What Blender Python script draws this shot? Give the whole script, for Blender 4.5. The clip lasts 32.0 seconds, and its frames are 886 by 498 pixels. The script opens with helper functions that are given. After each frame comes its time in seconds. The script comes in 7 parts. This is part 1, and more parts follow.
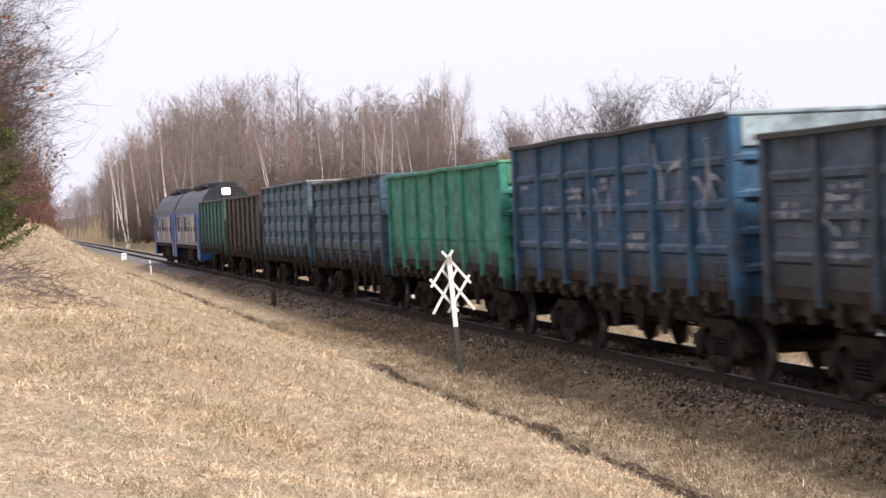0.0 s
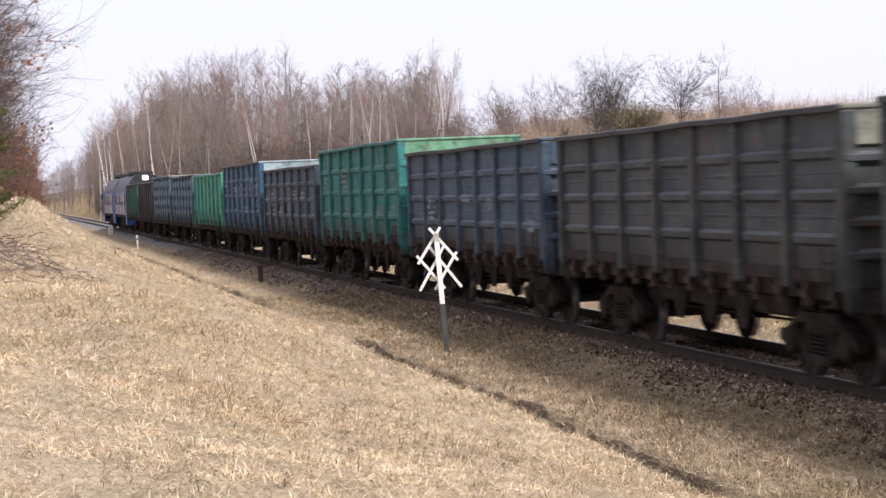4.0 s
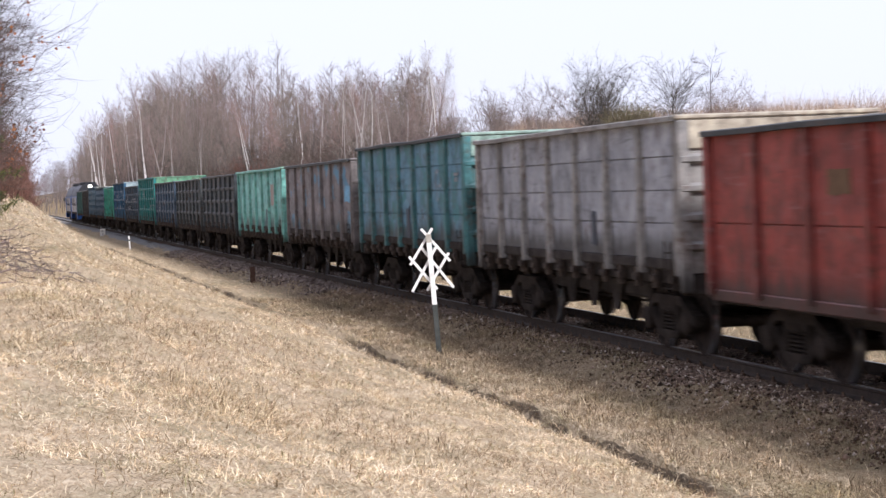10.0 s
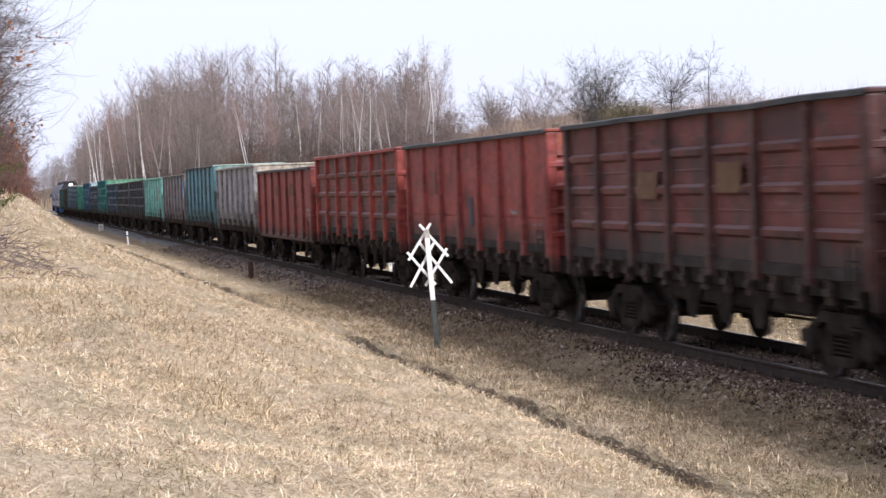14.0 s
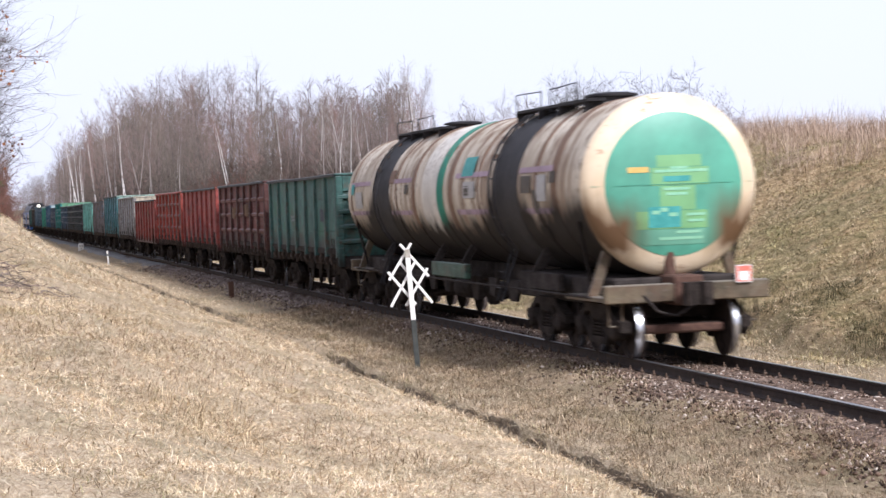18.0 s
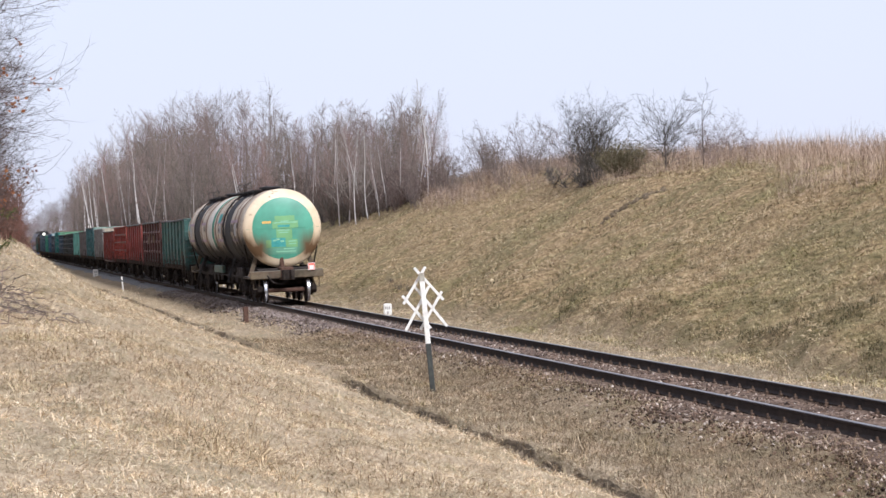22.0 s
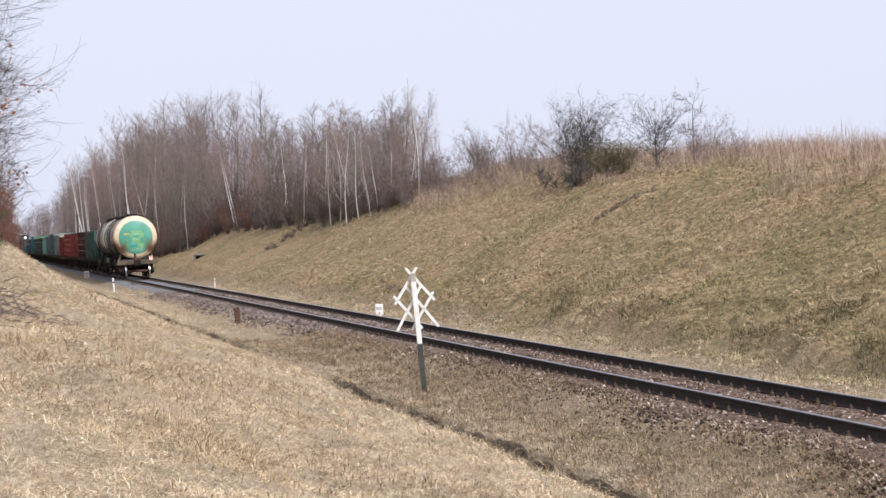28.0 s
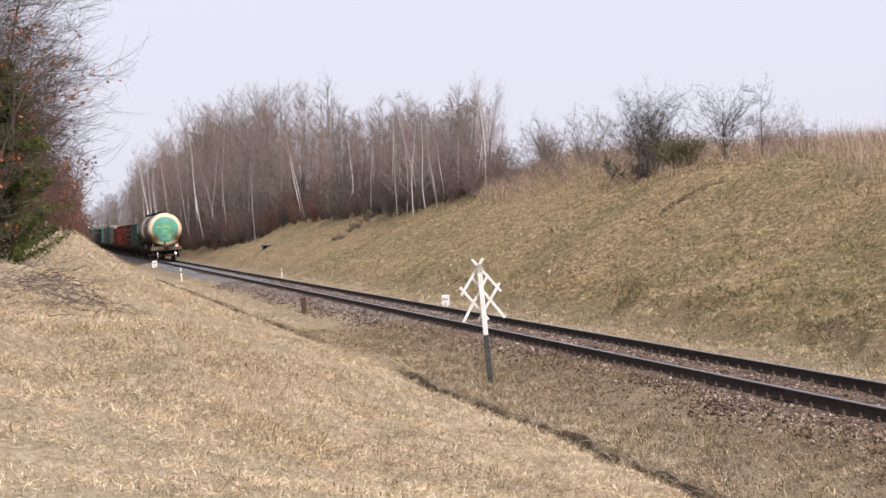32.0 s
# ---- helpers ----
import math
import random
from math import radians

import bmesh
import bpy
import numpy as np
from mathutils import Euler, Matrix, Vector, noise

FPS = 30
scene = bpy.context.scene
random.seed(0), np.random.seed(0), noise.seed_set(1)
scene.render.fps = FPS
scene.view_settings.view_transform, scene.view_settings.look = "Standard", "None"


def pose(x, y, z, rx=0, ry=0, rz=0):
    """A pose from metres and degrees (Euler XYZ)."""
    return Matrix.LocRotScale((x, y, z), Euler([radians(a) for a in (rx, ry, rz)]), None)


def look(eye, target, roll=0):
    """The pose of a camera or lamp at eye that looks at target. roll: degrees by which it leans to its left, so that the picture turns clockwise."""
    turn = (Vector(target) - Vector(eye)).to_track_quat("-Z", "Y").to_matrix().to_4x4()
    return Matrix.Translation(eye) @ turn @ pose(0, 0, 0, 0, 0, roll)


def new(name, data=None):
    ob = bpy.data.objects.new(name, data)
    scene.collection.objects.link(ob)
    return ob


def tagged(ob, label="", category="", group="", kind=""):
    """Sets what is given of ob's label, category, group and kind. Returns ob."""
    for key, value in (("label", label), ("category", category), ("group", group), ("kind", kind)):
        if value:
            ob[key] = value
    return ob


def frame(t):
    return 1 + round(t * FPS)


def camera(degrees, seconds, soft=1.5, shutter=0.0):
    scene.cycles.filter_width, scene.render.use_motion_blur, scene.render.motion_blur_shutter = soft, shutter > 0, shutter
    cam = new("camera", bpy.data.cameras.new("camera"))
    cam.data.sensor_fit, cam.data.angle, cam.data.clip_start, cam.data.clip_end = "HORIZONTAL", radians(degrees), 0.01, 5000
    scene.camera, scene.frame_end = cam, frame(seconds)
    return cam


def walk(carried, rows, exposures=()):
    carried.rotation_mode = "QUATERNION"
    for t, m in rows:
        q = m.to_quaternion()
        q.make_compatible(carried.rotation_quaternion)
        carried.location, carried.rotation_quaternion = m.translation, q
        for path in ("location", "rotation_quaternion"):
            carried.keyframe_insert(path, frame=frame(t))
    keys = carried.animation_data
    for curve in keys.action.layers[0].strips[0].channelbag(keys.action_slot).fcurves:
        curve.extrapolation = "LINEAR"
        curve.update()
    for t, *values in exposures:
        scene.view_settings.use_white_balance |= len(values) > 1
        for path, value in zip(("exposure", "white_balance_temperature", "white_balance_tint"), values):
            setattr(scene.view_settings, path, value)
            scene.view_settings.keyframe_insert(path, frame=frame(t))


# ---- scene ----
import itertools

# Camera: held by hand on the bank beside the line, it only turns.
# World: x across the line, y along it, z = 0 at the rail heads.
EYE = (0.0, 0.0, 2.426)
cam = camera(23.54, 32.0, soft=1.45, shutter=0.62)
TURNS = [
    (0, -11.560, -0.827, 1.408), (0.5, -11.584, -0.805, 1.385), (1, -11.548, -0.870, 1.222), (1.5, -11.572, -1.133, 1.270),
    (2, -11.750, -1.301, 1.075), (2.5, -11.790, -1.364, 1.027), (3, -11.855, -1.316, 1.031), (3.5, -11.881, -1.406, 0.979),
    (5.5, -12.023, -1.507, 1.056), (6, -12.226, -1.557, 1.207), (6.5, -12.450, -1.630, 1.164), (7, -12.272, -1.634, 1.023),
    (7.5, -12.104, -1.654, 0.978), (8, -12.012, -1.652, 0.937), (8.5, -12.023, -1.624, 1.093), (9, -12.063, -1.526, 1.164),
    (9.5, -12.068, -1.440, 1.036), (10, -12.109, -1.435, 0.987), (10.5, -12.231, -1.518, 1.033), (11, -12.365, -1.639, 1.225),
    (11.5, -12.318, -1.745, 1.198), (12, -12.241, -1.794, 1.086), (12.5, -12.058, -1.747, 0.970), (13, -11.980, -1.704, 0.980),
    (13.5, -12.059, -1.676, 0.978), (14, -12.158, -1.561, 1.011), (14.5, -12.243, -1.451, 0.951), (16.5, -12.524, -1.265, 1.075),
    (17, -12.568, -1.139, 1.005), (17.5, -12.629, -1.054, 0.895), (18, -12.678, -1.035, 0.909), (18.5, -12.635, -1.034, 0.947),
    (19, -12.496, -1.008, 1.081), (19.5, -12.381, -0.937, 1.087), (20, -12.322, -0.869, 1.296), (20.5, -12.361, -0.810, 1.190),
    (21, -12.350, -0.757, 1.223), (21.5, -12.281, -0.544, 1.274), (22, -12.302, -0.396, 1.339), (22.5, -12.419, -0.257, 1.298),
    (23, -12.542, -0.139, 1.447), (23.5, -12.636, -0.109, 1.498), (24, -12.685, -0.101, 1.551), (24.5, -12.684, -0.162, 1.479),
    (25, -12.688, -0.341, 1.483), (25.5, -12.625, -0.461, 1.469), (27.5, -12.585, -0.415, 1.668), (28, -12.540, -0.395, 1.554),
    (28.5, -12.453, -0.376, 1.420), (29, -12.245, -0.365, 1.424), (29.5, -11.975, -0.304, 1.459), (30, -11.727, -0.271, 1.388),
    (30.5, -11.418, -0.373, 1.408), (31, -11.188, -0.520, 1.366), (31.5, -10.983, -0.587, 1.370), (32, -10.747, -0.592, 1.345)]
walk(cam, [(t, pose(*EYE, 90 + pitch, roll, yaw)) for t, yaw, pitch, roll in TURNS],
     exposures=[(0.0, 0.33, 6380, 17), (3.0, 0.34, 6300, 16), (6.0, 0.37, 6080, 15), (8.0, 0.37, 5980, 15), (14.0, 0.37, 5860, 14), (17.5, 0.39, 5840, 14), (19.0, 0.30, 5850, 13), (21.0, 0.20, 5860, 12),
                (23.0, 0.12, 5880, 11), (28.0, 0.10, 5990, 12), (30.0, 0.09, 6170, 13), (32.0, 0.09, 6300, 14)])

# ---- light ----
SUN_EL, SUN_AZ = radians(40), radians(163)      # azimuth clockwise from +y: from the right and behind
world = bpy.data.worlds.new("sky")
scene.world = world
world.use_nodes = True
wn, wl = world.node_tree.nodes, world.node_tree.links
wn.clear()
sky = wn.new("ShaderNodeTexSky")
sky.sky_type, sky.sun_disc, sky.sun_elevation, sky.sun_rotation = "NISHITA", False, SUN_EL, SUN_AZ
sky.air_density, sky.dust_density, sky.ozone_density = 1.0, 3.0, 1.0
veil = wn.new("ShaderNodeBackground")           # thin high cloud that whitens the whole sky
veil.inputs["Color"].default_value, veil.inputs["Strength"].default_value = (0.870, 0.872, 0.955, 1), 0.955
blue = wn.new("ShaderNodeBackground")
wl.new(sky.outputs["Color"], blue.inputs["Color"])
blue.inputs["Strength"].default_value = 0.09
both = wn.new("ShaderNodeMixShader")
both.inputs[0].default_value = 0.86
wout = wn.new("ShaderNodeOutputWorld")
wl.new(blue.outputs[0], both.inputs[1]), wl.new(veil.outputs[0], both.inputs[2])
wl.new(both.outputs[0], wout.inputs["Surface"])

sun = new("sun", bpy.data.lights.new("sun", "SUN"))
sun.data.energy, sun.data.angle, sun.data.color = 3.75, radians(11), (1.0, 0.955, 0.90)
sun.matrix_world = look((0, 0, 60), (-math.sin(SUN_AZ) * math.cos(SUN_EL), -math.cos(SUN_AZ) * math.cos(SUN_EL), 60 - math.sin(SUN_EL)))


# ---- materials ----
def mat(name, build):
    m = bpy.data.materials.new(name)
    m.use_nodes = True
    n, l = m.node_tree.nodes, m.node_tree.links
    b = n["Principled BSDF"]
    build(n, l, b)
    return m


def tex(n, l, kind, scale, detail=4.0, space="Object", stretch=(1, 1, 1), rough=0.55, at=(0, 0, 0)):
    """A noise texture in metres; returns its factor socket."""
    co, mp, t = n.new("ShaderNodeTexCoord"), n.new("ShaderNodeMapping"), n.new(kind)
    mp.inputs["Scale"].default_value = stretch
    mp.inputs["Location"].default_value = at
    l.new(co.outputs[space], mp.inputs["Vector"])
    l.new(mp.outputs["Vector"], t.inputs["Vector"])
    t.inputs["Scale"].default_value = scale
    if kind == "ShaderNodeTexNoise":
        t.inputs["Detail"].default_value = detail
        t.inputs["Roughness"].default_value = rough
        return t.outputs["Fac"]
    return t.outputs["Distance"]


def ramp(n, l, fac, stops):
    r = n.new("ShaderNodeValToRGB")
    l.new(fac, r.inputs["Fac"])
    e = r.color_ramp.elements
    while len(e) < len(stops):
        e.new(0.5)
    for k, (p, c) in zip(e, stops):
        k.position, k.color = p, (*c, 1) if len(c) == 3 else c
    return r.outputs["Color"]


def mix(n, l, fac, a, b, how="MIX"):
    m = n.new("ShaderNodeMix")
    m.data_type, m.blend_type = "RGBA", how
    for sock, v in ((m.inputs["Factor"], fac), (m.inputs["A"], a), (m.inputs["B"], b)):
        if isinstance(v, (int, float)):
            sock.default_value = v
        elif isinstance(v, tuple):
            sock.default_value = (*v, 1) if len(v) == 3 else v
        else:
            l.new(v, sock)
    return m.outputs["Result"]


def bump(n, l, b, fac, strength, dist=0.01):
    k = n.new("ShaderNodeBump")
    k.inputs["Strength"].default_value, k.inputs["Distance"].default_value = strength, dist
    l.new(fac, k.inputs["Height"])
    l.new(k.outputs["Normal"], b.inputs["Normal"])


PAINTS = itertools.count(1)


def painted(name, colour, rust=0.35, dirt=0.38, patch=None, rough=0.62, streak=(0.055, 0.040, 0.030), splash=0.0, scuff=0.35):
    """Old railway paint: faded, scuffed lengthwise, with dust and a painted sky highlight on its ledges, rust blotches,
    runs and splashed dirt.
    """
    k = next(PAINTS)
    at = (k * 3.7 % 29, k * 8.3 % 31, k * 5.9 % 23)

    def build(n, l, b):
        big = tex(n, l, "ShaderNodeTexNoise", 0.9, 5, at=at)
        fine = tex(n, l, "ShaderNodeTexNoise", 7.0, 6, at=at)
        runs = tex(n, l, "ShaderNodeTexNoise", 2.2, 6, stretch=(1.6, 1.6, 0.16), at=at)
        c0 = tuple(v * 0.68 for v in colour)
        c1 = tuple(min(1, v * 1.26 + 0.012) for v in colour)
        c = ramp(n, l, big, [(0.3, c0), (0.7, c1)])
        mid = tex(n, l, "ShaderNodeTexNoise", 2.6, 6, rough=0.7, at=at)
        c = mix(n, l, 0.85, c, ramp(n, l, mid, [(0.34, (0.38, 0.37, 0.36)), (0.50, (1.0, 1.0, 1.0)), (0.68, (1.42, 1.40, 1.36))]), "MULTIPLY")
        # dusty places, and pale scuffs that run along the wagon
        dust = tex(n, l, "ShaderNodeTexNoise", 1.7, 7, stretch=(1, 0.6, 1.8), rough=0.75, at=at)
        c = mix(n, l, ramp(n, l, dust, [(0.54, (0, 0, 0)), (0.72, (0.5,) * 3)]), c, tuple(0.75 * v + 0.075 for v in colour))
        rub = tex(n, l, "ShaderNodeTexNoise", 2.4, 6, stretch=(1, 0.38, 3.4), rough=0.7, at=at)
        c = mix(n, l, ramp(n, l, rub, [(0.58, (0, 0, 0)), (0.70, (scuff,) * 3)]), c, tuple(0.6 * v + 0.16 for v in colour))
        c = mix(n, l, ramp(n, l, rub, [(0.30, (0.75,) * 3), (0.41, (0, 0, 0))]), c, tuple(0.30 * v + 0.008 for v in colour))
        if patch:
            p = tex(n, l, "ShaderNodeTexNoise", 1.1, 2, stretch=(1, 1, 1.3), at=at)
            c = mix(n, l, ramp(n, l, p, [(0.55, (0, 0, 0)), (0.59, (1, 1, 1))]), c, patch)
        c = mix(n, l, ramp(n, l, runs, [(0.50, (0, 0, 0)), (0.76, (dirt,) * 3)]), c, streak)
        spots = mix(n, l, 0.5, fine, big)
        c = mix(n, l, ramp(n, l, spots, [(0.57 - rust * 0.12, (0, 0, 0)), (0.68, (0.85,) * 3)]), c, (0.085, 0.045, 0.028))
        if splash:
            # a ragged tide of brake dust and oil thrown up from the wheels
            co, sep, add, rng = n.new("ShaderNodeTexCoord"), n.new("ShaderNodeSeparateXYZ"), n.new("ShaderNodeMath"), n.new("ShaderNodeMapRange")
            l.new(co.outputs["Object"], sep.inputs["Vector"])
            add.operation, add.inputs[1].default_value = "MULTIPLY_ADD", -1.3
            l.new(mix(n, l, 0.5, mid, runs), add.inputs[0]), l.new(sep.outputs["Z"], add.inputs[2])
            l.new(add.outputs[0], rng.inputs["Value"])
            rng.inputs["From Min"].default_value, rng.inputs["From Max"].default_value = splash - 0.65 + 0.14, splash - 0.65 - 0.16
            c = mix(n, l, rng.outputs["Result"], c, mix(n, l, 0.80, c, (0.020, 0.017, 0.015)))
        # upward faces paled for settled dust and a painted highlight from the sky
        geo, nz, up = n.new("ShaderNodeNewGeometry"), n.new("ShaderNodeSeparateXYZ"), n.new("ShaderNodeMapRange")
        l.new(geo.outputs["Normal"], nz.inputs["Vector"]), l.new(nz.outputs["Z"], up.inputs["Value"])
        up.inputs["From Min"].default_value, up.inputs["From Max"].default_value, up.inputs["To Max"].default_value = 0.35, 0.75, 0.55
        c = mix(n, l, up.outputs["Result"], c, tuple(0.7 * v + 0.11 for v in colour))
        l.new(c, b.inputs["Base Color"])
        b.inputs["Roughness"].default_value = rough
        b.inputs["Specular IOR Level"].default_value = 0.3
        bump(n, l, b, mix(n, l, 0.4, fine, mid), 0.4, 0.015)
    return mat(name, build)


def plain(name, lo, hi, scale=4.0, rough=0.7, metal=0.0, relief=0.3, dist=0.01, detail=5.0, per_object=0.0, spec=0.25):
    def build(n, l, b):
        f = tex(n, l, "ShaderNodeTexNoise", scale, detail)
        g = tex(n, l, "ShaderNodeTexNoise", scale * 7, 4)
        c = ramp(n, l, mix(n, l, 0.4, f, g), [(0.35, lo), (0.65, hi)])
        if per_object:
            o = n.new("ShaderNodeObjectInfo")
            c = mix(n, l, per_object, c, ramp(n, l, o.outputs["Random"], [(0, (0.45,) * 3), (1, (1.35,) * 3)]), "MULTIPLY")
        l.new(c, b.inputs["Base Color"])
        b.inputs["Roughness"].default_value, b.inputs["Metallic"].default_value = rough, metal
        b.inputs["Specular IOR Level"].default_value = spec
        if relief:
            bump(n, l, b, g, relief, dist)
    return mat(name, build)


def islands(name, stops, rough=0.85, tint=None, cover=0.5, tufts=0.0, along=0.65):
    """For joined blades, twigs and stones: a colour for each loose piece, uneven over the ground; tint: a second tone in patches."""
    def build(n, l, b):
        geo = n.new("ShaderNodeNewGeometry")
        c = ramp(n, l, geo.outputs["Random Per Island"], stops)
        big = tex(n, l, "ShaderNodeTexNoise", 0.35, 4, space="Object")
        c = mix(n, l, 0.7, c, ramp(n, l, big, [(0.3, (0.70, 0.70, 0.68)), (0.7, (1.18, 1.15, 1.12))]), "MULTIPLY")
        mid = tex(n, l, "ShaderNodeTexNoise", 1.9, 5, space="Object", rough=0.65)
        c = mix(n, l, 0.8, c, ramp(n, l, mid, [(0.30, (0.45, 0.44, 0.41)), (0.50, (1.0, 1.0, 1.0)), (0.72, (1.26, 1.23, 1.22))]), "MULTIPLY")
        if tufts:
            small = tex(n, l, "ShaderNodeTexNoise", tufts, 5, space="Object", stretch=(1, along, 1.6), rough=0.7)
            c = mix(n, l, 0.9, c, ramp(n, l, small, [(0.34, (0.30, 0.29, 0.26)), (0.50, (0.95, 0.95, 0.93)), (0.66, (1.50, 1.46, 1.40))]), "MULTIPLY")
        if tint:
            spot = mix(n, l, 0.5, tex(n, l, "ShaderNodeTexNoise", 0.22, 3), tex(n, l, "ShaderNodeTexNoise", 0.8, 5, stretch=(1.5, 0.4, 1.5)))
            c = mix(n, l, ramp(n, l, spot, [(cover - 0.03, (0, 0, 0)), (cover + 0.09, (0.85,) * 3)]), c, mix(n, l, 1.0, c, tint, "MULTIPLY"))
        l.new(c, b.inputs["Base Color"])
        b.inputs["Roughness"].default_value = rough
        b.inputs["Specular IOR Level"].default_value = 0.15
    return mat(name, build)


def soil_build(n, l, b):
    """Dry matted turf, greener in places, with brown thatch beneath."""
    big = tex(n, l, "ShaderNodeTexNoise", 0.16, 5)
    mid = tex(n, l, "ShaderNodeTexNoise", 1.3, 6)
    fine = tex(n, l, "ShaderNodeTexNoise", 14.0, 6, stretch=(1, 0.5, 1))
    blades = tex(n, l, "ShaderNodeTexNoise", 46.0, 3, stretch=(1, 0.35, 1))
    straw = ramp(n, l, mix(n, l, 0.5, fine, blades), [(0.33, (0.19, 0.135, 0.085)), (0.5, (0.38, 0.295, 0.195)), (0.68, (0.56, 0.465, 0.335))])
    olive = ramp(n, l, fine, [(0.3, (0.14, 0.115, 0.062)), (0.7, (0.30, 0.255, 0.150))])
    c = mix(n, l, ramp(n, l, mix(n, l, 0.55, big, mid), [(0.46, (0, 0, 0)), (0.60, (0.6,) * 3)]), straw, olive)
    co, sep = n.new("ShaderNodeTexCoord"), n.new("ShaderNodeSeparateXYZ")
    l.new(co.outputs["Object"], sep.inputs["Vector"])

    def across(a, b_):
        k = n.new("ShaderNodeMapRange")
        l.new(sep.outputs["X"], k.inputs["Value"])
        k.inputs["From Min"].default_value, k.inputs["From Max"].default_value = a, b_
        return k.outputs["Result"]

    # the oily, trodden strip next to the track and the thinner turf of the far cutting
    tuft = tex(n, l, "ShaderNodeTexNoise", 5.0, 7, stretch=(1, 0.7, 1.5), rough=0.82)
    lean = ramp(n, l, tuft, [(0.32, (0.066, 0.046, 0.022)), (0.45, (0.208, 0.143, 0.074)), (0.55, (0.375, 0.268, 0.148)), (0.68, (0.56, 0.425, 0.265))])
    moss = ramp(n, l, tuft, [(0.34, (0.052, 0.050, 0.022)), (0.66, (0.28, 0.235, 0.110))])
    lean = mix(n, l, ramp(n, l, mix(n, l, 0.5, big, mid), [(0.46, (0, 0, 0)), (0.58, (0.7,) * 3)]), lean, moss)
    c = mix(n, l, across(7.4, 8.6), c, mix(n, l, 0.6, c, (0.58, 0.55, 0.52), "MULTIPLY"))
    c = mix(n, l, across(14.9, 16.2), c, lean)
    l.new(c, b.inputs["Base Color"])
    b.inputs["Roughness"].default_value = 0.95
    b.inputs["Specular IOR Level"].default_value = 0.1
    bump(n, l, b, mix(n, l, 0.5, fine, blades), 0.9, 0.06)


M_GROUND = mat("dry_turf", soil_build)
M_BALLAST = plain("ballast_bed", (0.050, 0.036, 0.030), (0.16, 0.115, 0.092), 5.0, 0.95, relief=0.9, dist=0.04)
M_STONE = islands("ballast_stone", [(0, (0.025, 0.017, 0.013)), (0.35, (0.100, 0.066, 0.048)), (0.66, (0.23, 0.155, 0.115)), (0.88, (0.37, 0.29, 0.235)), (1, (0.64, 0.56, 0.49))], 0.9)
M_RAIL_SIDE = plain("rail_rust", (0.018, 0.013, 0.011), (0.050, 0.034, 0.026), 6, 0.8)
M_RAIL_TOP = plain("rail_head", (0.16, 0.15, 0.15), (0.30, 0.29, 0.29), 9, 0.34, 0.85, relief=0.05)
M_SLEEPER = plain("sleeper_wood", (0.040, 0.028, 0.021), (0.11, 0.075, 0.055), 7, 0.9, relief=0.7, per_object=0.4)
M_FASTENER = plain("rusty_clip", (0.045, 0.030, 0.022), (0.15, 0.098, 0.068), 20, 0.85)
M_UNDER = plain("sooty_steel", (0.018, 0.015, 0.014), (0.062, 0.052, 0.047), 3.0, 0.85, spec=0.04)
M_BOGIE = plain("dusty_cast_steel", (0.013, 0.011, 0.010), (0.052, 0.041, 0.035), 5.0, 0.85, spec=0.04)
M_WHEEL = plain("wheel_steel", (0.016, 0.013, 0.012), (0.060, 0.046, 0.040), 8.0, 0.8, spec=0.05)
M_TREAD = plain("bright_tread", (0.42, 0.42, 0.43), (0.62, 0.62, 0.63), 10, 0.25, 0.9, relief=0.03)
M_WHITE = plain("white_paint", (0.62, 0.59, 0.54), (0.82, 0.80, 0.76), 9, 0.7, relief=0.2)
M_BLACKPAINT = plain("black_paint", (0.030, 0.032, 0.030), (0.075, 0.078, 0.070), 9, 0.7)
M_RUSTPOST = plain("rust_steel", (0.055, 0.030, 0.022), (0.13, 0.072, 0.052), 12, 0.9)


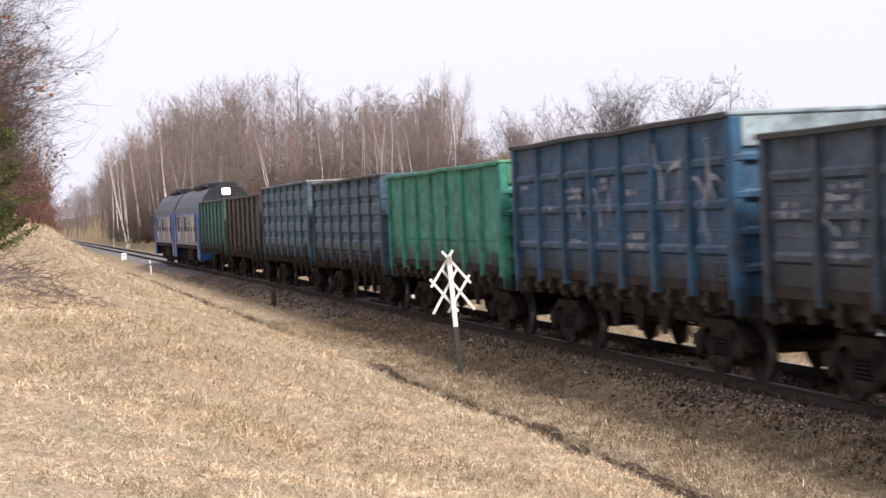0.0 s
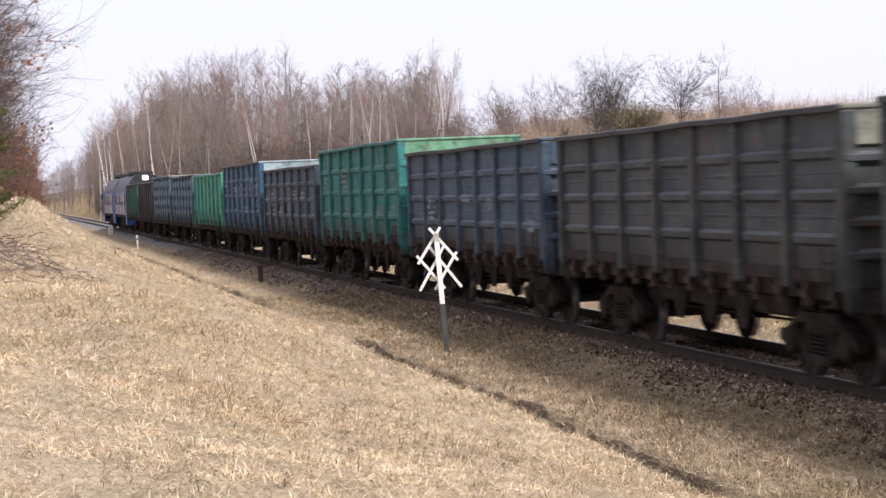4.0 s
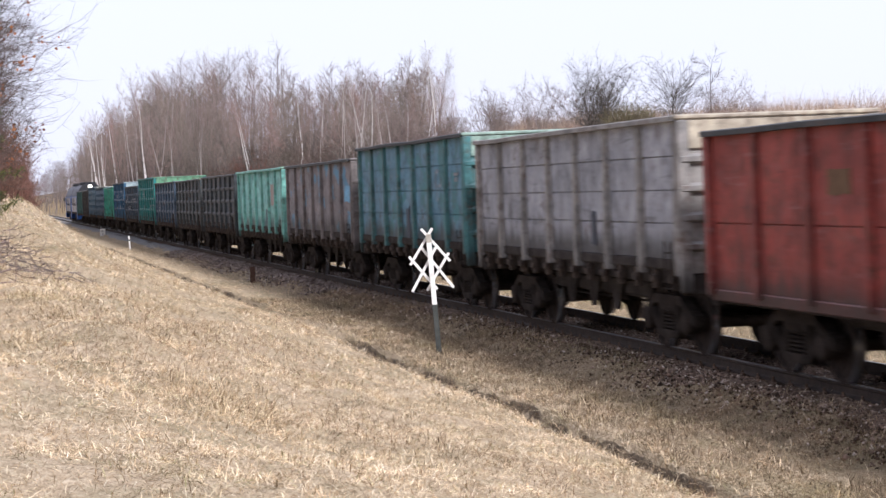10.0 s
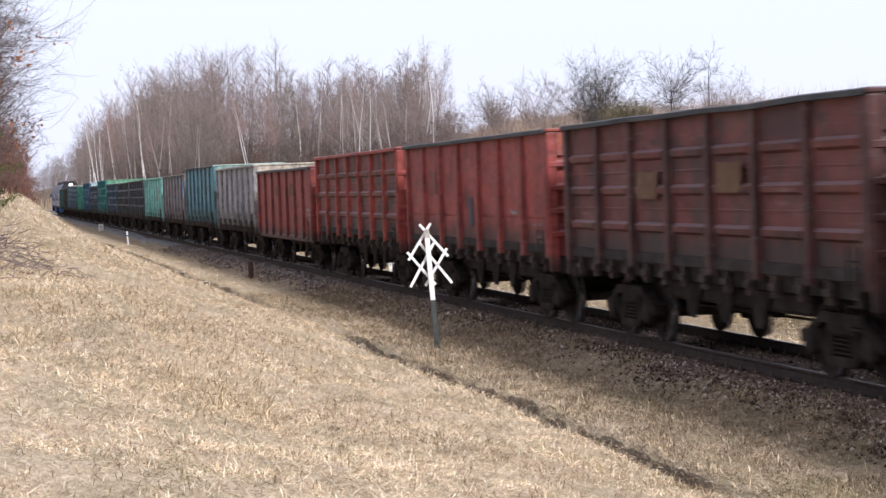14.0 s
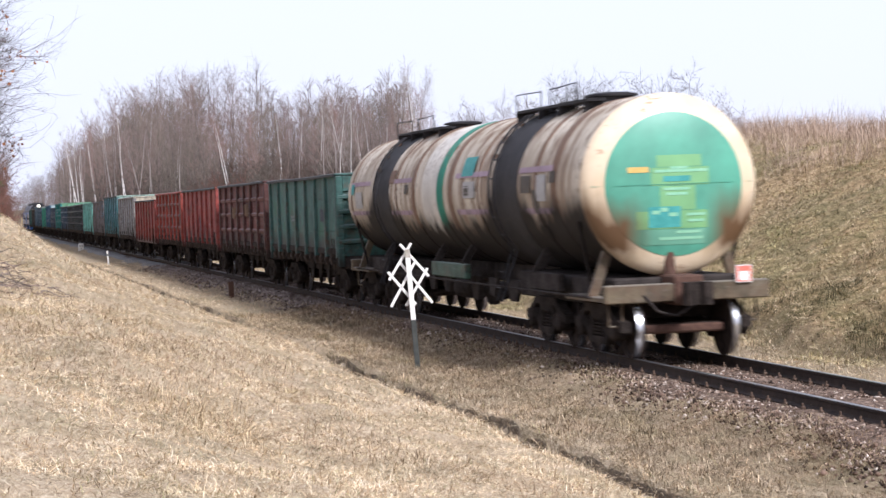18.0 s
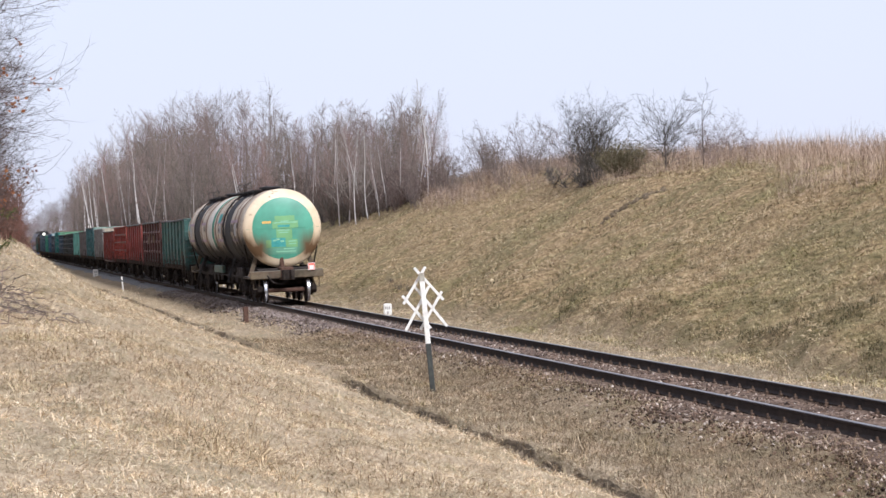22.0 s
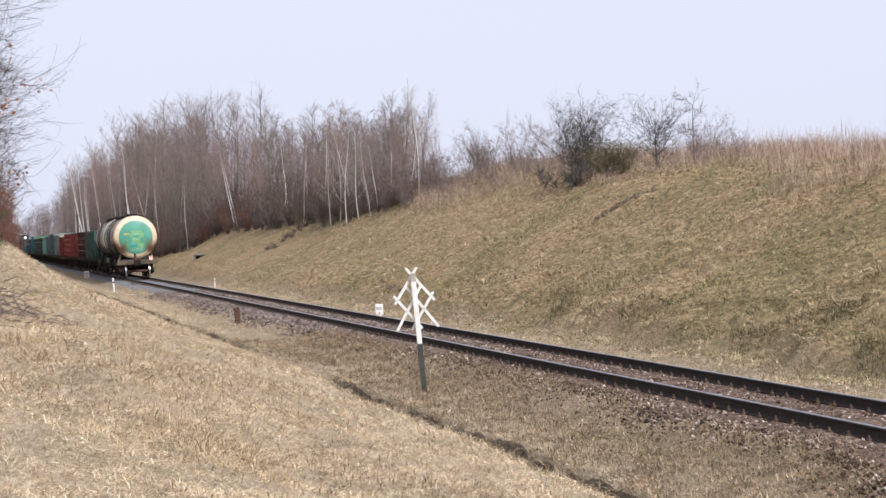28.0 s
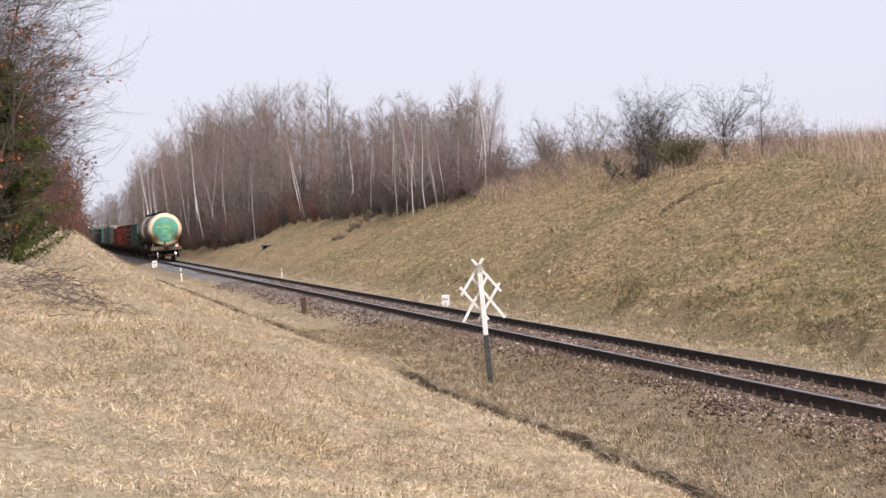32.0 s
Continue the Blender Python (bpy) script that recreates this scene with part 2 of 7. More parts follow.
# ---- mesh helpers ----
class Shape:
    """Collects boxes, tubes and rings into one mesh."""

    def __init__(self):
        self.v, self.f, self.m = [], [], []

    def add(self, verts, faces, slot=0):
        k = len(self.v)
        self.v += [tuple(p) for p in verts]
        self.f += [tuple(i + k for i in q) for q in faces]
        self.m += [slot] * len(faces)
        return self

    def box(self, x0, x1, y0, y1, z0, z1, slot=0, c=0.0):
        """A box; c: chamfer along its edges."""
        if c <= 0:
            vs = [(x, y, z) for x in (x0, x1) for y in (y0, y1) for z in (z0, z1)]
            return self.add(vs, [(0, 1, 3, 2), (4, 6, 7, 5), (0, 4, 5, 1), (2, 3, 7, 6), (0, 2, 6, 4), (1, 5, 7, 3)], slot)
        vs, idx = [], {}
        for i, x in enumerate((x0, x1)):
            for j, y in enumerate((y0, y1)):
                for k, z in enumerate((z0, z1)):
                    sx, sy, sz = c * (1 - 2 * i), c * (1 - 2 * j), c * (1 - 2 * k)
                    for a, p in enumerate(((x, y + sy, z + sz), (x + sx, y, z + sz), (x + sx, y + sy, z))):
                        idx[i, j, k, a] = len(vs)
                        vs.append(p)
        g, fs = idx, []
        for i in (0, 1):
            q = [g[i, 0, 0, 0], g[i, 0, 1, 0], g[i, 1, 1, 0], g[i, 1, 0, 0]]
            fs.append(q if i == 0 else q[::-1])
            q = [g[0, i, 0, 1], g[1, i, 0, 1], g[1, i, 1, 1], g[0, i, 1, 1]]
            fs.append(q if i == 0 else q[::-1])
            q = [g[0, 0, i, 2], g[0, 1, i, 2], g[1, 1, i, 2], g[1, 0, i, 2]]
            fs.append(q if i == 0 else q[::-1])
        for i in (0, 1):
            for j in (0, 1):
                fs += [[g[i, j, 0, 0], g[i, j, 1, 0], g[i, j, 1, 1], g[i, j, 0, 1]], [g[i, 0, j, 0], g[i, 1, j, 0], g[i, 1, j, 2], g[i, 0, j, 2]],
                       [g[0, i, j, 1], g[1, i, j, 1], g[1, i, j, 2], g[0, i, j, 2]]]
                fs += [[g[i, j, k, 0], g[i, j, k, 1], g[i, j, k, 2]] for k in (0, 1)]
        return self.add(vs, fs, slot)

    def tube(self, a, b, r, n=8, r2=None, slot=0, caps=True):
        a, b = Vector(a), Vector(b)
        d = (b - a).normalized()
        u = d.orthogonal().normalized()
        w = d.cross(u)
        r2 = r if r2 is None else r2
        vs = [p + (u * math.cos(t) + w * math.sin(t)) * q for p, q in ((a, r), (b, r2)) for t in (2 * math.pi * i / n for i in range(n))]
        fs = [(i, (i + 1) % n, n + (i + 1) % n, n + i) for i in range(n)]
        if caps:
            fs += [tuple(range(n))[::-1], tuple(range(n, 2 * n))]
        return self.add(vs, fs, slot)

    def rod(self, pts, r, n=6, slot=0):
        for a, b in zip(pts, pts[1:]):
            self.tube(a, b, r, n, slot=slot)
        return self

    def spin(self, profile, n=32, axis="y", at=(0, 0, 0), slot=0, slots=None):
        """Turns (along, radius) pairs about an axis."""
        vs, fs, ms, k = [], [], [], len(profile)
        for i in range(n):
            t = 2 * math.pi * i / n
            for s, r in profile:
                p = {"y": (r * math.cos(t), s, r * math.sin(t)), "x": (s, r * math.cos(t), r * math.sin(t)), "z": (r * math.cos(t), r * math.sin(t), s)}[axis]
                vs.append((p[0] + at[0], p[1] + at[1], p[2] + at[2]))
        for i in range(n):
            for j in range(k - 1):
                fs.append((i * k + j, i * k + j + 1, (i + 1) % n * k + j + 1, (i + 1) % n * k + j))
                ms.append(slots[j] if slots else slot)
        b = len(self.v)
        self.v += vs
        self.f += [tuple(q + b for q in f) for f in fs]
        self.m += ms
        return self

    def extrude(self, outline, axis, a, b, slot=0):
        """A flat outline pushed from a to b along an axis."""
        put = {"x": lambda p, s: (s, p[0], p[1]), "y": lambda p, s: (p[0], s, p[1]), "z": lambda p, s: (p[0], p[1], s)}[axis]
        n = len(outline)
        vs = [put(p, s) for s in (a, b) for p in outline]
        return self.add(vs, [tuple(range(n))[::-1], tuple(range(n, 2 * n))] + [(i, (i + 1) % n, n + (i + 1) % n, n + i) for i in range(n)], slot)

    def mesh(self, name, mats, smooth=False):
        me = bpy.data.meshes.new(name)
        me.from_pydata(self.v, [], self.f)
        for m in mats if isinstance(mats, (list, tuple)) else [mats]:
            me.materials.append(m)
        me.polygons.foreach_set("material_index", self.m)
        bm = bmesh.new()
        bm.from_mesh(me)
        bmesh.ops.recalc_face_normals(bm, faces=bm.faces)
        bm.to_mesh(me)
        bm.free()
        if smooth:
            me.polygons.foreach_set("use_smooth", [True] * len(me.polygons))
            me.set_sharp_from_angle(angle=radians(35))
        me.update()
        return me


def part(name, shape, mats, parent, label="", smooth=False, at=None):
    me = shape if isinstance(shape, bpy.types.Mesh) else shape.mesh(name, mats, smooth)
    ob = new(name, me)
    ob.parent = parent
    if at is not None:
        ob.matrix_basis = at
    if label:
        tagged(ob, label)
    return ob


def thing(name, label, category, group="", kind="", at=None, data=None):
    ob = new(name, data)
    if at is not None:
        ob.matrix_basis = at
    return tagged(ob, label, category, group, kind)


def raw_mesh(name, verts, faces, material, smooth=False):
    """A mesh from arrays of corners and of equal-sided faces."""
    verts, faces = np.asarray(verts, np.float32), np.asarray(faces, np.int32)
    me = bpy.data.meshes.new(name)
    me.vertices.add(len(verts))
    me.vertices.foreach_set("co", verts.ravel())
    me.loops.add(faces.size)
    me.loops.foreach_set("vertex_index", faces.ravel())
    me.polygons.add(len(faces))
    k = faces.shape[1]
    me.polygons.foreach_set("loop_start", np.arange(0, faces.size, k, dtype=np.int32))
    me.materials.append(material)
    if smooth:
        me.polygons.foreach_set("use_smooth", np.ones(len(faces), dtype=bool))
    me.update(calc_edges=True)
    me.validate()
    return me


# ---- the lie of the land ----
TRACK_X, GAUGE = 11.281, 0.795
LEFT_K = ([-50, 0, 25, 50, 80, 120, 200, 500], [0.17, 0.20, 0.25, 0.34, 0.50, 0.68, 0.95, 1.0])
LEFT_TOP = ([-50, 0, 25, 50, 80, 120, 200, 500], [0.9, 1.0, 1.45, 1.85, 2.55, 3.1, 4.0, 5.0])
CREST = ([-50, 30, 58, 75, 88, 110, 150, 220, 500], [3.2, 3.5, 4.25, 4.85, 5.2, 5.8, 5.8, 6.1, 7.0])


def lattice(ix, iy, seed):
    h = np.sin(ix * 127.1 + iy * 311.7 + seed * 74.7) * 43758.5453
    return h - np.floor(h)


def value_noise(x, y, seed=0):
    ix, iy = np.floor(x), np.floor(y)
    fx, fy = x - ix, y - iy
    fx, fy = fx * fx * (3 - 2 * fx), fy * fy * (3 - 2 * fy)
    a, b = lattice(ix, iy, seed), lattice(ix + 1, iy, seed)
    c, d = lattice(ix, iy + 1, seed), lattice(ix + 1, iy + 1, seed)
    return (a + (b - a) * fx) * (1 - fy) + (c + (d - c) * fx) * fy - 0.5


def soft_min(a, b, w):
    h = np.clip(0.5 + 0.5 * (b - a) / w, 0, 1)
    return b + (a - b) * h - w * h * (1 - h)


def ditch_x(y):
    return np.interp(y, [15, 28, 42, 60, 130], [6.74, 6.80, 7.00, 7.02, 7.05]) + 0.06 * np.sin(y * 0.31) + 0.17 * value_noise(y * 0.4, y * 0.0, 9)


def land(x, y):
    """Height of the ground at x, y (arrays)."""
    x, y = np.asarray(x, float), np.asarray(y, float)
    dx = ditch_x(y)
    off = np.maximum(0, dx - 0.3 - x)
    rise = -0.40 + 0.16 * np.minimum(off, 1.1) + np.interp(y, *LEFT_K) * 1.08 * np.maximum(0, off - 1.1)
    left = soft_min(rise, np.interp(y, *LEFT_TOP) + 0.06 * np.maximum(0, -x), 0.8)
    flat = -0.42 - 0.02 * (x - 7)
    bed = np.interp(x, [8.7, 9.55, 9.95, 12.6, 13.0, 13.9, 15.3], [-0.47, -0.245, -0.215, -0.215, -0.245, -0.42, -0.32])
    crest = np.interp(y, *CREST)
    right = soft_min(-0.30 + 0.48 * (x - 15.3), crest + 0.015 * (x - 25), 1.2)
    z = np.where(x < dx - 0.35, left, np.where(x < 8.7, flat, np.where(x < 15.3, bed, right)))
    depth = 0.30 + 0.10 * value_noise(y * 0.6, y * 0, 3)
    depth = depth * (1 - 0.85 * np.clip(1 - np.abs(y - 49.5) / 8.0, 0, 0.4) / 0.4)
    z = z - depth * np.exp(-((x - dx) / (0.215 + 0.05 * value_noise(y * 0.9, y * 0, 14))) ** 6)
    soil = np.clip(np.minimum(np.abs(x - 11.3) - 2.4, 1.2) / 1.2, 0.12, 1)
    soil = soil * np.clip(np.abs(x - dx) / 1.6, 0.22, 1)
    z = z + soil * (0.24 * value_noise(x * 0.45, y * 0.3, 1) + 0.13 * value_noise(x * 1.3, y * 1.0, 2) + 0.05 * value_noise(x * 3.7, y * 3.1, 4))
    # hummocks on the near bank
    hump = np.clip((dx - 1.4 - x) / 2.0, 0, 1) * np.clip((y - 14) / 10, 0, 1) * np.clip((75 - y) / 25, 0, 1)
    z = z + hump * (0.30 * value_noise(x * 0.6 + y * 0.12, y * 0.16, 71) + 0.20 * value_noise(x * 1.7, y * 0.5, 72))
    ridge = np.exp(-((x - 0.9 - 0.05 * (y - 25)) / 1.3) ** 2) * np.clip((y - 16) / 6, 0, 1) * np.clip((46 - y) / 12, 0, 1)
    z = z + ridge * (0.10 + 0.42 * value_noise(x * 0.9, y * 0.28, 97) + 0.22 * value_noise(x * 2.2, y * 1.1, 98))
    foot = np.clip((x - 15.2) / 0.5, 0, 1) * np.clip((18.6 - x) / 1.8, 0, 1)
    z = z + foot * (0.12 + 0.26 * value_noise(x * 1.1, y * 0.75, 91) + 0.16 * value_noise(x * 2.6, y * 1.9, 92))
    return z + np.where(x > 15.3, 0.22 * value_noise(x * 0.3, y * 0.22, 6) + 0.16 * value_noise(x * 1.5, y * 0.9, 7), 0)


def build_ground():
    xs = np.unique(np.concatenate([[-2500, -900, -400, -200, -120, -80, -55, -40, -30, -24], np.arange(-20, -5, 0.8), np.arange(-5, 6.4, 0.17), np.arange(6.4, 7.7, 0.07), np.arange(7.7, 9.3, 0.16), np.arange(9.3, 13.2, 0.3),
                                   np.arange(13.2, 31, 0.3), np.arange(31, 60, 2.5), [66, 80, 110, 160, 260, 500, 1000, 2500]]))
    ys = np.unique(np.concatenate([[-300, -150, -80, -50, -30, -20, -12], np.arange(-8, 10, 2), np.arange(10, 45, 0.2), np.arange(45, 100, 0.45), np.arange(100, 220, 1.2), np.arange(220, 480, 5),
                                   [500, 560, 650, 800, 1000, 1400, 2000, 3000]]))
    gx, gy = np.meshgrid(xs, ys)
    gz = land(gx, gy)
    n = len(xs)
    i = (np.arange(len(ys) - 1)[:, None] * n + np.arange(n - 1)[None]).ravel()
    me = raw_mesh("ground", np.stack([gx, gy, gz], -1).reshape(-1, 3), np.stack([i, i + 1, i + n + 1, i + n], 1), M_GROUND, True)
    return thing("ground", "dry straw-coloured grass bank and cutting beside the line", "ground", kind="structure", data=me)


ground = build_ground()


# ---- the line ----
def rail_outline(x):
    return [(x - 0.075, -0.180), (x + 0.075, -0.180), (x + 0.075, -0.168), (x + 0.022, -0.150), (x + 0.009, -0.135), (x + 0.009, -0.050), (x + 0.036, -0.036),
            (x + 0.036, -0.008), (x + 0.028, 0.0), (x - 0.028, 0.0), (x - 0.036, -0.008), (x - 0.036, -0.036), (x - 0.009, -0.050), (x - 0.009, -0.135), (x - 0.022, -0.150), (x - 0.075, -0.168)]


def build_track():
    bed = thing("railway_track", "single broad-gauge track on reddish ballast", "railway track", kind="structure")
    for x in (TRACK_X - GAUGE, TRACK_X + GAUGE):
        o = rail_outline(x)
        s = Shape()
        for y0, y1 in ((-40, 60), (60.012, 200), (200.012, 900)):
            s.extrude(o, "y", y0, y1)
        s.m = [1 if all(s.v[i][2] > -0.009 for i in f) else 0 for f in s.f]
        part("rail", s, [M_RAIL_SIDE, M_RAIL_TOP], bed, "rusty steel rail with a worn bright head")
    return bed


track = build_track()


def ballast_build(n, l, b):
    """Reddish stone near by, fresher grey stone further along the line."""
    f, g = tex(n, l, "ShaderNodeTexNoise", 3.0, 6), tex(n, l, "ShaderNodeTexVoronoi", 16.0)
    red = ramp(n, l, mix(n, l, 0.45, f, g), [(0.2, (0.030, 0.020, 0.014)), (0.5, (0.120, 0.079, 0.056)), (0.75, (0.32, 0.235, 0.180))])
    grey = ramp(n, l, mix(n, l, 0.45, f, g), [(0.2, (0.085, 0.082, 0.080)), (0.75, (0.29, 0.28, 0.275))])
    co, sep, rng = n.new("ShaderNodeTexCoord"), n.new("ShaderNodeSeparateXYZ"), n.new("ShaderNodeMapRange")
    l.new(co.outputs["Object"], sep.inputs["Vector"])
    l.new(sep.outputs["Y"], rng.inputs["Value"])
    rng.inputs["From Min"].default_value, rng.inputs["From Max"].default_value = 98, 112
    pink = ramp(n, l, mix(n, l, 0.45, f, g), [(0.2, (0.070, 0.050, 0.041)), (0.5, (0.18, 0.136, 0.115)), (0.75, (0.36, 0.29, 0.25))])
    fresh = n.new("ShaderNodeMapRange")
    l.new(sep.outputs["Y"], fresh.inputs["Value"])
    fresh.inputs["From Min"].default_value, fresh.inputs["From Max"].default_value = 40, 62
    l.new(mix(n, l, rng.outputs["Result"], mix(n, l, fresh.outputs["Result"], red, pink), grey), b.inputs["Base Color"])
    b.inputs["Roughness"].default_value = 0.95
    b.inputs["Specular IOR Level"].default_value = 0.15
    bump(n, l, b, g, 1.0, 0.05)


M_BED = mat("ballast", ballast_build)


def shoulder(y):
    """How far the stone reaches from the middle of the track."""
    return np.interp(y, [12, 20, 28, 36, 48, 70], [2.10, 1.95, 1.60, 1.38, 1.50, 1.90]) + 0.5 * value_noise(y * 0.45, y * 0, 24) + 0.25 * value_noise(y * 1.4, y * 0, 25)


def build_ballast():
    xs = np.concatenate([np.arange(9.0, 10.0, 0.13), np.arange(10.0, 12.6, 0.24), np.arange(12.6, 13.6, 0.14)])
    ys = np.concatenate([np.arange(-40, 10, 5), np.arange(10, 60, 0.25), np.arange(60, 130, 0.6), np.arange(130, 700, 6)])
    gx, gy = np.meshgrid(xs, ys)
    gx = gx + 0.12 * value_noise(gx * 3, gy * 1.1, 21) * (np.abs(gx - TRACK_X) > 1.6)
    edge = np.clip(1 - (np.abs(gx - TRACK_X) - shoulder(gy) + 0.28 + 0.35 * (gx > TRACK_X)) / 0.56, 0, 1)
    gz = land(gx, gy) - 0.035 + 0.07 * edge + 0.05 * value_noise(gx * 5, gy * 5, 22) * edge
    n = len(xs)
    i = (np.arange(len(ys) - 1)[:, None] * n + np.arange(n - 1)[None]).ravel()
    me = raw_mesh("ballast", np.stack([gx, gy, gz], -1).reshape(-1, 3), np.stack([i, i + 1, i + n + 1, i + n], 1), M_BED, True)
    return part("ballast_bed", me, None, track, "bed of reddish crushed stone")


build_ballast()


M_SOIL = plain("ditch_soil", (0.075, 0.056, 0.037), (0.225, 0.168, 0.110), 5.0, 0.95, relief=0.9, dist=0.04)


def build_ditch():
    """The trodden dark cut of the drain along the foot of the bank."""
    ys = np.concatenate([np.arange(8, 60, 0.15), np.arange(60, 150, 0.5)])
    us = np.array([-0.25, -0.22, -0.20, -0.16, -0.08, 0.0, 0.08, 0.16, 0.20, 0.22, 0.25])
    gy, gu = np.meshgrid(ys, us, indexing="ij")
    gx = ditch_x(gy) + gu * (1 + 0.3 * value_noise(gy * 1.7, gu * 3, 41))
    gz = land(gx, gy) + np.where(np.abs(gu) > 0.23, -0.03, 0.014) - 0.06 * np.clip(2 - np.abs(gy - 49.5) / 4.0, 0, 1) + 0.03 * value_noise(gx * 9, gy * 9, 43)
    n = len(us)
    i = (np.arange(len(ys) - 1)[:, None] * n + np.arange(n - 1)[None]).ravel()
    me = raw_mesh("ditch", np.stack([gx, gy, gz], -1).reshape(-1, 3), np.stack([i, i + 1, i + n + 1, i + n], 1), M_SOIL, True)
    thing("drain_ditch", "narrow dark earth ditch at the foot of the bank", "ditch", kind="structure", data=me)


build_ditch()


def stones(count, x0, x1, y0, y1, seed, big=1.0):
    """Loose stones as small six-sided lumps."""
    r = np.random.default_rng(seed)
    x, y = r.uniform(x0, x1, count), y0 + (y1 - y0) * r.random(count) ** 1.35
    keep = (np.abs(np.abs(x - TRACK_X) - GAUGE) > 0.10) & (r.random(count) < np.interp(np.abs(x - TRACK_X) - shoulder(y) + 0.4 * (x > TRACK_X), [-0.25, 0.15, 0.7], [1, 0.6, 0.05]))
    x, y = x[keep], y[keep]
    k = len(x)
    s = big * r.uniform(0.015, 0.034, k) * (1 + 0.5 * (r.random(k) < 0.1))
    z = land(x, y) + 0.02 * np.clip(1 - (np.abs(x - TRACK_X) - shoulder(y)) / 0.6, 0, 1) + s * 0.2
    o = np.array([(1, 0, 0), (-0.5, 0.87, 0), (-0.5, -0.87, 0), (0, 0, 1), (0, 0, -1)], float)
    v = o[None] * r.uniform(0.7, 1.35, (k, 5, 1)) + r.normal(0, 0.25, (k, 5, 3))
    a = r.uniform(0, 6.28, k)
    c, sn = np.cos(a)[:, None], np.sin(a)[:, None]
    v = np.stack([v[..., 0] * c - v[..., 1] * sn, v[..., 0] * sn + v[..., 1] * c, v[..., 2] * 0.75], -1) * s[:, None, None]
    v += np.stack([x, y, z], -1)[:, None]
    f = np.array([(0, 1, 3), (1, 2, 3), (2, 0, 3), (1, 0, 4), (2, 1, 4), (0, 2, 4)])
    return v.reshape(-1, 3), (f[None] + 5 * np.arange(k)[:, None, None]).reshape(-1, 3)


v, f = stones(50000, 8.8, 13.5, 14, 60, 5)
tagged(part("loose_stones", raw_mesh("stones", v, f, M_STONE), None, track, "reddish and pale crushed stones"), kind="stuff")
v, f = stones(26000, 8.8, 13.0, 60, 112, 6, 1.5)
M_PINKSTONE = islands("fresh_stone", [(0, (0.050, 0.037, 0.031)), (0.4, (0.150, 0.112, 0.094)), (0.8, (0.27, 0.215, 0.188)), (1, (0.42, 0.365, 0.33))], 0.9)
tagged(part("loose_stones", raw_mesh("stones", v, f, M_PINKSTONE), None, track, "pinkish-grey crushed stones"), kind="stuff")


def build_sleepers():
    s = Shape().box(-1.36, 1.36, -0.12, 0.12, -0.12, 0.06, 0, 0.015)
    me = s.mesh("sleeper", M_SLEEPER)
    clips = Shape()
    for i in range(290):
        y = 11.0 + i * 0.6
        part("sleeper", me, None, track, at=pose(TRACK_X, y + random.uniform(-0.02, 0.02), -0.262, 0, 0, random.uniform(-0.8, 0.8)))
    for i in range(230):
        y = 11.0 + i * 0.6
        for x in (TRACK_X - GAUGE, TRACK_X + GAUGE):
            clips.box(x - 0.17, x + 0.17, y - 0.08, y + 0.08, -0.200, -0.183)
            for k in (-1, 1):
                clips.box(x + k * 0.11 - 0.025, x + k * 0.11 + 0.025, y - 0.045, y + 0.045, -0.184, -0.138, 0, 0.012)
                clips.tube((x + k * 0.115, y, -0.140), (x + k * 0.115, y, -0.100), 0.017, 6)
    tagged(part("rail_fastenings", clips, M_FASTENER, track, "rusty bolts and clips along the rails"), kind="stuff")


build_sleepers()


# ---- signs and posts beside the line ----
def ground_at(x, y):
    return float(land(np.array([x]), np.array([y]))[0])


def lattice_sign():
    """A leaning wooden post with white crossed laths."""
    x, y = 7.95, 37.6
    sign = thing("warning_sign", "leaning wooden post sign with white crossed laths and a black foot", "railway sign", at=pose(x, y, -0.47, 0, -4.3, -11.7))
    u = 1 / (3 * 98.5)
    a = radians(6.0)

    def at(cx, cy):
        px, pz = (cx - 327) * u, (755 - cy) * u
        return px * math.cos(a) + pz * math.sin(a), -px * math.sin(a) + pz * math.cos(a)

    post = Shape().box(-0.046, 0.046, -0.045, 0.045, 0.93, 2.20, 0, 0.008)
    part("white_post", post, M_WHITE, sign, "weathered white-painted post")
    part("post_foot", Shape().box(-0.048, 0.048, -0.047, 0.047, -0.3, 0.928, 0, 0.008), M_BLACKPAINT, sign, "black-painted foot of the post")
    part("post_cap", Shape().box(-0.050, 0.050, -0.05, 0.05, 2.06, 2.215, 0, 0.006), plain("bare_wood", (0.30, 0.27, 0.22), (0.46, 0.42, 0.36), 14, 0.9), sign, "bare grey wood at the post's top")
    for i, (p, q) in enumerate((((165, 272), (280, 72)), ((378, 248), (220, 78)), ((158, 228), (312, 400)), ((370, 203), (258, 408)), ((178, 415), (300, 175)), ((400, 390), (225, 180)))):
        (x0, z0), (x1, z1) = at(*p), at(*q)
        d = math.hypot(x1 - x0, z1 - z0)
        s = Shape().box(0, d, -0.012, 0.012, -0.025, 0.025, 0, 0.004)
        yy = 0.062 + (0.026 if i % 2 else 0)
        part("lath", s, M_WHITE, sign, at=pose(x0, yy, z0, 0, -math.degrees(math.atan2(z1 - z0, x1 - x0)), 0))
    return sign


lattice_sign()


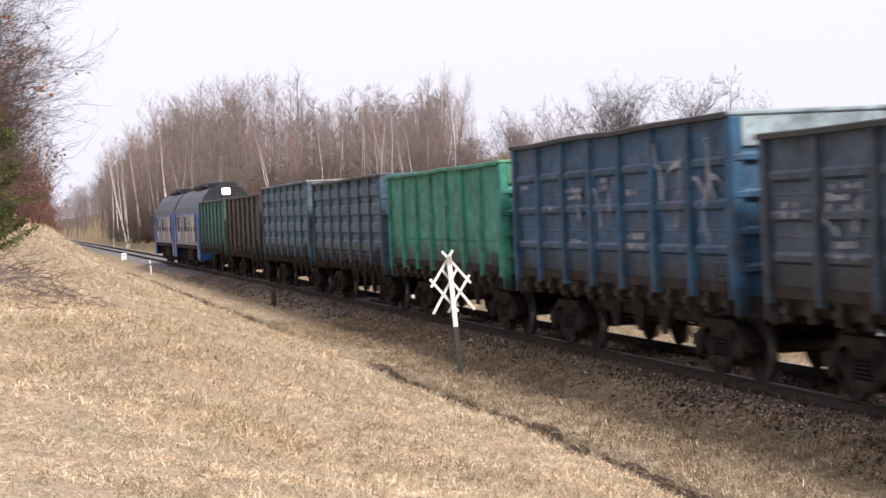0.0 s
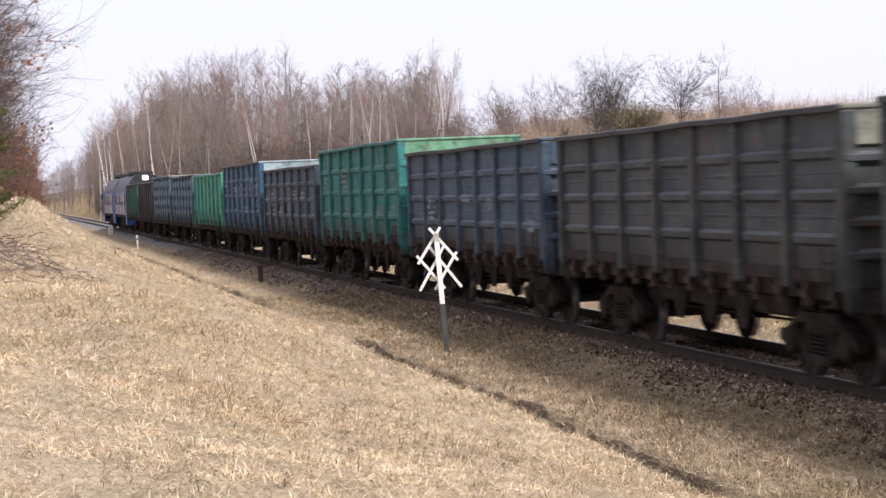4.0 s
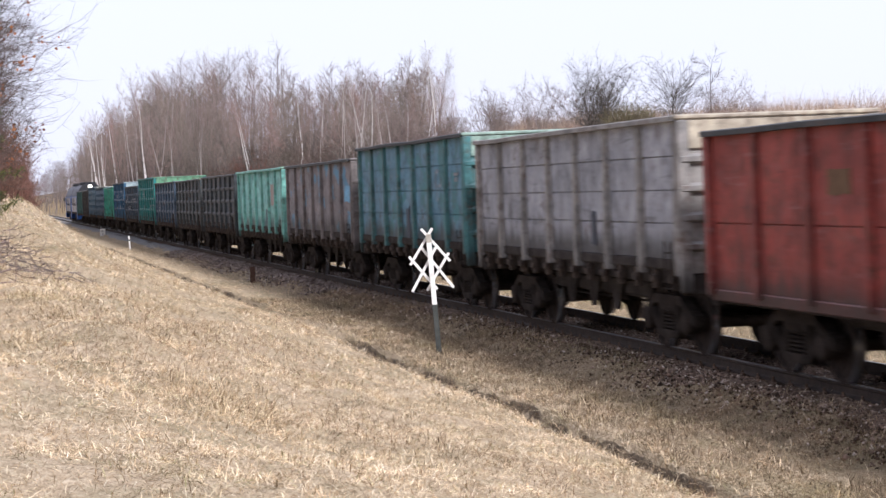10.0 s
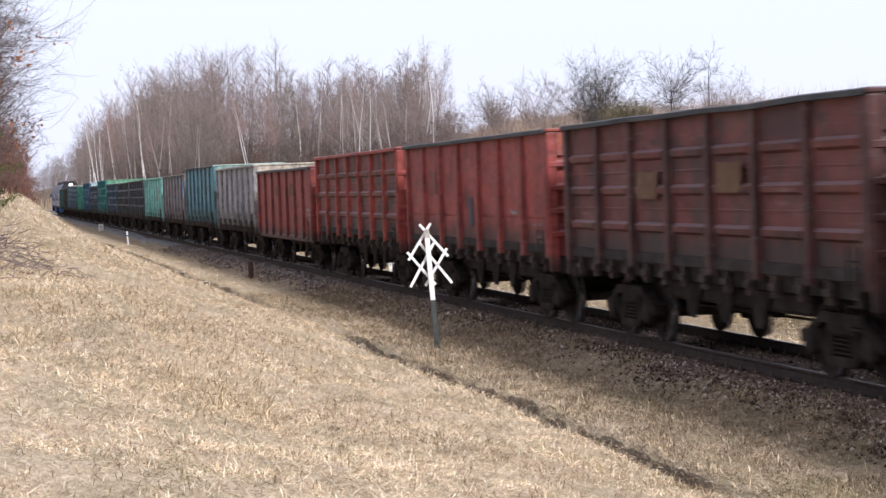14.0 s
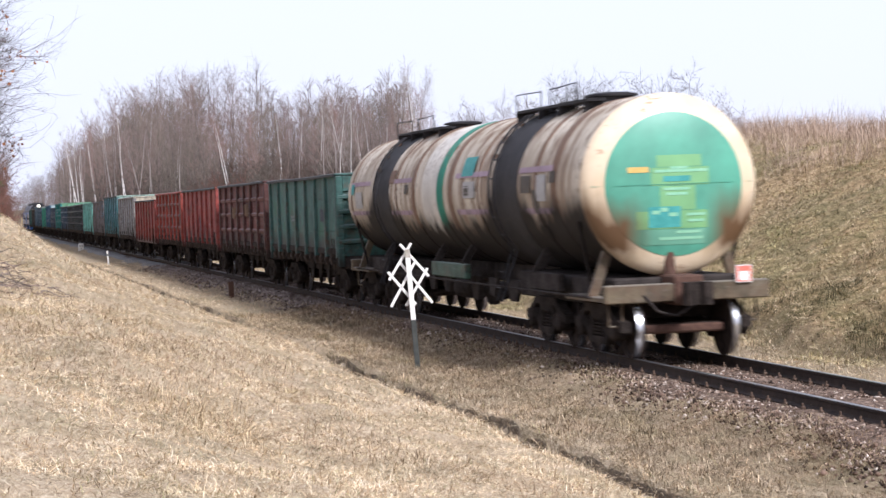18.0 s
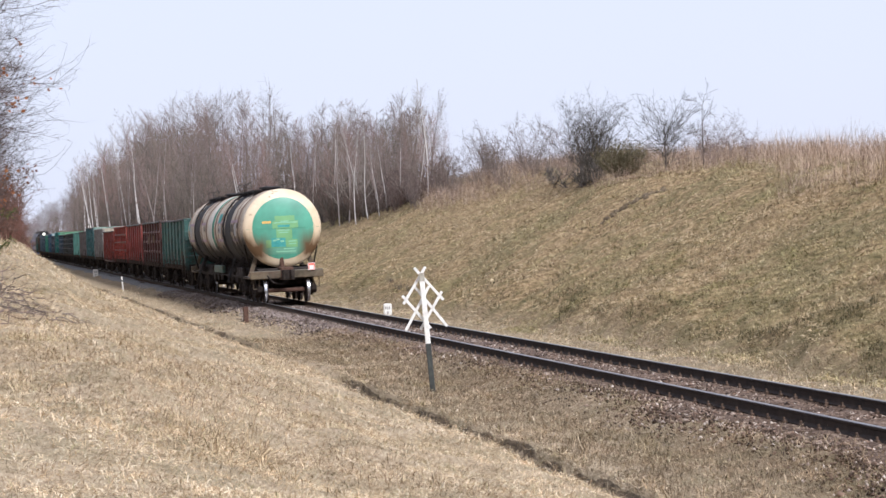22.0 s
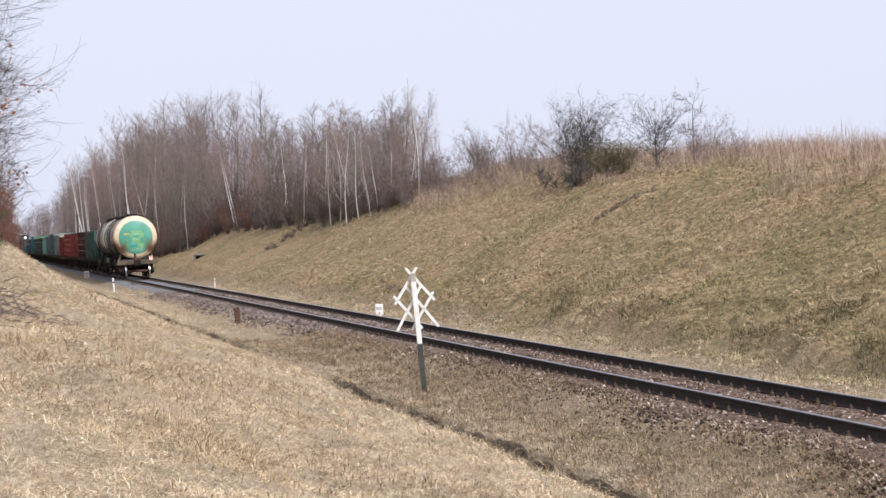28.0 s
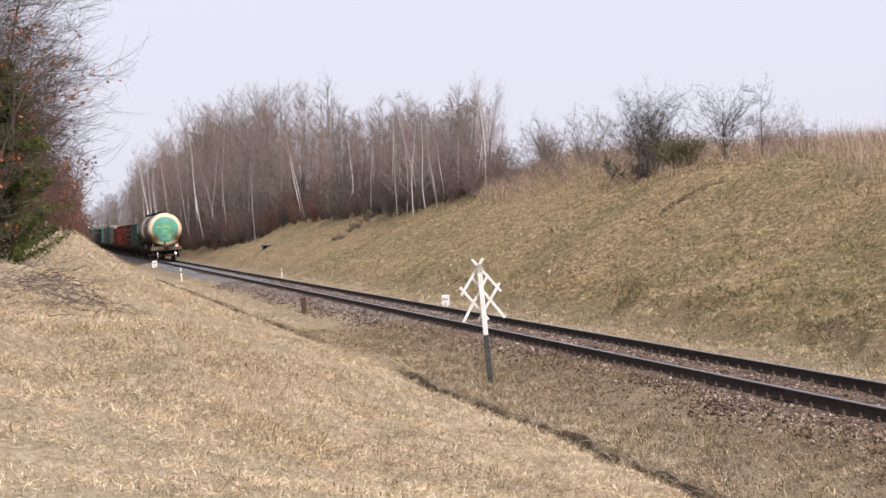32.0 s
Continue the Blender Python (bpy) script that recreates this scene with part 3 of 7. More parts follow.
def white_marker(x, y, lean, k=0.88):
    m = thing("marker_post", "slim white concrete post with a black band beside the line", "marker post", "white marker posts", at=pose(x, y, ground_at(x, y), 0, lean, 0) @ Matrix.Scale(k, 4))
    part("post", Shape().box(-0.055, 0.055, -0.05, 0.05, -0.2, 0.90, 0, 0.012), M_WHITE, m)
    part("band", Shape().box(-0.058, 0.058, -0.053, 0.053, 0.60, 0.72, 0, 0.012), M_BLACKPAINT, m, "black painted band")
    part("cap", Shape().box(-0.06, 0.06, -0.055, 0.055, 0.902, 0.95, 0, 0.015), M_WHITE, m)


white_marker(8.26, 127.2, -5)
white_marker(14.25, 127.4, -1, 0.62)
white_marker(14.3, 298.0, 0)


M_FIGURE = plain("worn_figure", (0.22, 0.21, 0.20), (0.40, 0.38, 0.36), 14, 0.8)


def number_block(x, y, w, h, turn):
    m = thing("distance_block", "low white concrete distance block with dark worn figures", "distance marker", "white distance blocks", at=pose(x, y, ground_at(x, y) - 0.06, 0, 0, turn))
    part("block", Shape().box(-w / 2, w / 2, -0.10, 0.10, 0, h, 0, 0.03), M_WHITE, m)
    for i in range(3):
        part("figure", Shape().box(-w * 0.34 + i * w * 0.24, -w * 0.34 + i * w * 0.24 + w * 0.15, -0.106, -0.099, h * 0.58, h * 0.78), M_FIGURE, m, "worn dark figure")
    part("figure", Shape().box(-w * 0.08, w * 0.10, -0.106, -0.099, h * 0.24, h * 0.42), M_FIGURE, m, "worn dark figure")


number_block(14.03, 73.8, 0.29, 0.48, -10)
number_block(9.2, 175.5, 0.42, 0.62, -4)
number_block(14.6, 268.0, 0.45, 0.6, -3)

stake = thing("steel_stake", "short rusty steel stake in the grass", "stake", at=pose(8.82, 72.2, ground_at(8.82, 72.2), 0, -2, 8))
part("web", Shape().box(-0.085, 0.085, -0.012, 0.012, -0.2, 0.56, 0, 0.004), M_RUSTPOST, stake)
part("flange", Shape().box(-0.085, -0.065, -0.06, 0.06, -0.2, 0.55, 0, 0.004), M_RUSTPOST, stake)


def culvert():
    x, y = 18.0, 170.5
    z = ground_at(x, y)
    c = thing("culvert_mouth", "small dark concrete culvert mouth in the bank", "culvert", at=pose(x, y, z - 0.25, 0, 0, -18) @ Matrix.Scale(0.72, 4))
    m = plain("old_concrete", (0.15, 0.14, 0.12), (0.28, 0.26, 0.23), 5, 0.9)
    part("lintel", Shape().box(-0.75, 0.75, -0.5, 0.3, 0.62, 0.78, 0, 0.02), m, c)
    for k in (-1, 1):
        part("cheek", Shape().box(min(k * 0.55, k * 0.75), max(k * 0.55, k * 0.75), -0.45, 0.3, -0.3, 0.616, 0, 0.02), m, c)
    # solid black plate paints the shade inside the culvert
    part("mouth", Shape().box(-0.545, 0.545, 0.1, 0.3, -0.3, 0.61), M_BLACKPAINT, c, "black plate that stands for the shaded opening")


culvert()


def soil_scar():
    """A ragged line of turned earth across the far bank."""
    r = np.random.default_rng(77)
    scar = Shape()
    for i in range(52):
        u = (i / 51) ** 0.7
        x, y = 20.7 + 3.2 * u + r.normal(0, 0.07), 72.3 + 0.5 * u + r.normal(0, 0.35)
        w = r.uniform(0.04, 0.13) * (0.5 + u)
        z = ground_at(x, y)
        scar.spin([(z - 0.1, w), (z + 0.03, w * 0.95), (z + 0.05 + 0.09 * u * r.random(), w * 0.5), (z + 0.07 + 0.10 * u * r.random(), 0.0)], 7, "z", (x, y, 0))
    thing("soil_ridge", "ragged ridge of dark turned earth across the far bank", "earth", kind="stuff", data=scar.mesh("soil_ridge", M_SOIL))


soil_scar()


# ---- the train ----
def way(t):
    """Where the gap before the mint wagon is, along the line, at t seconds."""
    return -43.183 + 12.934 * t - 0.61 * t * t / 32 - 0.000891 * t ** 3 + 0.0000185 * t ** 4 - 0.22 * math.exp(-((t - 17.6) / 0.9) ** 2)


train = []          # (thing, its place along the line from that gap)
wheels = []         # (wheelset, its place on its bogie)
PITCH, BODY = 13.92, 12.73
CANT = math.degrees(0.0239)


def wheelset_mesh():
    s = Shape()
    s.tube((-1.0, 0, 0), (1.0, 0, 0), 0.085, 12)
    for k in (-1, 1):
        x = k * 0.80
        prof = [(x - k * 0.075, 0.10), (x - k * 0.075, 0.50), (x - k * 0.045, 0.507), (x - k * 0.035, 0.480), (x + k * 0.065, 0.472), (x + k * 0.065, 0.41), (x + k * 0.02, 0.39), (x + k * 0.0, 0.15), (x + k * 0.08, 0.13), (x + k * 0.08, 0.085)]
        s.spin(prof, 28, "x", slots=[0, 0, 0, 1, 0, 0, 0, 0, 0])
        s.box(x - 0.03 + k * 0.03, x + 0.03 + k * 0.03, -0.32, -0.20, -0.05, 0.05, 0, 0.01)
    return s.mesh("wheelset", [M_WHEEL, M_TREAD], True)


def side_frame(s, k):
    """One cast side frame with its window, springs and axle boxes."""
    x0, x1 = (k * 0.93, k * 1.11) if k > 0 else (k * 1.11, k * 0.93)
    top = [(-1.28, 0.50), (-1.28, 0.66), (-1.05, 0.70), (-0.62, 0.93), (0.62, 0.93), (1.05, 0.70), (1.28, 0.66), (1.28, 0.50), (1.02, 0.58), (0.60, 0.79), (-0.60, 0.79), (-1.02, 0.58)]
    s.extrude([(p[0], p[1] - 0.05) for p in top], "x", x0, x1)
    low = [(-0.86, 0.60), (-0.40, 0.22), (0.40, 0.22), (0.86, 0.60), (0.70, 0.66), (0.36, 0.34), (-0.36, 0.34), (-0.70, 0.66)]
    s.extrude(low, "x", x0 + 0.01, x1 - 0.01)
    for y in (-0.38, 0.38):
        s.box(x0 + 0.02, x1 - 0.02, y - 0.06, y + 0.06, 0.30, 0.80)
    for y in (-0.20, 0.0, 0.20):
        for z in np.arange(0.36, 0.60, 0.055):
            s.spin([(z, 0.05), (z + 0.014, 0.085), (z + 0.028, 0.085), (z + 0.042, 0.05)], 10, "z", (k * 1.02, y, 0))
    s.box(x0 + 0.01, x1 - 0.01, -0.34, 0.34, 0.62, 0.76, 0, 0.02)
    for y in (-0.925, 0.925):
        s.spin([(k * 0.93, 0.02), (k * 0.93, 0.17), (k * 1.13, 0.17), (k * 1.16, 0.13), (k * 1.16, 0.0)], 16, "x", (0, y, 0.478))
        s.box(x0, x1, y - 0.19, y + 0.19, 0.50, 0.66, 0, 0.02)


def bogie_mesh():
    s = Shape()
    for k in (-1, 1):
        side_frame(s, k)
    s.box(-1.1, 1.1, -0.24, 0.24, 0.60, 0.86, 0, 0.03)
    s.tube((0, 0, 0.84), (0, 0, 0.97), 0.22, 16)
    for y in (-0.42, 0.42):
        s.box(-0.95, 0.95, y - 0.05, y + 0.05, 0.38, 0.50, 0, 0.01)
        for k in (-1, 1):
            s.box(k * 0.80 - 0.04, k * 0.80 + 0.04, y - 0.02 + (0.03 if y > 0 else -0.09), y + 0.08 + (0.03 if y > 0 else -0.09), 0.28, 0.66)
    s.rod([(-0.2, -0.45, 0.45), (0.1, 0.45, 0.35)], 0.025)
    return s.mesh("bogie", M_BOGIE, True)


WHEELSET, BOGIE = wheelset_mesh(), bogie_mesh()


def add_bogie(parent, y):
    b = part("bogie", BOGIE, None, parent, at=pose(0, y, 0))
    for k in (-1, 1):
        w = part("wheelset", WHEELSET, None, b, "steel wheels with bright worn treads", at=pose(0, k * 0.925, 0.478))
        wheels.append((w, k * 0.925))
    return b


def coupler_shape(y, k):
    """An automatic knuckle coupler reaching out at the end y, towards k."""
    s = Shape()
    s.box(-0.09, 0.09, min(y, y + k * 0.30), max(y, y + k * 0.30), 0.98, 1.14, 0, 0.015)
    a = y + k * 0.30
    out = [(-0.20, a), (0.10, a), (0.20, a + k * 0.16), (0.20, a + k * 0.30), (0.08, a + k * 0.30), (0.02, a + k * 0.18), (-0.10, a + k * 0.20), (-0.22, a + k * 0.34), (-0.28, a + k * 0.22)]
    s.extrude(out, "z", 0.88, 1.24)
    return s


def side_sheet(kind, x, k, z0, z1, posts):
    """A side wall's sheeting: pressed dimples, or flat plates with seams."""
    s = Shape()
    out = 0.0
    for a, b in zip(posts, posts[1:]):
        ya, yb = a + 0.06, b - 0.06
        if kind in ("ribbed", "pressed"):
            prof = [(z0, 0.0)]
            if kind == "ribbed":
                # three rolled ribs, with a lapped seam between the sheets
                for q in (0.20, 0.48, 0.745):
                    q = z0 + (z1 - z0) * q
                    prof += [(q - 0.10, 0.0), (q - 0.06, 0.070), (q + 0.02, 0.082), (q + 0.065, 0.0)]
                    if q < z0 + 0.6 * (z1 - z0):
                        prof += [(q + 0.24, 0.0), (q + 0.245, 0.012), (q + 0.27, 0.012), (q + 0.275, 0.0)]
            else:
                h = (z1 - z0 - 0.10) / 4
                for r in range(4):
                    q = z0 + 0.08 + r * h
                    prof += [(q, 0.0), (q + 0.06, 0.060), (q + h * 0.60, 0.060), (q + h * 0.68, 0.0)]
            prof.append((z1, 0.0))
            cols = [(ya, 0.0), (ya + 0.10, 0.0), (ya + 0.19, 1.0), (yb - 0.19, 1.0), (yb - 0.10, 0.0), (yb, 0.0)]
            vs = [(x + k * d * w, y, z) for z, d in prof for y, w in cols]
            n = len(cols)
            fs = [(i * n + j, i * n + j + 1, (i + 1) * n + j + 1, (i + 1) * n + j) for i in range(len(prof) - 1) for j in range(n - 1)]
            s.add(vs, fs)
        else:
            seams = {"plates": (0.26, 0.50, 0.745), "smooth": (0.235,), "low": (0.43,)}[kind]
            zs = [z0] + [z0 + (z1 - z0) * q for q in seams] + [z1]
            vs, fs = [], []
            prof = []
            for i, z in enumerate(zs[:-1]):
                prof += [(z + (0.012 if i else 0), 0.012), (zs[i + 1] - 0.012 if i < len(zs) - 2 else z1, 0.012)]
                if i < len(zs) - 2:
                    prof += [(zs[i + 1] - 0.011, -0.02), (zs[i + 1] + 0.011, -0.02)]
            cols = [ya, (ya + yb) / 2, yb]
            bow = [0.0, random.uniform(-0.025, 0.02), 0.0]
            vs = [(x + k * (d + w), y, z) for z, d in prof for y, w in zip(cols, bow)]
            n = len(cols)
            fs = [(i * n + j, i * n + j + 1, (i + 1) * n + j + 1, (i + 1) * n + j) for i in range(len(prof) - 1) for j in range(n - 1)]
            s.add(vs, fs)
    # the inner skin closes the wall
    xi = x - k * 0.035
    s.add([(xi, posts[0], z0), (xi, posts[-1], z0), (xi, posts[-1], z1), (xi, posts[0], z1)], [(0, 1, 2, 3)])
    return s


M_LATCH = plain("rusty_latch", (0.026, 0.021, 0.019), (0.100, 0.072, 0.056), 9, 0.85)


def gondola(n, label, paint, trim, kind="ribbed", top=3.42, posts_to=1.25, lit_end_paint=None, marks=(), load=True, edge=None, scrawl=(), group="open wagons of the train"):
    g = thing("open_wagon", label, "freight wagon", group)
    half, hw = BODY / 2, 1.52
    z0, z1 = 1.48, top - 0.07
    lit_end_paint = lit_end_paint or trim
    posts = [-half + 0.09 + (BODY - 0.18) * i / 7 for i in range(8)]
    random.seed(100 + n)
    drop = kind != "low"
    if not drop:
        z0 = 1.12
    for k in (-1, 1):
        for a, b in zip(posts, posts[1:]):
            part("side_panel", side_sheet(kind, k * (hw - 0.05), k, z0, z1, (a, b)), paint, g)
        x0, x1 = (hw - 0.06, hw + 0.055) if k > 0 else (-hw - 0.055, -hw + 0.06)
        for i, y in enumerate(posts):
            s, w = Shape(), 0.085 if i in (0, 7) else 0.075
            low = posts_to if drop else 1.05
            xo, xi = k * (hw + 0.055), k * (hw - 0.06)
            xt = k * (hw + 0.03)
            # hat-shaped post, tapering towards the top, its foot below the sheeting
            vs = []
            for z, o, ww in ((low, xo, w), (z0 + 0.25, xo, w), (z1, xt, w * 0.9)):
                vs += [(xi, y - ww - 0.025, z), (o, y - ww, z), (o, y + ww, z), (xi, y + ww + 0.025, z)]
            fs = [(j, j + 1, j + 5, j + 4) for j in (0, 1, 2)] + [(j, j + 1, j + 5, j + 4) for j in (4, 5, 6)] + [(0, 3, 2, 1), (8, 9, 10, 11), (0, 4, 7, 3), (4, 8, 11, 7)]
            s.add(vs, fs)
            part("post", s, trim, g)
        # the top edge is knocked out of line here and there
        s, ys = Shape(), [-half] + posts[1:-1] + [half]
        dz = [0.0] + [random.uniform(-0.022, 0.012) for _ in posts[1:-1]] + [0.0]
        xa, xb = (x0, x1 + 0.03) if k > 0 else (x1, x0 - 0.03)
        vs = [(x, y, z1 + z + d) for y, d in zip(ys, dz) for x, z in ((xa, -0.012), (xb, -0.012), (xb, 0.055), (xb - k * 0.02, 0.070), (xa + k * 0.02, 0.070), (xa, 0.055))]
        fs = [(6 * i + j, 6 * i + (j + 1) % 6, 6 * i + 6 + (j + 1) % 6, 6 * i + 6 + j) for i in range(7) for j in range(6)] + [tuple(range(6)), tuple(range(42, 48))]
        part("top_rail", s.add(vs, fs), edge or trim, g)
        s = Shape().box(min(k * (hw - 0.10), k * (hw - 0.01)), max(k * (hw - 0.10), k * (hw - 0.01)), -half, half, z0 - 0.16, z0 - 0.003, 0, 0.015)
        part("side_sill", s, trim if not drop else M_UNDER, g)
        if drop:
            # discharge flaps hang under each bay, with their latches
            for a, b in zip(posts, posts[1:]):
                s = Shape()
                s.extrude([(k * (hw - 0.13), z0 - 0.17), (k * (hw - 0.16), 1.10), (k * 0.62, 0.98), (k * 0.62, 1.03), (k * (hw - 0.20), 1.15), (k * (hw - 0.18), z0 - 0.17)], "y", a + 0.14, b - 0.14)
                for y in (a + 0.45, b - 0.45):
                    s.box(min(k * (hw - 0.12), k * (hw - 0.02)), max(k * (hw - 0.12), k * (hw - 0.02)), y - 0.05, y + 0.05, 1.02, z0 - 0.10, 1, 0.01)
                    s.box(min(k * (hw - 0.06), k * (hw + 0.02)), max(k * (hw - 0.06), k * (hw + 0.02)), y - 0.09, y + 0.03, 1.12, 1.22, 1, 0.01)
                part("discharge_flap", s, [M_UNDER, M_LATCH], g)
    for k in (-1, 1):
        # pale strip over darker trim: sun and shade on the end put into paint
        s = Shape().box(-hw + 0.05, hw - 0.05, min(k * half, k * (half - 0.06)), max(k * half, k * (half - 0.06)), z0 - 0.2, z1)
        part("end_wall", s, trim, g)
        part("end_board", Shape().box(-hw + 0.15, hw - 0.15, min(k * (half + 0.004), k * (half + 0.05)), max(k * (half + 0.004), k * (half + 0.05)), z1 - 0.42, z1, 0, 0.015), lit_end_paint, g)
        for z in np.linspace(z0 + 0.10, z1 - 0.65, 4):
            s = Shape().extrude([(k * (half - 0.01), z), (k * (half + 0.09), z + 0.05), (k * (half + 0.09), z + 0.12), (k * (half - 0.01), z + 0.17)], "x", -hw + 0.02, hw - 0.02)
            part("end_rib", s, trim, g)
        s = Shape().box(-hw - 0.05, hw + 0.05, min(k * (half + 0.08), k * (half - 0.08)), max(k * (half + 0.08), k * (half - 0.08)), z1 + 0.004, z1 + 0.076, 0, 0.02)
        part("end_beam", s, lit_end_paint, g)
        for x in (-hw + 0.06, hw - 0.06):
            part("corner_post", Shape().box(x - 0.09, x + 0.09, min(k * (half + 0.07), k * (half - 0.03)), max(k * (half + 0.07), k * (half - 0.03)), 1.0, z1, 0, 0.02), trim, g)
        part("buffer_beam", Shape().box(-hw + 0.03, hw - 0.03, min(k * half, k * (half - 0.14)), max(k * half, k * (half - 0.14)), 0.96, z0 - 0.21, 0, 0.02), M_UNDER, g)
        part("coupler", coupler_shape(k * half, k), M_BOGIE, g)
    # ladder at one corner
    s = Shape()
    for y in (-half + 0.16, -half + 0.50):
        s.tube((-hw - 0.10, y, 0.75), (-hw - 0.10, y, 1.75), 0.012, 6)
    for z in np.arange(0.8, 1.75, 0.26):
        s.tube((-hw - 0.10, -half + 0.16, z), (-hw - 0.10, -half + 0.50, z), 0.012, 6)
    part("ladder", s, M_BOGIE, g)
    part("floor", Shape().box(-hw + 0.08, hw - 0.08, -half + 0.06, half - 0.06, z0 - 0.19, z0 - 0.05), M_UNDER, g)
    part("centre_sill", Shape().box(-0.28, 0.28, -half, half, 0.86, z0 - 0.195, 0, 0.02), M_UNDER, g)
    for y in np.linspace(-half + 1.2, half - 1.2, 7):
        part("cross_beam", Shape().extrude([(-1.35, 1.12), (-0.3, 0.90), (0.3, 0.90), (1.35, 1.12), (1.35, 1.145), (-1.35, 1.145)], "y", y - 0.05, y + 0.05), M_UNDER, g)
    # brake gear between the bogies
    part("brake_cylinder", Shape().spin([(-0.9, 0.0), (-0.9, 0.18), (-0.35, 0.18), (-0.3, 0.10), (-0.2, 0.04), (0.1, 0.03)], 14, "y", (-0.55, 0, 0.78)), M_UNDER, g)
    part("air_tank", Shape().spin([(0.4, 0.0), (0.42, 0.20), (1.2, 0.22), (1.38, 0.20), (1.4, 0.0)], 14, "y", (0.5, 0, 0.76)), M_UNDER, g)
    for y in (-1.25, 0.15, 1.55):
        part("flap_lever", Shape().extrude([(y - 0.42, 1.02), (y + 0.42, 1.02), (y + 0.14, 0.50), (y - 0.10, 0.50)], "x", -0.98, -0.94), M_UNDER, g)
    # plain dark block stands for the shade and clutter under the floor
    part("brake_gear", Shape().box(-0.92, 0.92, -2.9, 2.9, 0.74, 1.04, 0, 0.05), M_UNDER, g)
    part("brake_rod", Shape().rod([(-0.4, -3.2, 0.62), (-0.45, 3.2, 0.60)], 0.022), M_UNDER, g)
    for y in (-4.325, 4.325):
        add_bogie(g, y)
    if load:
        vs, fs = [], []
        ys, xs = np.linspace(-half + 0.1, half - 0.1, 26), np.linspace(-hw + 0.1, hw - 0.1, 8)
        for y in ys:
            for x in xs:
                vs.append((x, y, z1 - 0.55 + 0.25 * math.cos(x * 0.9) + 0.10 * float(value_noise(x * 2, y * 2, n))))
        for i in range(25):
            for j in range(7):
                fs.append((i * 8 + j, i * 8 + j + 1, i * 8 + j + 9, i * 8 + j + 8))
        part("cargo", Shape().add(vs, fs), M_BALLAST, g)
    for bay, z, w, h, m in marks:
        y = (posts[6 - bay] + posts[7 - bay]) / 2
        x = -hw - (0.0355 if kind in ("ribbed", "pressed") else -0.03)
        s = Shape()
        if m is M_MARK:
            # rows of broken figures and letters
            rows = max(1, round(h / 0.13))
            for q in range(rows):
                a, zz = y - w / 2, z + q * h / rows
                while a < y + w / 2 - 0.05:
                    c = random.uniform(0.05, 0.16)
                    if random.random() < 0.72:
                        part("figure", Shape().box(x - 0.004, x + 0.003, a, a + c, zz + random.uniform(0, 0.02), zz + h / rows * random.uniform(0.5, 0.8)), m, g, "worn painted figure, no longer readable")
                    a += c + random.uniform(0.02, 0.06)
        else:
            # an uneven painted-over field
            out = [(y + w / 2 * u + random.uniform(-0.07, 0.05) * w, z + h / 2 + h / 2 * v_ + random.uniform(-0.08, 0.06) * h) for u, v_ in ((-1, -1), (-0.4, -1), (0.3, -1), (1, -1), (1, 0), (1, 1), (0.4, 1), (-0.3, 1), (-1, 1), (-1, 0.2))]
            s.extrude(out, "x", x - 0.004, x + 0.003)
        if s.v:
            part("marking", s, m, g, "worn painted marking, no longer readable")
    for bay, z, w, h, strokes in scrawl:
        y0_ = (posts[6 - bay] + posts[7 - bay]) / 2
        for q in range(strokes):
            # one bent band of paint
            a, b_, ang, left, right_ = y0_ + random.uniform(-0.5, 0.5) * w, z + random.uniform(0, 0.5) * h, random.uniform(0.9, 2.2), [], []
            for i in range(9):
                t_ = 0.030 + 0.02 * math.sin(i + q)
                left.append((a - math.sin(ang) * t_, b_ + math.cos(ang) * t_)), right_.append((a + math.sin(ang) * t_, b_ - math.cos(ang) * t_))
                a, b_ = min(max(a + math.cos(ang) * h * 0.12, y0_ - 0.62), y0_ + 0.62), min(max(b_ + math.sin(ang) * h * 0.12, z), z + h)
                ang += random.uniform(-0.7, 0.8)
            vs = [(-hw - 0.0365 - 0.0004 * i, *p) for i, pr in enumerate(zip(left, right_)) for p in pr]
            part("paint_scrawl", Shape().add(vs, [(2 * i, 2 * i + 1, 2 * i + 3, 2 * i + 2) for i in range(8)]), M_SCRAWL, g, "loop of faded pale spray paint")
    g.matrix_basis = pose(0, 0, 0)
    train.append((g, (12 - n) * PITCH - half + 0.03))
    return g


def P(name, c, **kw):
    return painted(name, c, **kw)


M_MARK = plain("faded_white", (0.13, 0.135, 0.15), (0.36, 0.36, 0.37), 5, 0.8)
M_SCRAWL = plain("spray_paint", (0.10, 0.12, 0.16), (0.36, 0.38, 0.40), 3, 0.7)
M_EDGE = painted("sooty_edge", (0.020, 0.023, 0.025), rust=0.1, dirt=0.2, scuff=0.1)
M_MARK2 = plain("faded_pink", (0.26, 0.20, 0.18), (0.38, 0.30, 0.27), 6, 0.8)
M_MARK3 = plain("dark_tarpaint", (0.04, 0.045, 0.06), (0.08, 0.085, 0.10), 6, 0.8)
M_MARK4 = plain("ochre_primer", (0.080, 0.042, 0.024), (0.150, 0.088, 0.045), 6, 0.8)

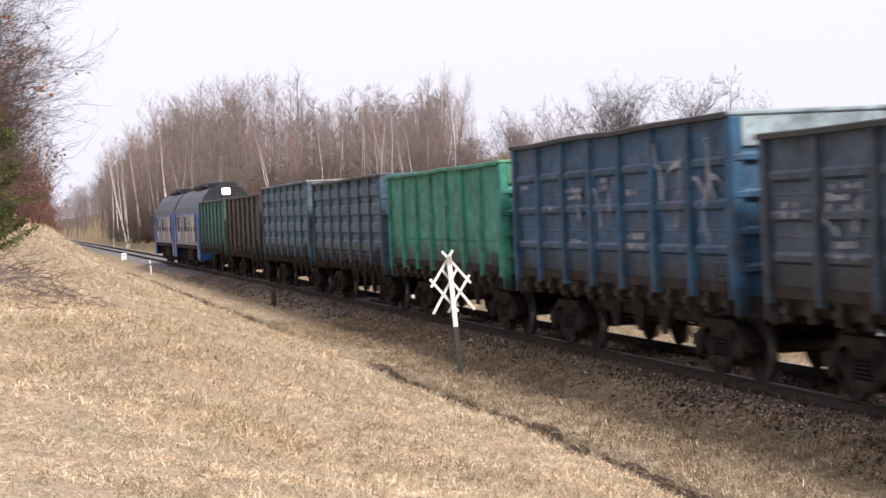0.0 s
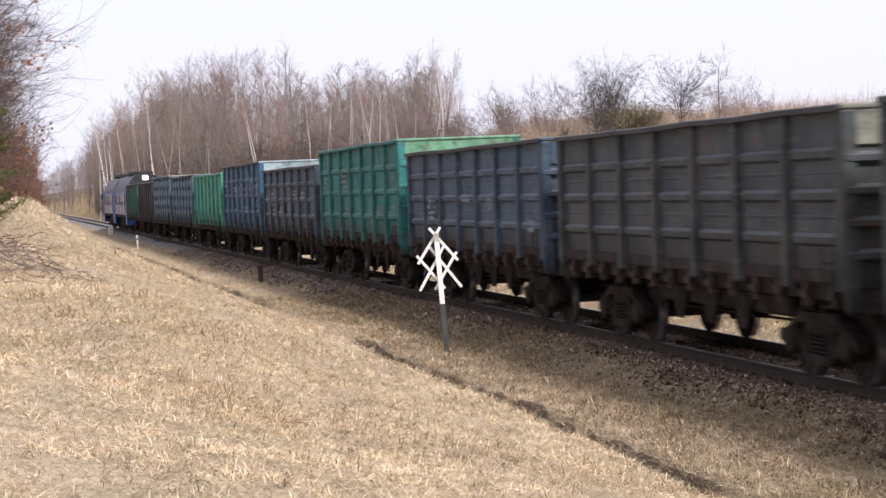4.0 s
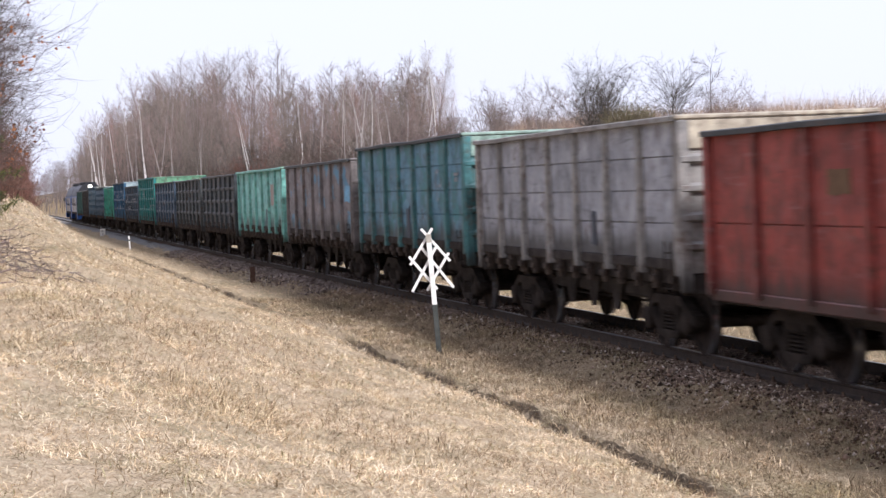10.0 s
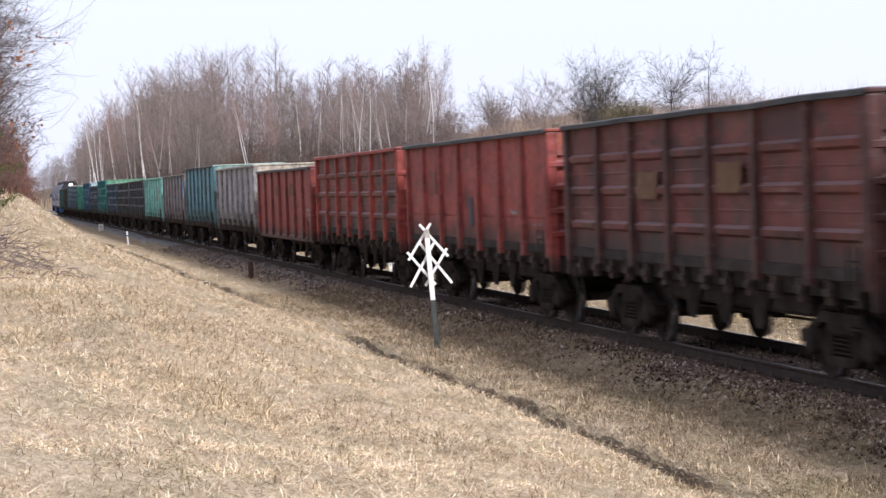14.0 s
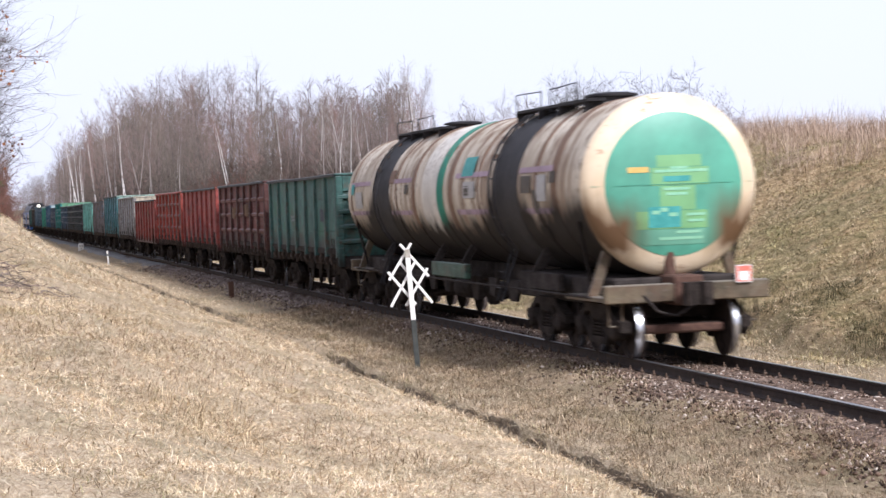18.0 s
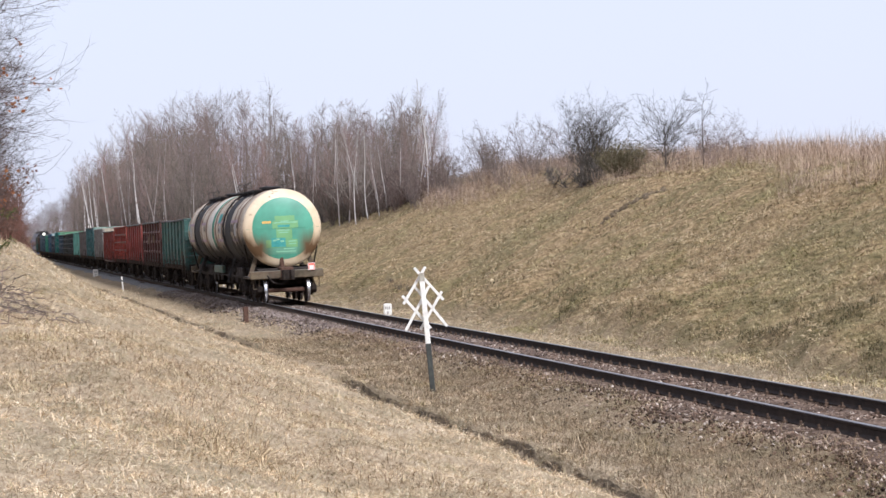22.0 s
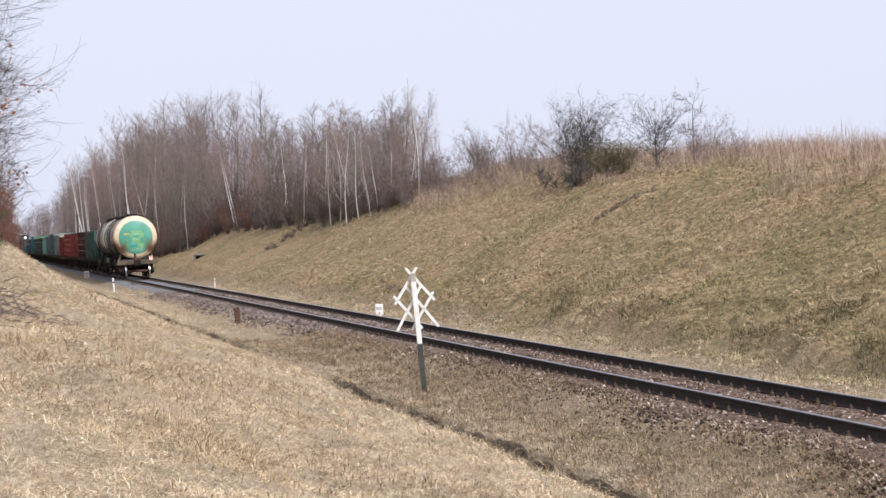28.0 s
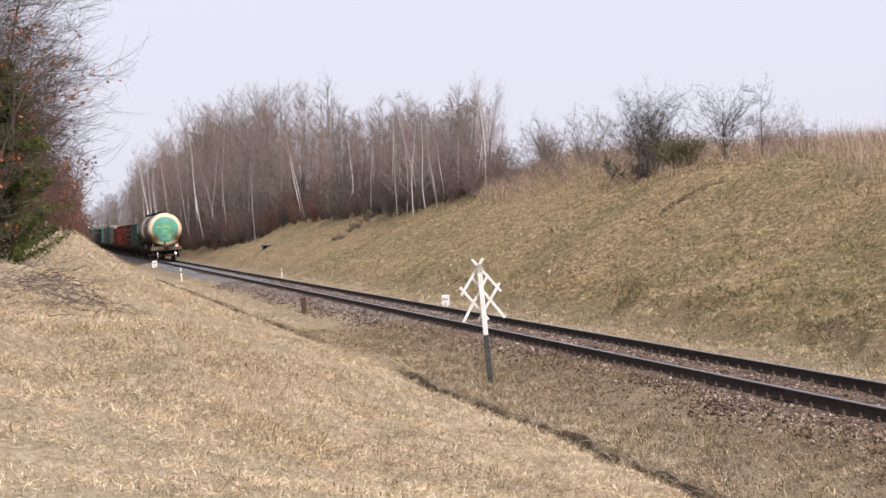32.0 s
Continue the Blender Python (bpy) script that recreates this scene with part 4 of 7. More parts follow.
WAGONS = [
    (1, "dull green open wagon, rusty, behind the engines", (0.030, 0.150, 0.118), (0.035, 0.1, 0.09), "smooth", 3.60),
    (2, "dark brown weathered open wagon", (0.045, 0.036, 0.032), (0.035, 0.030, 0.028), "smooth", 3.60),
    (3, "blue-grey ribbed open wagon with a pale top edge", (0.068, 0.138, 0.190), (0.058, 0.108, 0.148), "pressed", 3.82),
    (4, "slate-blue ribbed open wagon", (0.058, 0.115, 0.175), (0.042, 0.082, 0.118), "pressed", 3.68),
    (5, "bright green smooth-sided open wagon with rust spots", (0.040, 0.270, 0.195), (0.034, 0.240, 0.170), "smooth", 3.60),
    (6, "tall blue ribbed open wagon with white scrawls", (0.026, 0.090, 0.172), (0.022, 0.092, 0.172), "ribbed", 3.83),
    (7, "dark slate ribbed open wagon", (0.050, 0.085, 0.130), (0.038, 0.062, 0.090), "ribbed", 3.47),
    (8, "tall emerald green ribbed open wagon", (0.010, 0.185, 0.180), (0.010, 0.155, 0.145), "ribbed", 3.85),
    (9, "grey-blue ribbed open wagon with pale labels", (0.056, 0.098, 0.152), (0.044, 0.076, 0.115), "ribbed", 3.47),
    (10, "sooty dark grey ribbed open wagon", (0.046, 0.060, 0.073), (0.038, 0.049, 0.052), "ribbed", 3.45),
    (11, "sooty dark grey ribbed open wagon with a rusty corner", (0.045, 0.058, 0.072), (0.037, 0.047, 0.052), "ribbed", 3.48),
    (12, "mint green smooth-sided open wagon with a pink patch", (0.245, 0.58, 0.53), (0.20, 0.49, 0.42), "smooth", 3.52),
    (13, "grey-brown open wagon with sky-blue paint patches", (0.2, 0.18, 0.19), (0.145, 0.125, 0.12), "plates", 3.52),
    (14, "tall faded teal-blue open wagon", (0.105, 0.235, 0.325), (0.05, 0.150, 0.155), "plates", 3.76),
    (15, "pale grey open wagon with a cream top edge", (0.295, 0.298, 0.325), (0.235, 0.220, 0.205), "plates", 3.56),
    (16, "low red-brown open wagon without drop doors", (0.290, 0.042, 0.030), (0.250, 0.038, 0.028), "low", 3.29),
    (17, "rust-red ribbed open wagon with orange corners", (0.200, 0.036, 0.027), (0.380, 0.055, 0.036), "ribbed", 3.54),
    (18, "red smooth-sided open wagon", (0.320, 0.052, 0.042), (0.290, 0.046, 0.036), "smooth", 3.53),
    (19, "dark maroon ribbed open wagon with orange stains", (0.180, 0.034, 0.028), (0.095, 0.026, 0.022), "ribbed", 3.54),
    (20, "dark green smooth-sided open wagon", (0.04, 0.14, 0.12), (0.036, 0.1, 0.088), "smooth", 3.50),
]
EXTRA = {13: dict(patch=(0.10, 0.24, 0.36)), 14: dict(rust=0.5, patch=(0.055, 0.180, 0.205)), 15: dict(rust=0.2), 17: dict(patch=(0.050, 0.024, 0.020), rust=0.6), 19: dict(patch=(0.050, 0.018, 0.017), rust=0.5), 20: dict(patch=(0.030, 0.115, 0.075))}
# paler colours for the upper ends, where sunlight is painted in
LIT_ENDS = {3: (0.42, 0.43, 0.36), 6: (0.36, 0.46, 0.48), 8: (0.14, 0.34, 0.20), 12: (0.36, 0.62, 0.46), 14: (0.36, 0.50, 0.42), 15: (0.52, 0.45, 0.34), 17: (0.25, 0.058, 0.038), 18: (0.30, 0.070, 0.042), 10: (0.22, 0.22, 0.17), 5: (0.10, 0.36, 0.20)}
MARKS = {
    5: ((3, 2.35, 0.55, 0.55, M_MARK), (4, 2.6, 0.5, 0.4, M_MARK), (6, 2.75, 0.4, 0.3, M_MARK)),
    6: ((0, 2.95, 0.5, 0.16, M_MARK), (1, 2.55, 0.5, 0.14, M_MARK), (2, 2.72, 0.9, 0.26, M_MARK), (2, 1.95, 0.6, 0.13, M_MARK), (3, 2.85, 0.5, 0.26, M_MARK), (4, 2.75, 0.8, 0.13, M_MARK), (4, 1.9, 0.9, 0.30, M_MARK)),
    7: ((0, 2.35, 0.6, 0.26, M_MARK), (1, 2.42, 1.1, 0.40, M_MARK), (1, 1.85, 0.7, 0.26, M_MARK), (2, 1.92, 0.8, 0.26, M_MARK), (4, 2.40, 0.9, 0.34, M_MARK), (5, 2.4, 0.9, 0.3, M_MARK)),
    8: ((0, 2.68, 0.6, 0.40, M_MARK), (2, 2.68, 0.9, 0.45, M_MARK), (2, 1.95, 0.6, 0.26, M_MARK), (5, 2.0, 0.7, 0.26, M_MARK), (6, 2.0, 0.7, 0.26, M_MARK)),
    9: ((1, 1.9, 0.8, 0.5, M_MARK), (3, 2.3, 0.7, 0.2, M_MARK), (6, 1.75, 0.6, 0.25, M_MARK)),
    12: ((5, 2.25, 1.05, 0.75, M_MARK2), (4, 1.55, 0.3, 0.55, M_MARK3)),
    13: ((6, 2.35, 1.0, 0.45, P("sky_blue_patch", (0.14, 0.36, 0.55))),),
    14: ((6, 2.75, 0.45, 0.25, M_MARK), (3, 1.5, 0.4, 0.7, M_MARK3)),
    15: ((4, 1.6, 0.25, 0.55, M_MARK3),),
    16: ((6, 1.6, 0.8, 0.45, M_MARK), (2, 2.4, 0.7, 0.3, M_MARK4), (4, 2.4, 0.7, 0.4, M_MARK4)),
    18: ((6, 1.55, 0.5, 0.35, M_MARK), (3, 1.75, 0.35, 0.6, M_MARK3), (5, 2.0, 0.5, 0.12, M_MARK), (1, 2.4, 0.7, 0.5, P("dark_red_patch", (0.16, 0.03, 0.025)))),
    19: ((2, 2.3, 1.0, 0.4, M_MARK4), (4, 2.4, 1.0, 0.4, M_MARK4)),
    20: ((2, 2.2, 0.6, 0.2, M_MARK), (5, 2.2, 0.5, 0.35, M_MARK3)),
}


def dim(c, k=0.68):
    return tuple(v * k for v in c)


# how far each wagon's paint has bleached or blackened
FADE = {1: 0.95, 2: 0.90, 3: 1.02, 4: 1.02, 5: 0.98, 6: 0.86, 7: 0.86, 8: 0.90, 9: 0.88, 10: 0.80, 11: 0.80, 12: 0.80, 13: 0.98, 14: 0.95, 15: 0.92, 16: 0.72, 17: 0.70, 18: 0.74, 19: 0.60, 20: 0.85}
SCRAWLS = {6: ((6, 1.9, 1.0, 1.6, 4), (5, 2.2, 1.0, 1.3, 4), (3, 2.2, 0.9, 0.8, 2), (2, 2.3, 0.8, 0.6, 2)), 7: ((3, 2.0, 1.0, 0.6, 2), (1, 2.1, 0.8, 0.5, 2)), 14: ((5, 2.3, 1.0, 0.7, 2),), 9: ((4, 2.0, 0.8, 0.5, 2),)}
for n, label, c, tc, kind, top in WAGONS:
    k = FADE[n]
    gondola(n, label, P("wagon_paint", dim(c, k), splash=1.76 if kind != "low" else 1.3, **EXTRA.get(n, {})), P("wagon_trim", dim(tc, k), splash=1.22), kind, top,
            lit_end_paint=P("wagon_end_lit", dim(LIT_ENDS[n], 0.72)) if n in LIT_ENDS else None, marks=MARKS.get(n, ()), edge=None if n in (3, 5, 8, 12, 15, 17) else M_EDGE, scrawl=SCRAWLS.get(n, ()))


# ---- the tank wagon at the end of the train ----
TANK_REAR, TANK_FRONT = -147.35, -125.25
TANK_MID = (TANK_REAR + TANK_FRONT) / 2
RT, ZT = 1.50, 2.80


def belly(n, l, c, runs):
    """Black oil and painted shade that cover the underside in an uneven line."""
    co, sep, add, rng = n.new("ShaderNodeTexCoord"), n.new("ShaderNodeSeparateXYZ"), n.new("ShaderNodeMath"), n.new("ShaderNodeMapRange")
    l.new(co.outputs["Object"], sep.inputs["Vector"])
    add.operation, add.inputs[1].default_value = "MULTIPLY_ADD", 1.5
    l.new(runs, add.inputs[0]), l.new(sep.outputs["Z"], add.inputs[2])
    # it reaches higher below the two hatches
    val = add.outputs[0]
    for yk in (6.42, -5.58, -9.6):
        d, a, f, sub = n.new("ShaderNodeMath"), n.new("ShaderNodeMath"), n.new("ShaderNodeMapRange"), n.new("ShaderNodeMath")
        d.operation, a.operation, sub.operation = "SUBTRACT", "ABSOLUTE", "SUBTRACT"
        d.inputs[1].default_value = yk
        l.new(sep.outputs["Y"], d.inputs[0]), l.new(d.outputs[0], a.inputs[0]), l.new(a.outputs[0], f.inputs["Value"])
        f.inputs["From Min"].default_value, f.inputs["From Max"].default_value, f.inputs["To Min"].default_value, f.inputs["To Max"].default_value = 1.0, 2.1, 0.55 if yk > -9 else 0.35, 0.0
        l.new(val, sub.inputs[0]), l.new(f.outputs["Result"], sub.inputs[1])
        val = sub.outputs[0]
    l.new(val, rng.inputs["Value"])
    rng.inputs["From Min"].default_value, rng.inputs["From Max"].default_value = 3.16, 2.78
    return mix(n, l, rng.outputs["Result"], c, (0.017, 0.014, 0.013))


def stained(name, colour, rust):
    """Band paint with the same rust, oil and painted belly shade as the shell."""
    def build(n, l, b):
        big, fine = tex(n, l, "ShaderNodeTexNoise", 0.9, 5), tex(n, l, "ShaderNodeTexNoise", 6.0, 6)
        runs = tex(n, l, "ShaderNodeTexNoise", 2.5, 5, stretch=(1, 1.5, 0.12))
        c = ramp(n, l, big, [(0.3, tuple(v * 0.7 for v in colour)), (0.7, tuple(min(1, v * 1.15) for v in colour))])
        c = mix(n, l, ramp(n, l, mix(n, l, 0.5, fine, big), [(0.60 - rust * 0.1, (0, 0, 0)), (0.66, (0.85,) * 3)]), c, (0.13, 0.065, 0.035))
        l.new(belly(n, l, c, runs), b.inputs["Base Color"])
        b.inputs["Roughness"].default_value = 0.62
        b.inputs["Specular IOR Level"].default_value = 0.1
    return mat(name, build)


def shell_build(n, l, b):
    """Cream tank paint, rust runs from the rings, black oil and painted shade along the belly."""
    big, fine = tex(n, l, "ShaderNodeTexNoise", 0.8, 5), tex(n, l, "ShaderNodeTexNoise", 6.0, 6)
    runs = tex(n, l, "ShaderNodeTexNoise", 2.5, 5, stretch=(1, 1.5, 0.12))
    c = ramp(n, l, big, [(0.3, (0.38, 0.315, 0.235)), (0.7, (0.68, 0.61, 0.50))])
    c = mix(n, l, ramp(n, l, runs, [(0.44, (0, 0, 0)), (0.62, (0.85,) * 3)]), c, (0.16, 0.090, 0.050))
    c = mix(n, l, ramp(n, l, mix(n, l, 0.5, fine, big), [(0.56, (0, 0, 0)), (0.64, (0.8,) * 3)]), c, (0.10, 0.05, 0.03))
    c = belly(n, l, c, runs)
    l.new(c, b.inputs["Base Color"])
    b.inputs["Roughness"].default_value = 0.62
    b.inputs["Specular IOR Level"].default_value = 0.1
    bump(n, l, b, fine, 0.15, 0.01)


def grime(n, l, c, runs):
    """Brown oil that ran down both sides of the end plate."""
    co, sep, ab, side, up, sm, wob = (n.new("ShaderNode" + k) for k in ("TexCoord", "SeparateXYZ", "Math", "MapRange", "MapRange", "Math", "Math"))
    l.new(co.outputs["Object"], sep.inputs["Vector"])
    ab.operation, sm.operation, wob.operation = "ABSOLUTE", "MULTIPLY", "MULTIPLY_ADD"
    l.new(sep.outputs["X"], ab.inputs[0])
    side.inputs["From Min"].default_value, side.inputs["From Max"].default_value = 0.42, 0.86
    l.new(ab.outputs[0], side.inputs["Value"])
    wob.inputs[1].default_value = 0.9
    l.new(runs, wob.inputs[0]), l.new(sep.outputs["Z"], wob.inputs[2])
    up.inputs["From Min"].default_value, up.inputs["From Max"].default_value = ZT + 0.42, ZT - 0.12
    l.new(wob.outputs[0], up.inputs["Value"])
    l.new(side.outputs["Result"], sm.inputs[0]), l.new(up.outputs["Result"], sm.inputs[1])
    # it stops short of the bright bottom of the rim
    low, both_ = n.new("ShaderNodeMapRange"), n.new("ShaderNodeMath")
    both_.operation = "MULTIPLY"
    low.inputs["From Min"].default_value, low.inputs["From Max"].default_value = ZT - 0.80, ZT - 0.45
    l.new(wob.outputs[0], low.inputs["Value"])
    l.new(sm.outputs[0], both_.inputs[0]), l.new(low.outputs["Result"], both_.inputs[1])
    return mix(n, l, both_.outputs[0], c, (0.115, 0.062, 0.028))


def head_build(n, l, b):
    """The end plate: cream, lighter, with rusty scrapes."""
    big, fine = tex(n, l, "ShaderNodeTexNoise", 1.2, 5), tex(n, l, "ShaderNodeTexNoise", 9.0, 5, stretch=(0.6, 1, 1.6))
    c = ramp(n, l, big, [(0.3, (0.60, 0.45, 0.28)), (0.7, (0.76, 0.64, 0.47))])
    c = mix(n, l, ramp(n, l, mix(n, l, 0.45, fine, big), [(0.58, (0, 0, 0)), (0.65, (0.75,) * 3)]), c, (0.28, 0.13, 0.06))
    runs = tex(n, l, "ShaderNodeTexNoise", 2.5, 5, stretch=(1, 1.5, 0.12))
    l.new(grime(n, l, c, runs), b.inputs["Base Color"])
    b.inputs["Roughness"].default_value = 0.5


def oily(name, colour):
    def build(n, l, b):
        big = tex(n, l, "ShaderNodeTexNoise", 1.5, 5)
        c = ramp(n, l, big, [(0.3, tuple(v * 0.8 for v in colour)), (0.7, tuple(v * 1.15 for v in colour))])
        runs = tex(n, l, "ShaderNodeTexNoise", 2.5, 5, stretch=(1, 1.5, 0.12))
        c = grime(n, l, c, runs)
        l.new(c, b.inputs["Base Color"])
        b.inputs["Roughness"].default_value = 0.45
    return mat(name, build)


M_SHELL, M_HEAD = mat("tank_shell", shell_build), mat("tank_head", head_build)
M_DISC = oily("green_disc", (0.085, 0.300, 0.205))
M_OIL = plain("black_oil", (0.012, 0.011, 0.012), (0.036, 0.033, 0.034), 2.0, 0.7)
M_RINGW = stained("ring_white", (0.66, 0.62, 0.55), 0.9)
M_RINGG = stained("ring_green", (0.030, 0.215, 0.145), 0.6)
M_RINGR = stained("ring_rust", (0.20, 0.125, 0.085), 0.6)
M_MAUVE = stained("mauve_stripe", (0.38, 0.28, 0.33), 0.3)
M_TEALBOX = plain("teal_label", (0.05, 0.24, 0.23), (0.10, 0.36, 0.34), 8, 0.7)
M_GREYBOX = plain("grey_label", (0.30, 0.29, 0.28), (0.46, 0.44, 0.42), 8, 0.7)
M_DARKBOX = plain("dark_label", (0.05, 0.045, 0.04), (0.12, 0.10, 0.08), 8, 0.7)
M_LIME = oily("lime_label", (0.17, 0.37, 0.16))
M_AQUA = plain("aqua_label", (0.045, 0.24, 0.22), (0.08, 0.34, 0.31), 8, 0.6)
M_LETTER = plain("label_bar", (0.19, 0.44, 0.28), (0.30, 0.54, 0.36), 20, 0.7, relief=0)
M_ORANGE = plain("orange_bar", (0.52, 0.34, 0.10), (0.66, 0.44, 0.15), 20, 0.7, relief=0)
M_FLAG = plain("red_plate", (0.70, 0.14, 0.10), (0.82, 0.22, 0.16), 10, 0.5, relief=0)
M_FRAME = painted("olive_frame", (0.115, 0.088, 0.052), rust=0.9, dirt=0.8)
M_GREENBEAM = painted("green_beam", (0.050, 0.100, 0.072), rust=0.6)


def tank_wagon():
    t = thing("tank_wagon", "long cream tank wagon with oil stains and a green end disc", "tank wagon")
    L = (TANK_FRONT - TANK_REAR) / 2
    dish = 0.42
    # shell with dished ends
    prof = [(-L + dish, RT)] + [(y, RT) for y in np.linspace(-L + dish + 0.5, L - dish - 0.5, 16)] + [(L - dish, RT)]
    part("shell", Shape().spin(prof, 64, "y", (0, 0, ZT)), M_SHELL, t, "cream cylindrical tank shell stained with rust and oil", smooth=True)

    def head_y(r):
        return L - dish * (1 - math.sqrt(max(0.0, 1 - (r / RT) ** 2.6)))

    for k in (-1, 1):
        prof = [(k * head_y(r), r) for r in (RT, 1.495, 1.47, 1.42, 1.34, 1.22, 1.05, 0.85, 0.6, 0.3, 0.0)]
        part("tank_end", Shape().spin(prof, 64, "y", (0, 0, ZT)), M_HEAD, t, "dished cream end plate", smooth=True)
    prof = [(-head_y(r) - 0.006, r) for r in (1.17, 1.1, 1.0, 0.85, 0.65, 0.4, 0.2, 0.0)]
    part("end_disc", Shape().spin(prof, 56, "y", (0, 0, ZT)), M_DISC, t, "green painted disc with brown oil blooms", smooth=True)

    def patch(name, x0, x1, z0, z1, m, lift, label):
        s, nx, nz = Shape(), 6, 4
        vs = []
        for i in range(nz + 1):
            for j in range(nx + 1):
                x, z = x0 + (x1 - x0) * j / nx, z0 + (z1 - z0) * i / nz
                vs.append((x, -head_y(math.hypot(x, z)) - lift, ZT + z))
        fs = [(i * (nx + 1) + j, i * (nx + 1) + j + 1, (i + 1) * (nx + 1) + j + 1, (i + 1) * (nx + 1) + j) for i in range(nz) for j in range(nx)]
        part(name, s.add(vs, fs), m, t, label, smooth=True)

    patch("end_label", -0.32, 0.44, 0.28, 0.47, M_LIME, 0.011, "faded lime sticker")
    patch("end_label", -0.42, 0.56, -0.02, 0.27, M_LIME, 0.011, "faded lime sticker")
    patch("end_label", -0.28, 0.32, -0.42, -0.03, M_LIME, 0.011, "faded lime sticker")
    patch("end_label", -0.68, 0.52, -0.72, -0.43, M_LIME, 0.011, "faded lime sticker")
    patch("end_label", -0.48, 0.06, -0.70, -0.36, M_AQUA, 0.016, "teal warning label")
    patch("end_label", -0.55, 0.50, -0.98, -0.73, oily("pale_green", (0.13, 0.32, 0.22)), 0.014, "pale green label")
    patch("end_label", -0.22, 0.24, 0.04, 0.13, M_AQUA, 0.016, "teal strip")
    for x0, x1, z in ((-0.36, 0.54, 0.19), (-0.10, 0.20, 0.24), (-0.22, 0.22, -0.10), (-0.18, 0.18, -0.18), (0.16, 0.48, -0.52), (0.18, 0.46, -0.62), (-0.02, 0.40, -0.80), (-0.3, 0.44, -0.90)):
        patch("lettering", x0, x1, z, z + 0.045, M_LETTER, 0.019, "row of small pale lettering, unreadable")
    for x0, x1, z in ((-0.42, -0.30, -0.48), (-0.28, -0.16, -0.44), (-0.14, 0.0, -0.52)):
        patch("lettering", x0, x1, z, z + 0.06, M_LETTER, 0.020, "row of small pale lettering, unreadable")
    patch("lettering", -0.80, -0.46, 0.20, 0.29, M_ORANGE, 0.012, "orange painted bar")
    patch("seam", -1.38, 1.38, -0.005, 0.005, oily("seam_green", (0.06, 0.26, 0.17)), 0.0215, "welded seam across the end")

    def ring(y, w, m, name="hoop", lift=0.012, label=""):
        a, b = y - w / 2, y + w / 2
        part(name, Shape().spin([(a, RT + 0.001), (a + 0.01, RT + lift), (b - 0.01, RT + lift), (b, RT + 0.001)], 64, "y", (0, 0, ZT)), m, t, label, smooth=True)

    base = TANK_MID
    for s0, w, m, nm, lb in TANK_RINGS:
        ring(s0 - base, w, m, nm, 0.016 if nm == "hoop" else 0.010, lb)
    # mauve stripes and labels along the near and far flank

    def flank(k, y0, y1, z0, z1, m, name, label, lift=0.020):
        vs, n = [], 3
        for y in np.linspace(y0, y1, 4):
            for z in np.linspace(z0, z1, n + 1):
                a = math.asin(max(-1, min(1, z / RT)))
                vs.append((k * (RT + lift) * math.cos(a), y, ZT + (RT + lift) * math.sin(a)))
        fs = [(i * (n + 1) + j, i * (n + 1) + j + 1, (i + 1) * (n + 1) + j + 1, (i + 1) * (n + 1) + j) for i in range(3) for j in range(n)]
        part(name, Shape().add(vs, fs), m, t, label)

    for k in (-1, 1):
        for z in (0.30, -0.42):
            for a, b in ((-9.0, -6.8), (-4.5, -1.7), (2.7, 5.1), (7.6, 10.2)):
                flank(k, a, b, z, z + 0.10, M_MAUVE, "stripe", "faded mauve stripe")
        for a, b, z0, z1, m in ((-3.2, -2.2, 0.33, 0.70, M_TEALBOX), (-3.4, -2.4, -0.10, 0.22, M_GREYBOX), (-2.9, -2.5, -0.05, 0.14, M_DARKBOX), (-7.6, -6.9, -0.05, 0.25, M_DARKBOX), (-8.6, -8.0, -0.2, 0.25, M_GREYBOX),
                                (-9.2, -8.8, 0.1, 0.3, M_DARKBOX), (-8.0, -7.7, -0.40, 0.0, M_DARKBOX), (-8.1, -7.6, -0.85, -0.65, M_RINGG), (8.6, 9.5, -0.25, 0.15, M_GREYBOX), (9.7, 10.1, 0.1, 0.35, M_TEALBOX), (4.6, 5.2, 0.3, 0.6, M_RINGR), (3.0, 3.4, 0.05, 0.25, M_DARKBOX)):
            flank(k, a, b, z0, z1, m, "side_label", "faded rectangular label", 0.024)
    # manholes, walkways and rails over the two black bands
    for yc, hr in ((TANK_BAND[0] - base, 0.42), (TANK_BAND[1] - base, 0.46)):
        top = ZT + RT
        part("manhole", Shape().spin([(top - 0.05, 0.36), (top + 0.08, 0.36), (top + 0.09, 0.44), (top + 0.13, 0.44), (top + 0.16, 0.28), (top + 0.16, 0.0)], 20, "z", (0, yc - 2.2, 0)), M_OIL, t, smooth=True)
        part("valve", Shape().spin([(top - 0.03, 0.10), (top + 0.14, 0.10), (top + 0.15, 0.15), (top + 0.20, 0.12), (top + 0.22, 0.0)], 12, "z", (0.1, yc - 0.6, 0)), M_OIL, t)
        for x in (-0.75, 0.45):
            s = Shape()
            for j in range(4):
                s.box(x + j * 0.085, x + j * 0.085 + 0.07, yc - 3.2, yc + 1.6, top - 0.02, top + 0.03)
            for y in (yc - 3.0, yc - 1.4, yc, yc + 1.5):
                s.box(x - 0.02, x + 0.35, y - 0.03, y + 0.03, top - 0.30, top - 0.021)
            part("walkway", s, M_OIL, t, "sooty walkway boards")
        s = Shape()
        for y in (yc - 2.6, yc - 0.9, yc - 0.3, yc + 1.5):
            s.tube((-0.78, y, top - 0.1), (-0.78, y, top + hr * 0.72), 0.011, 6)
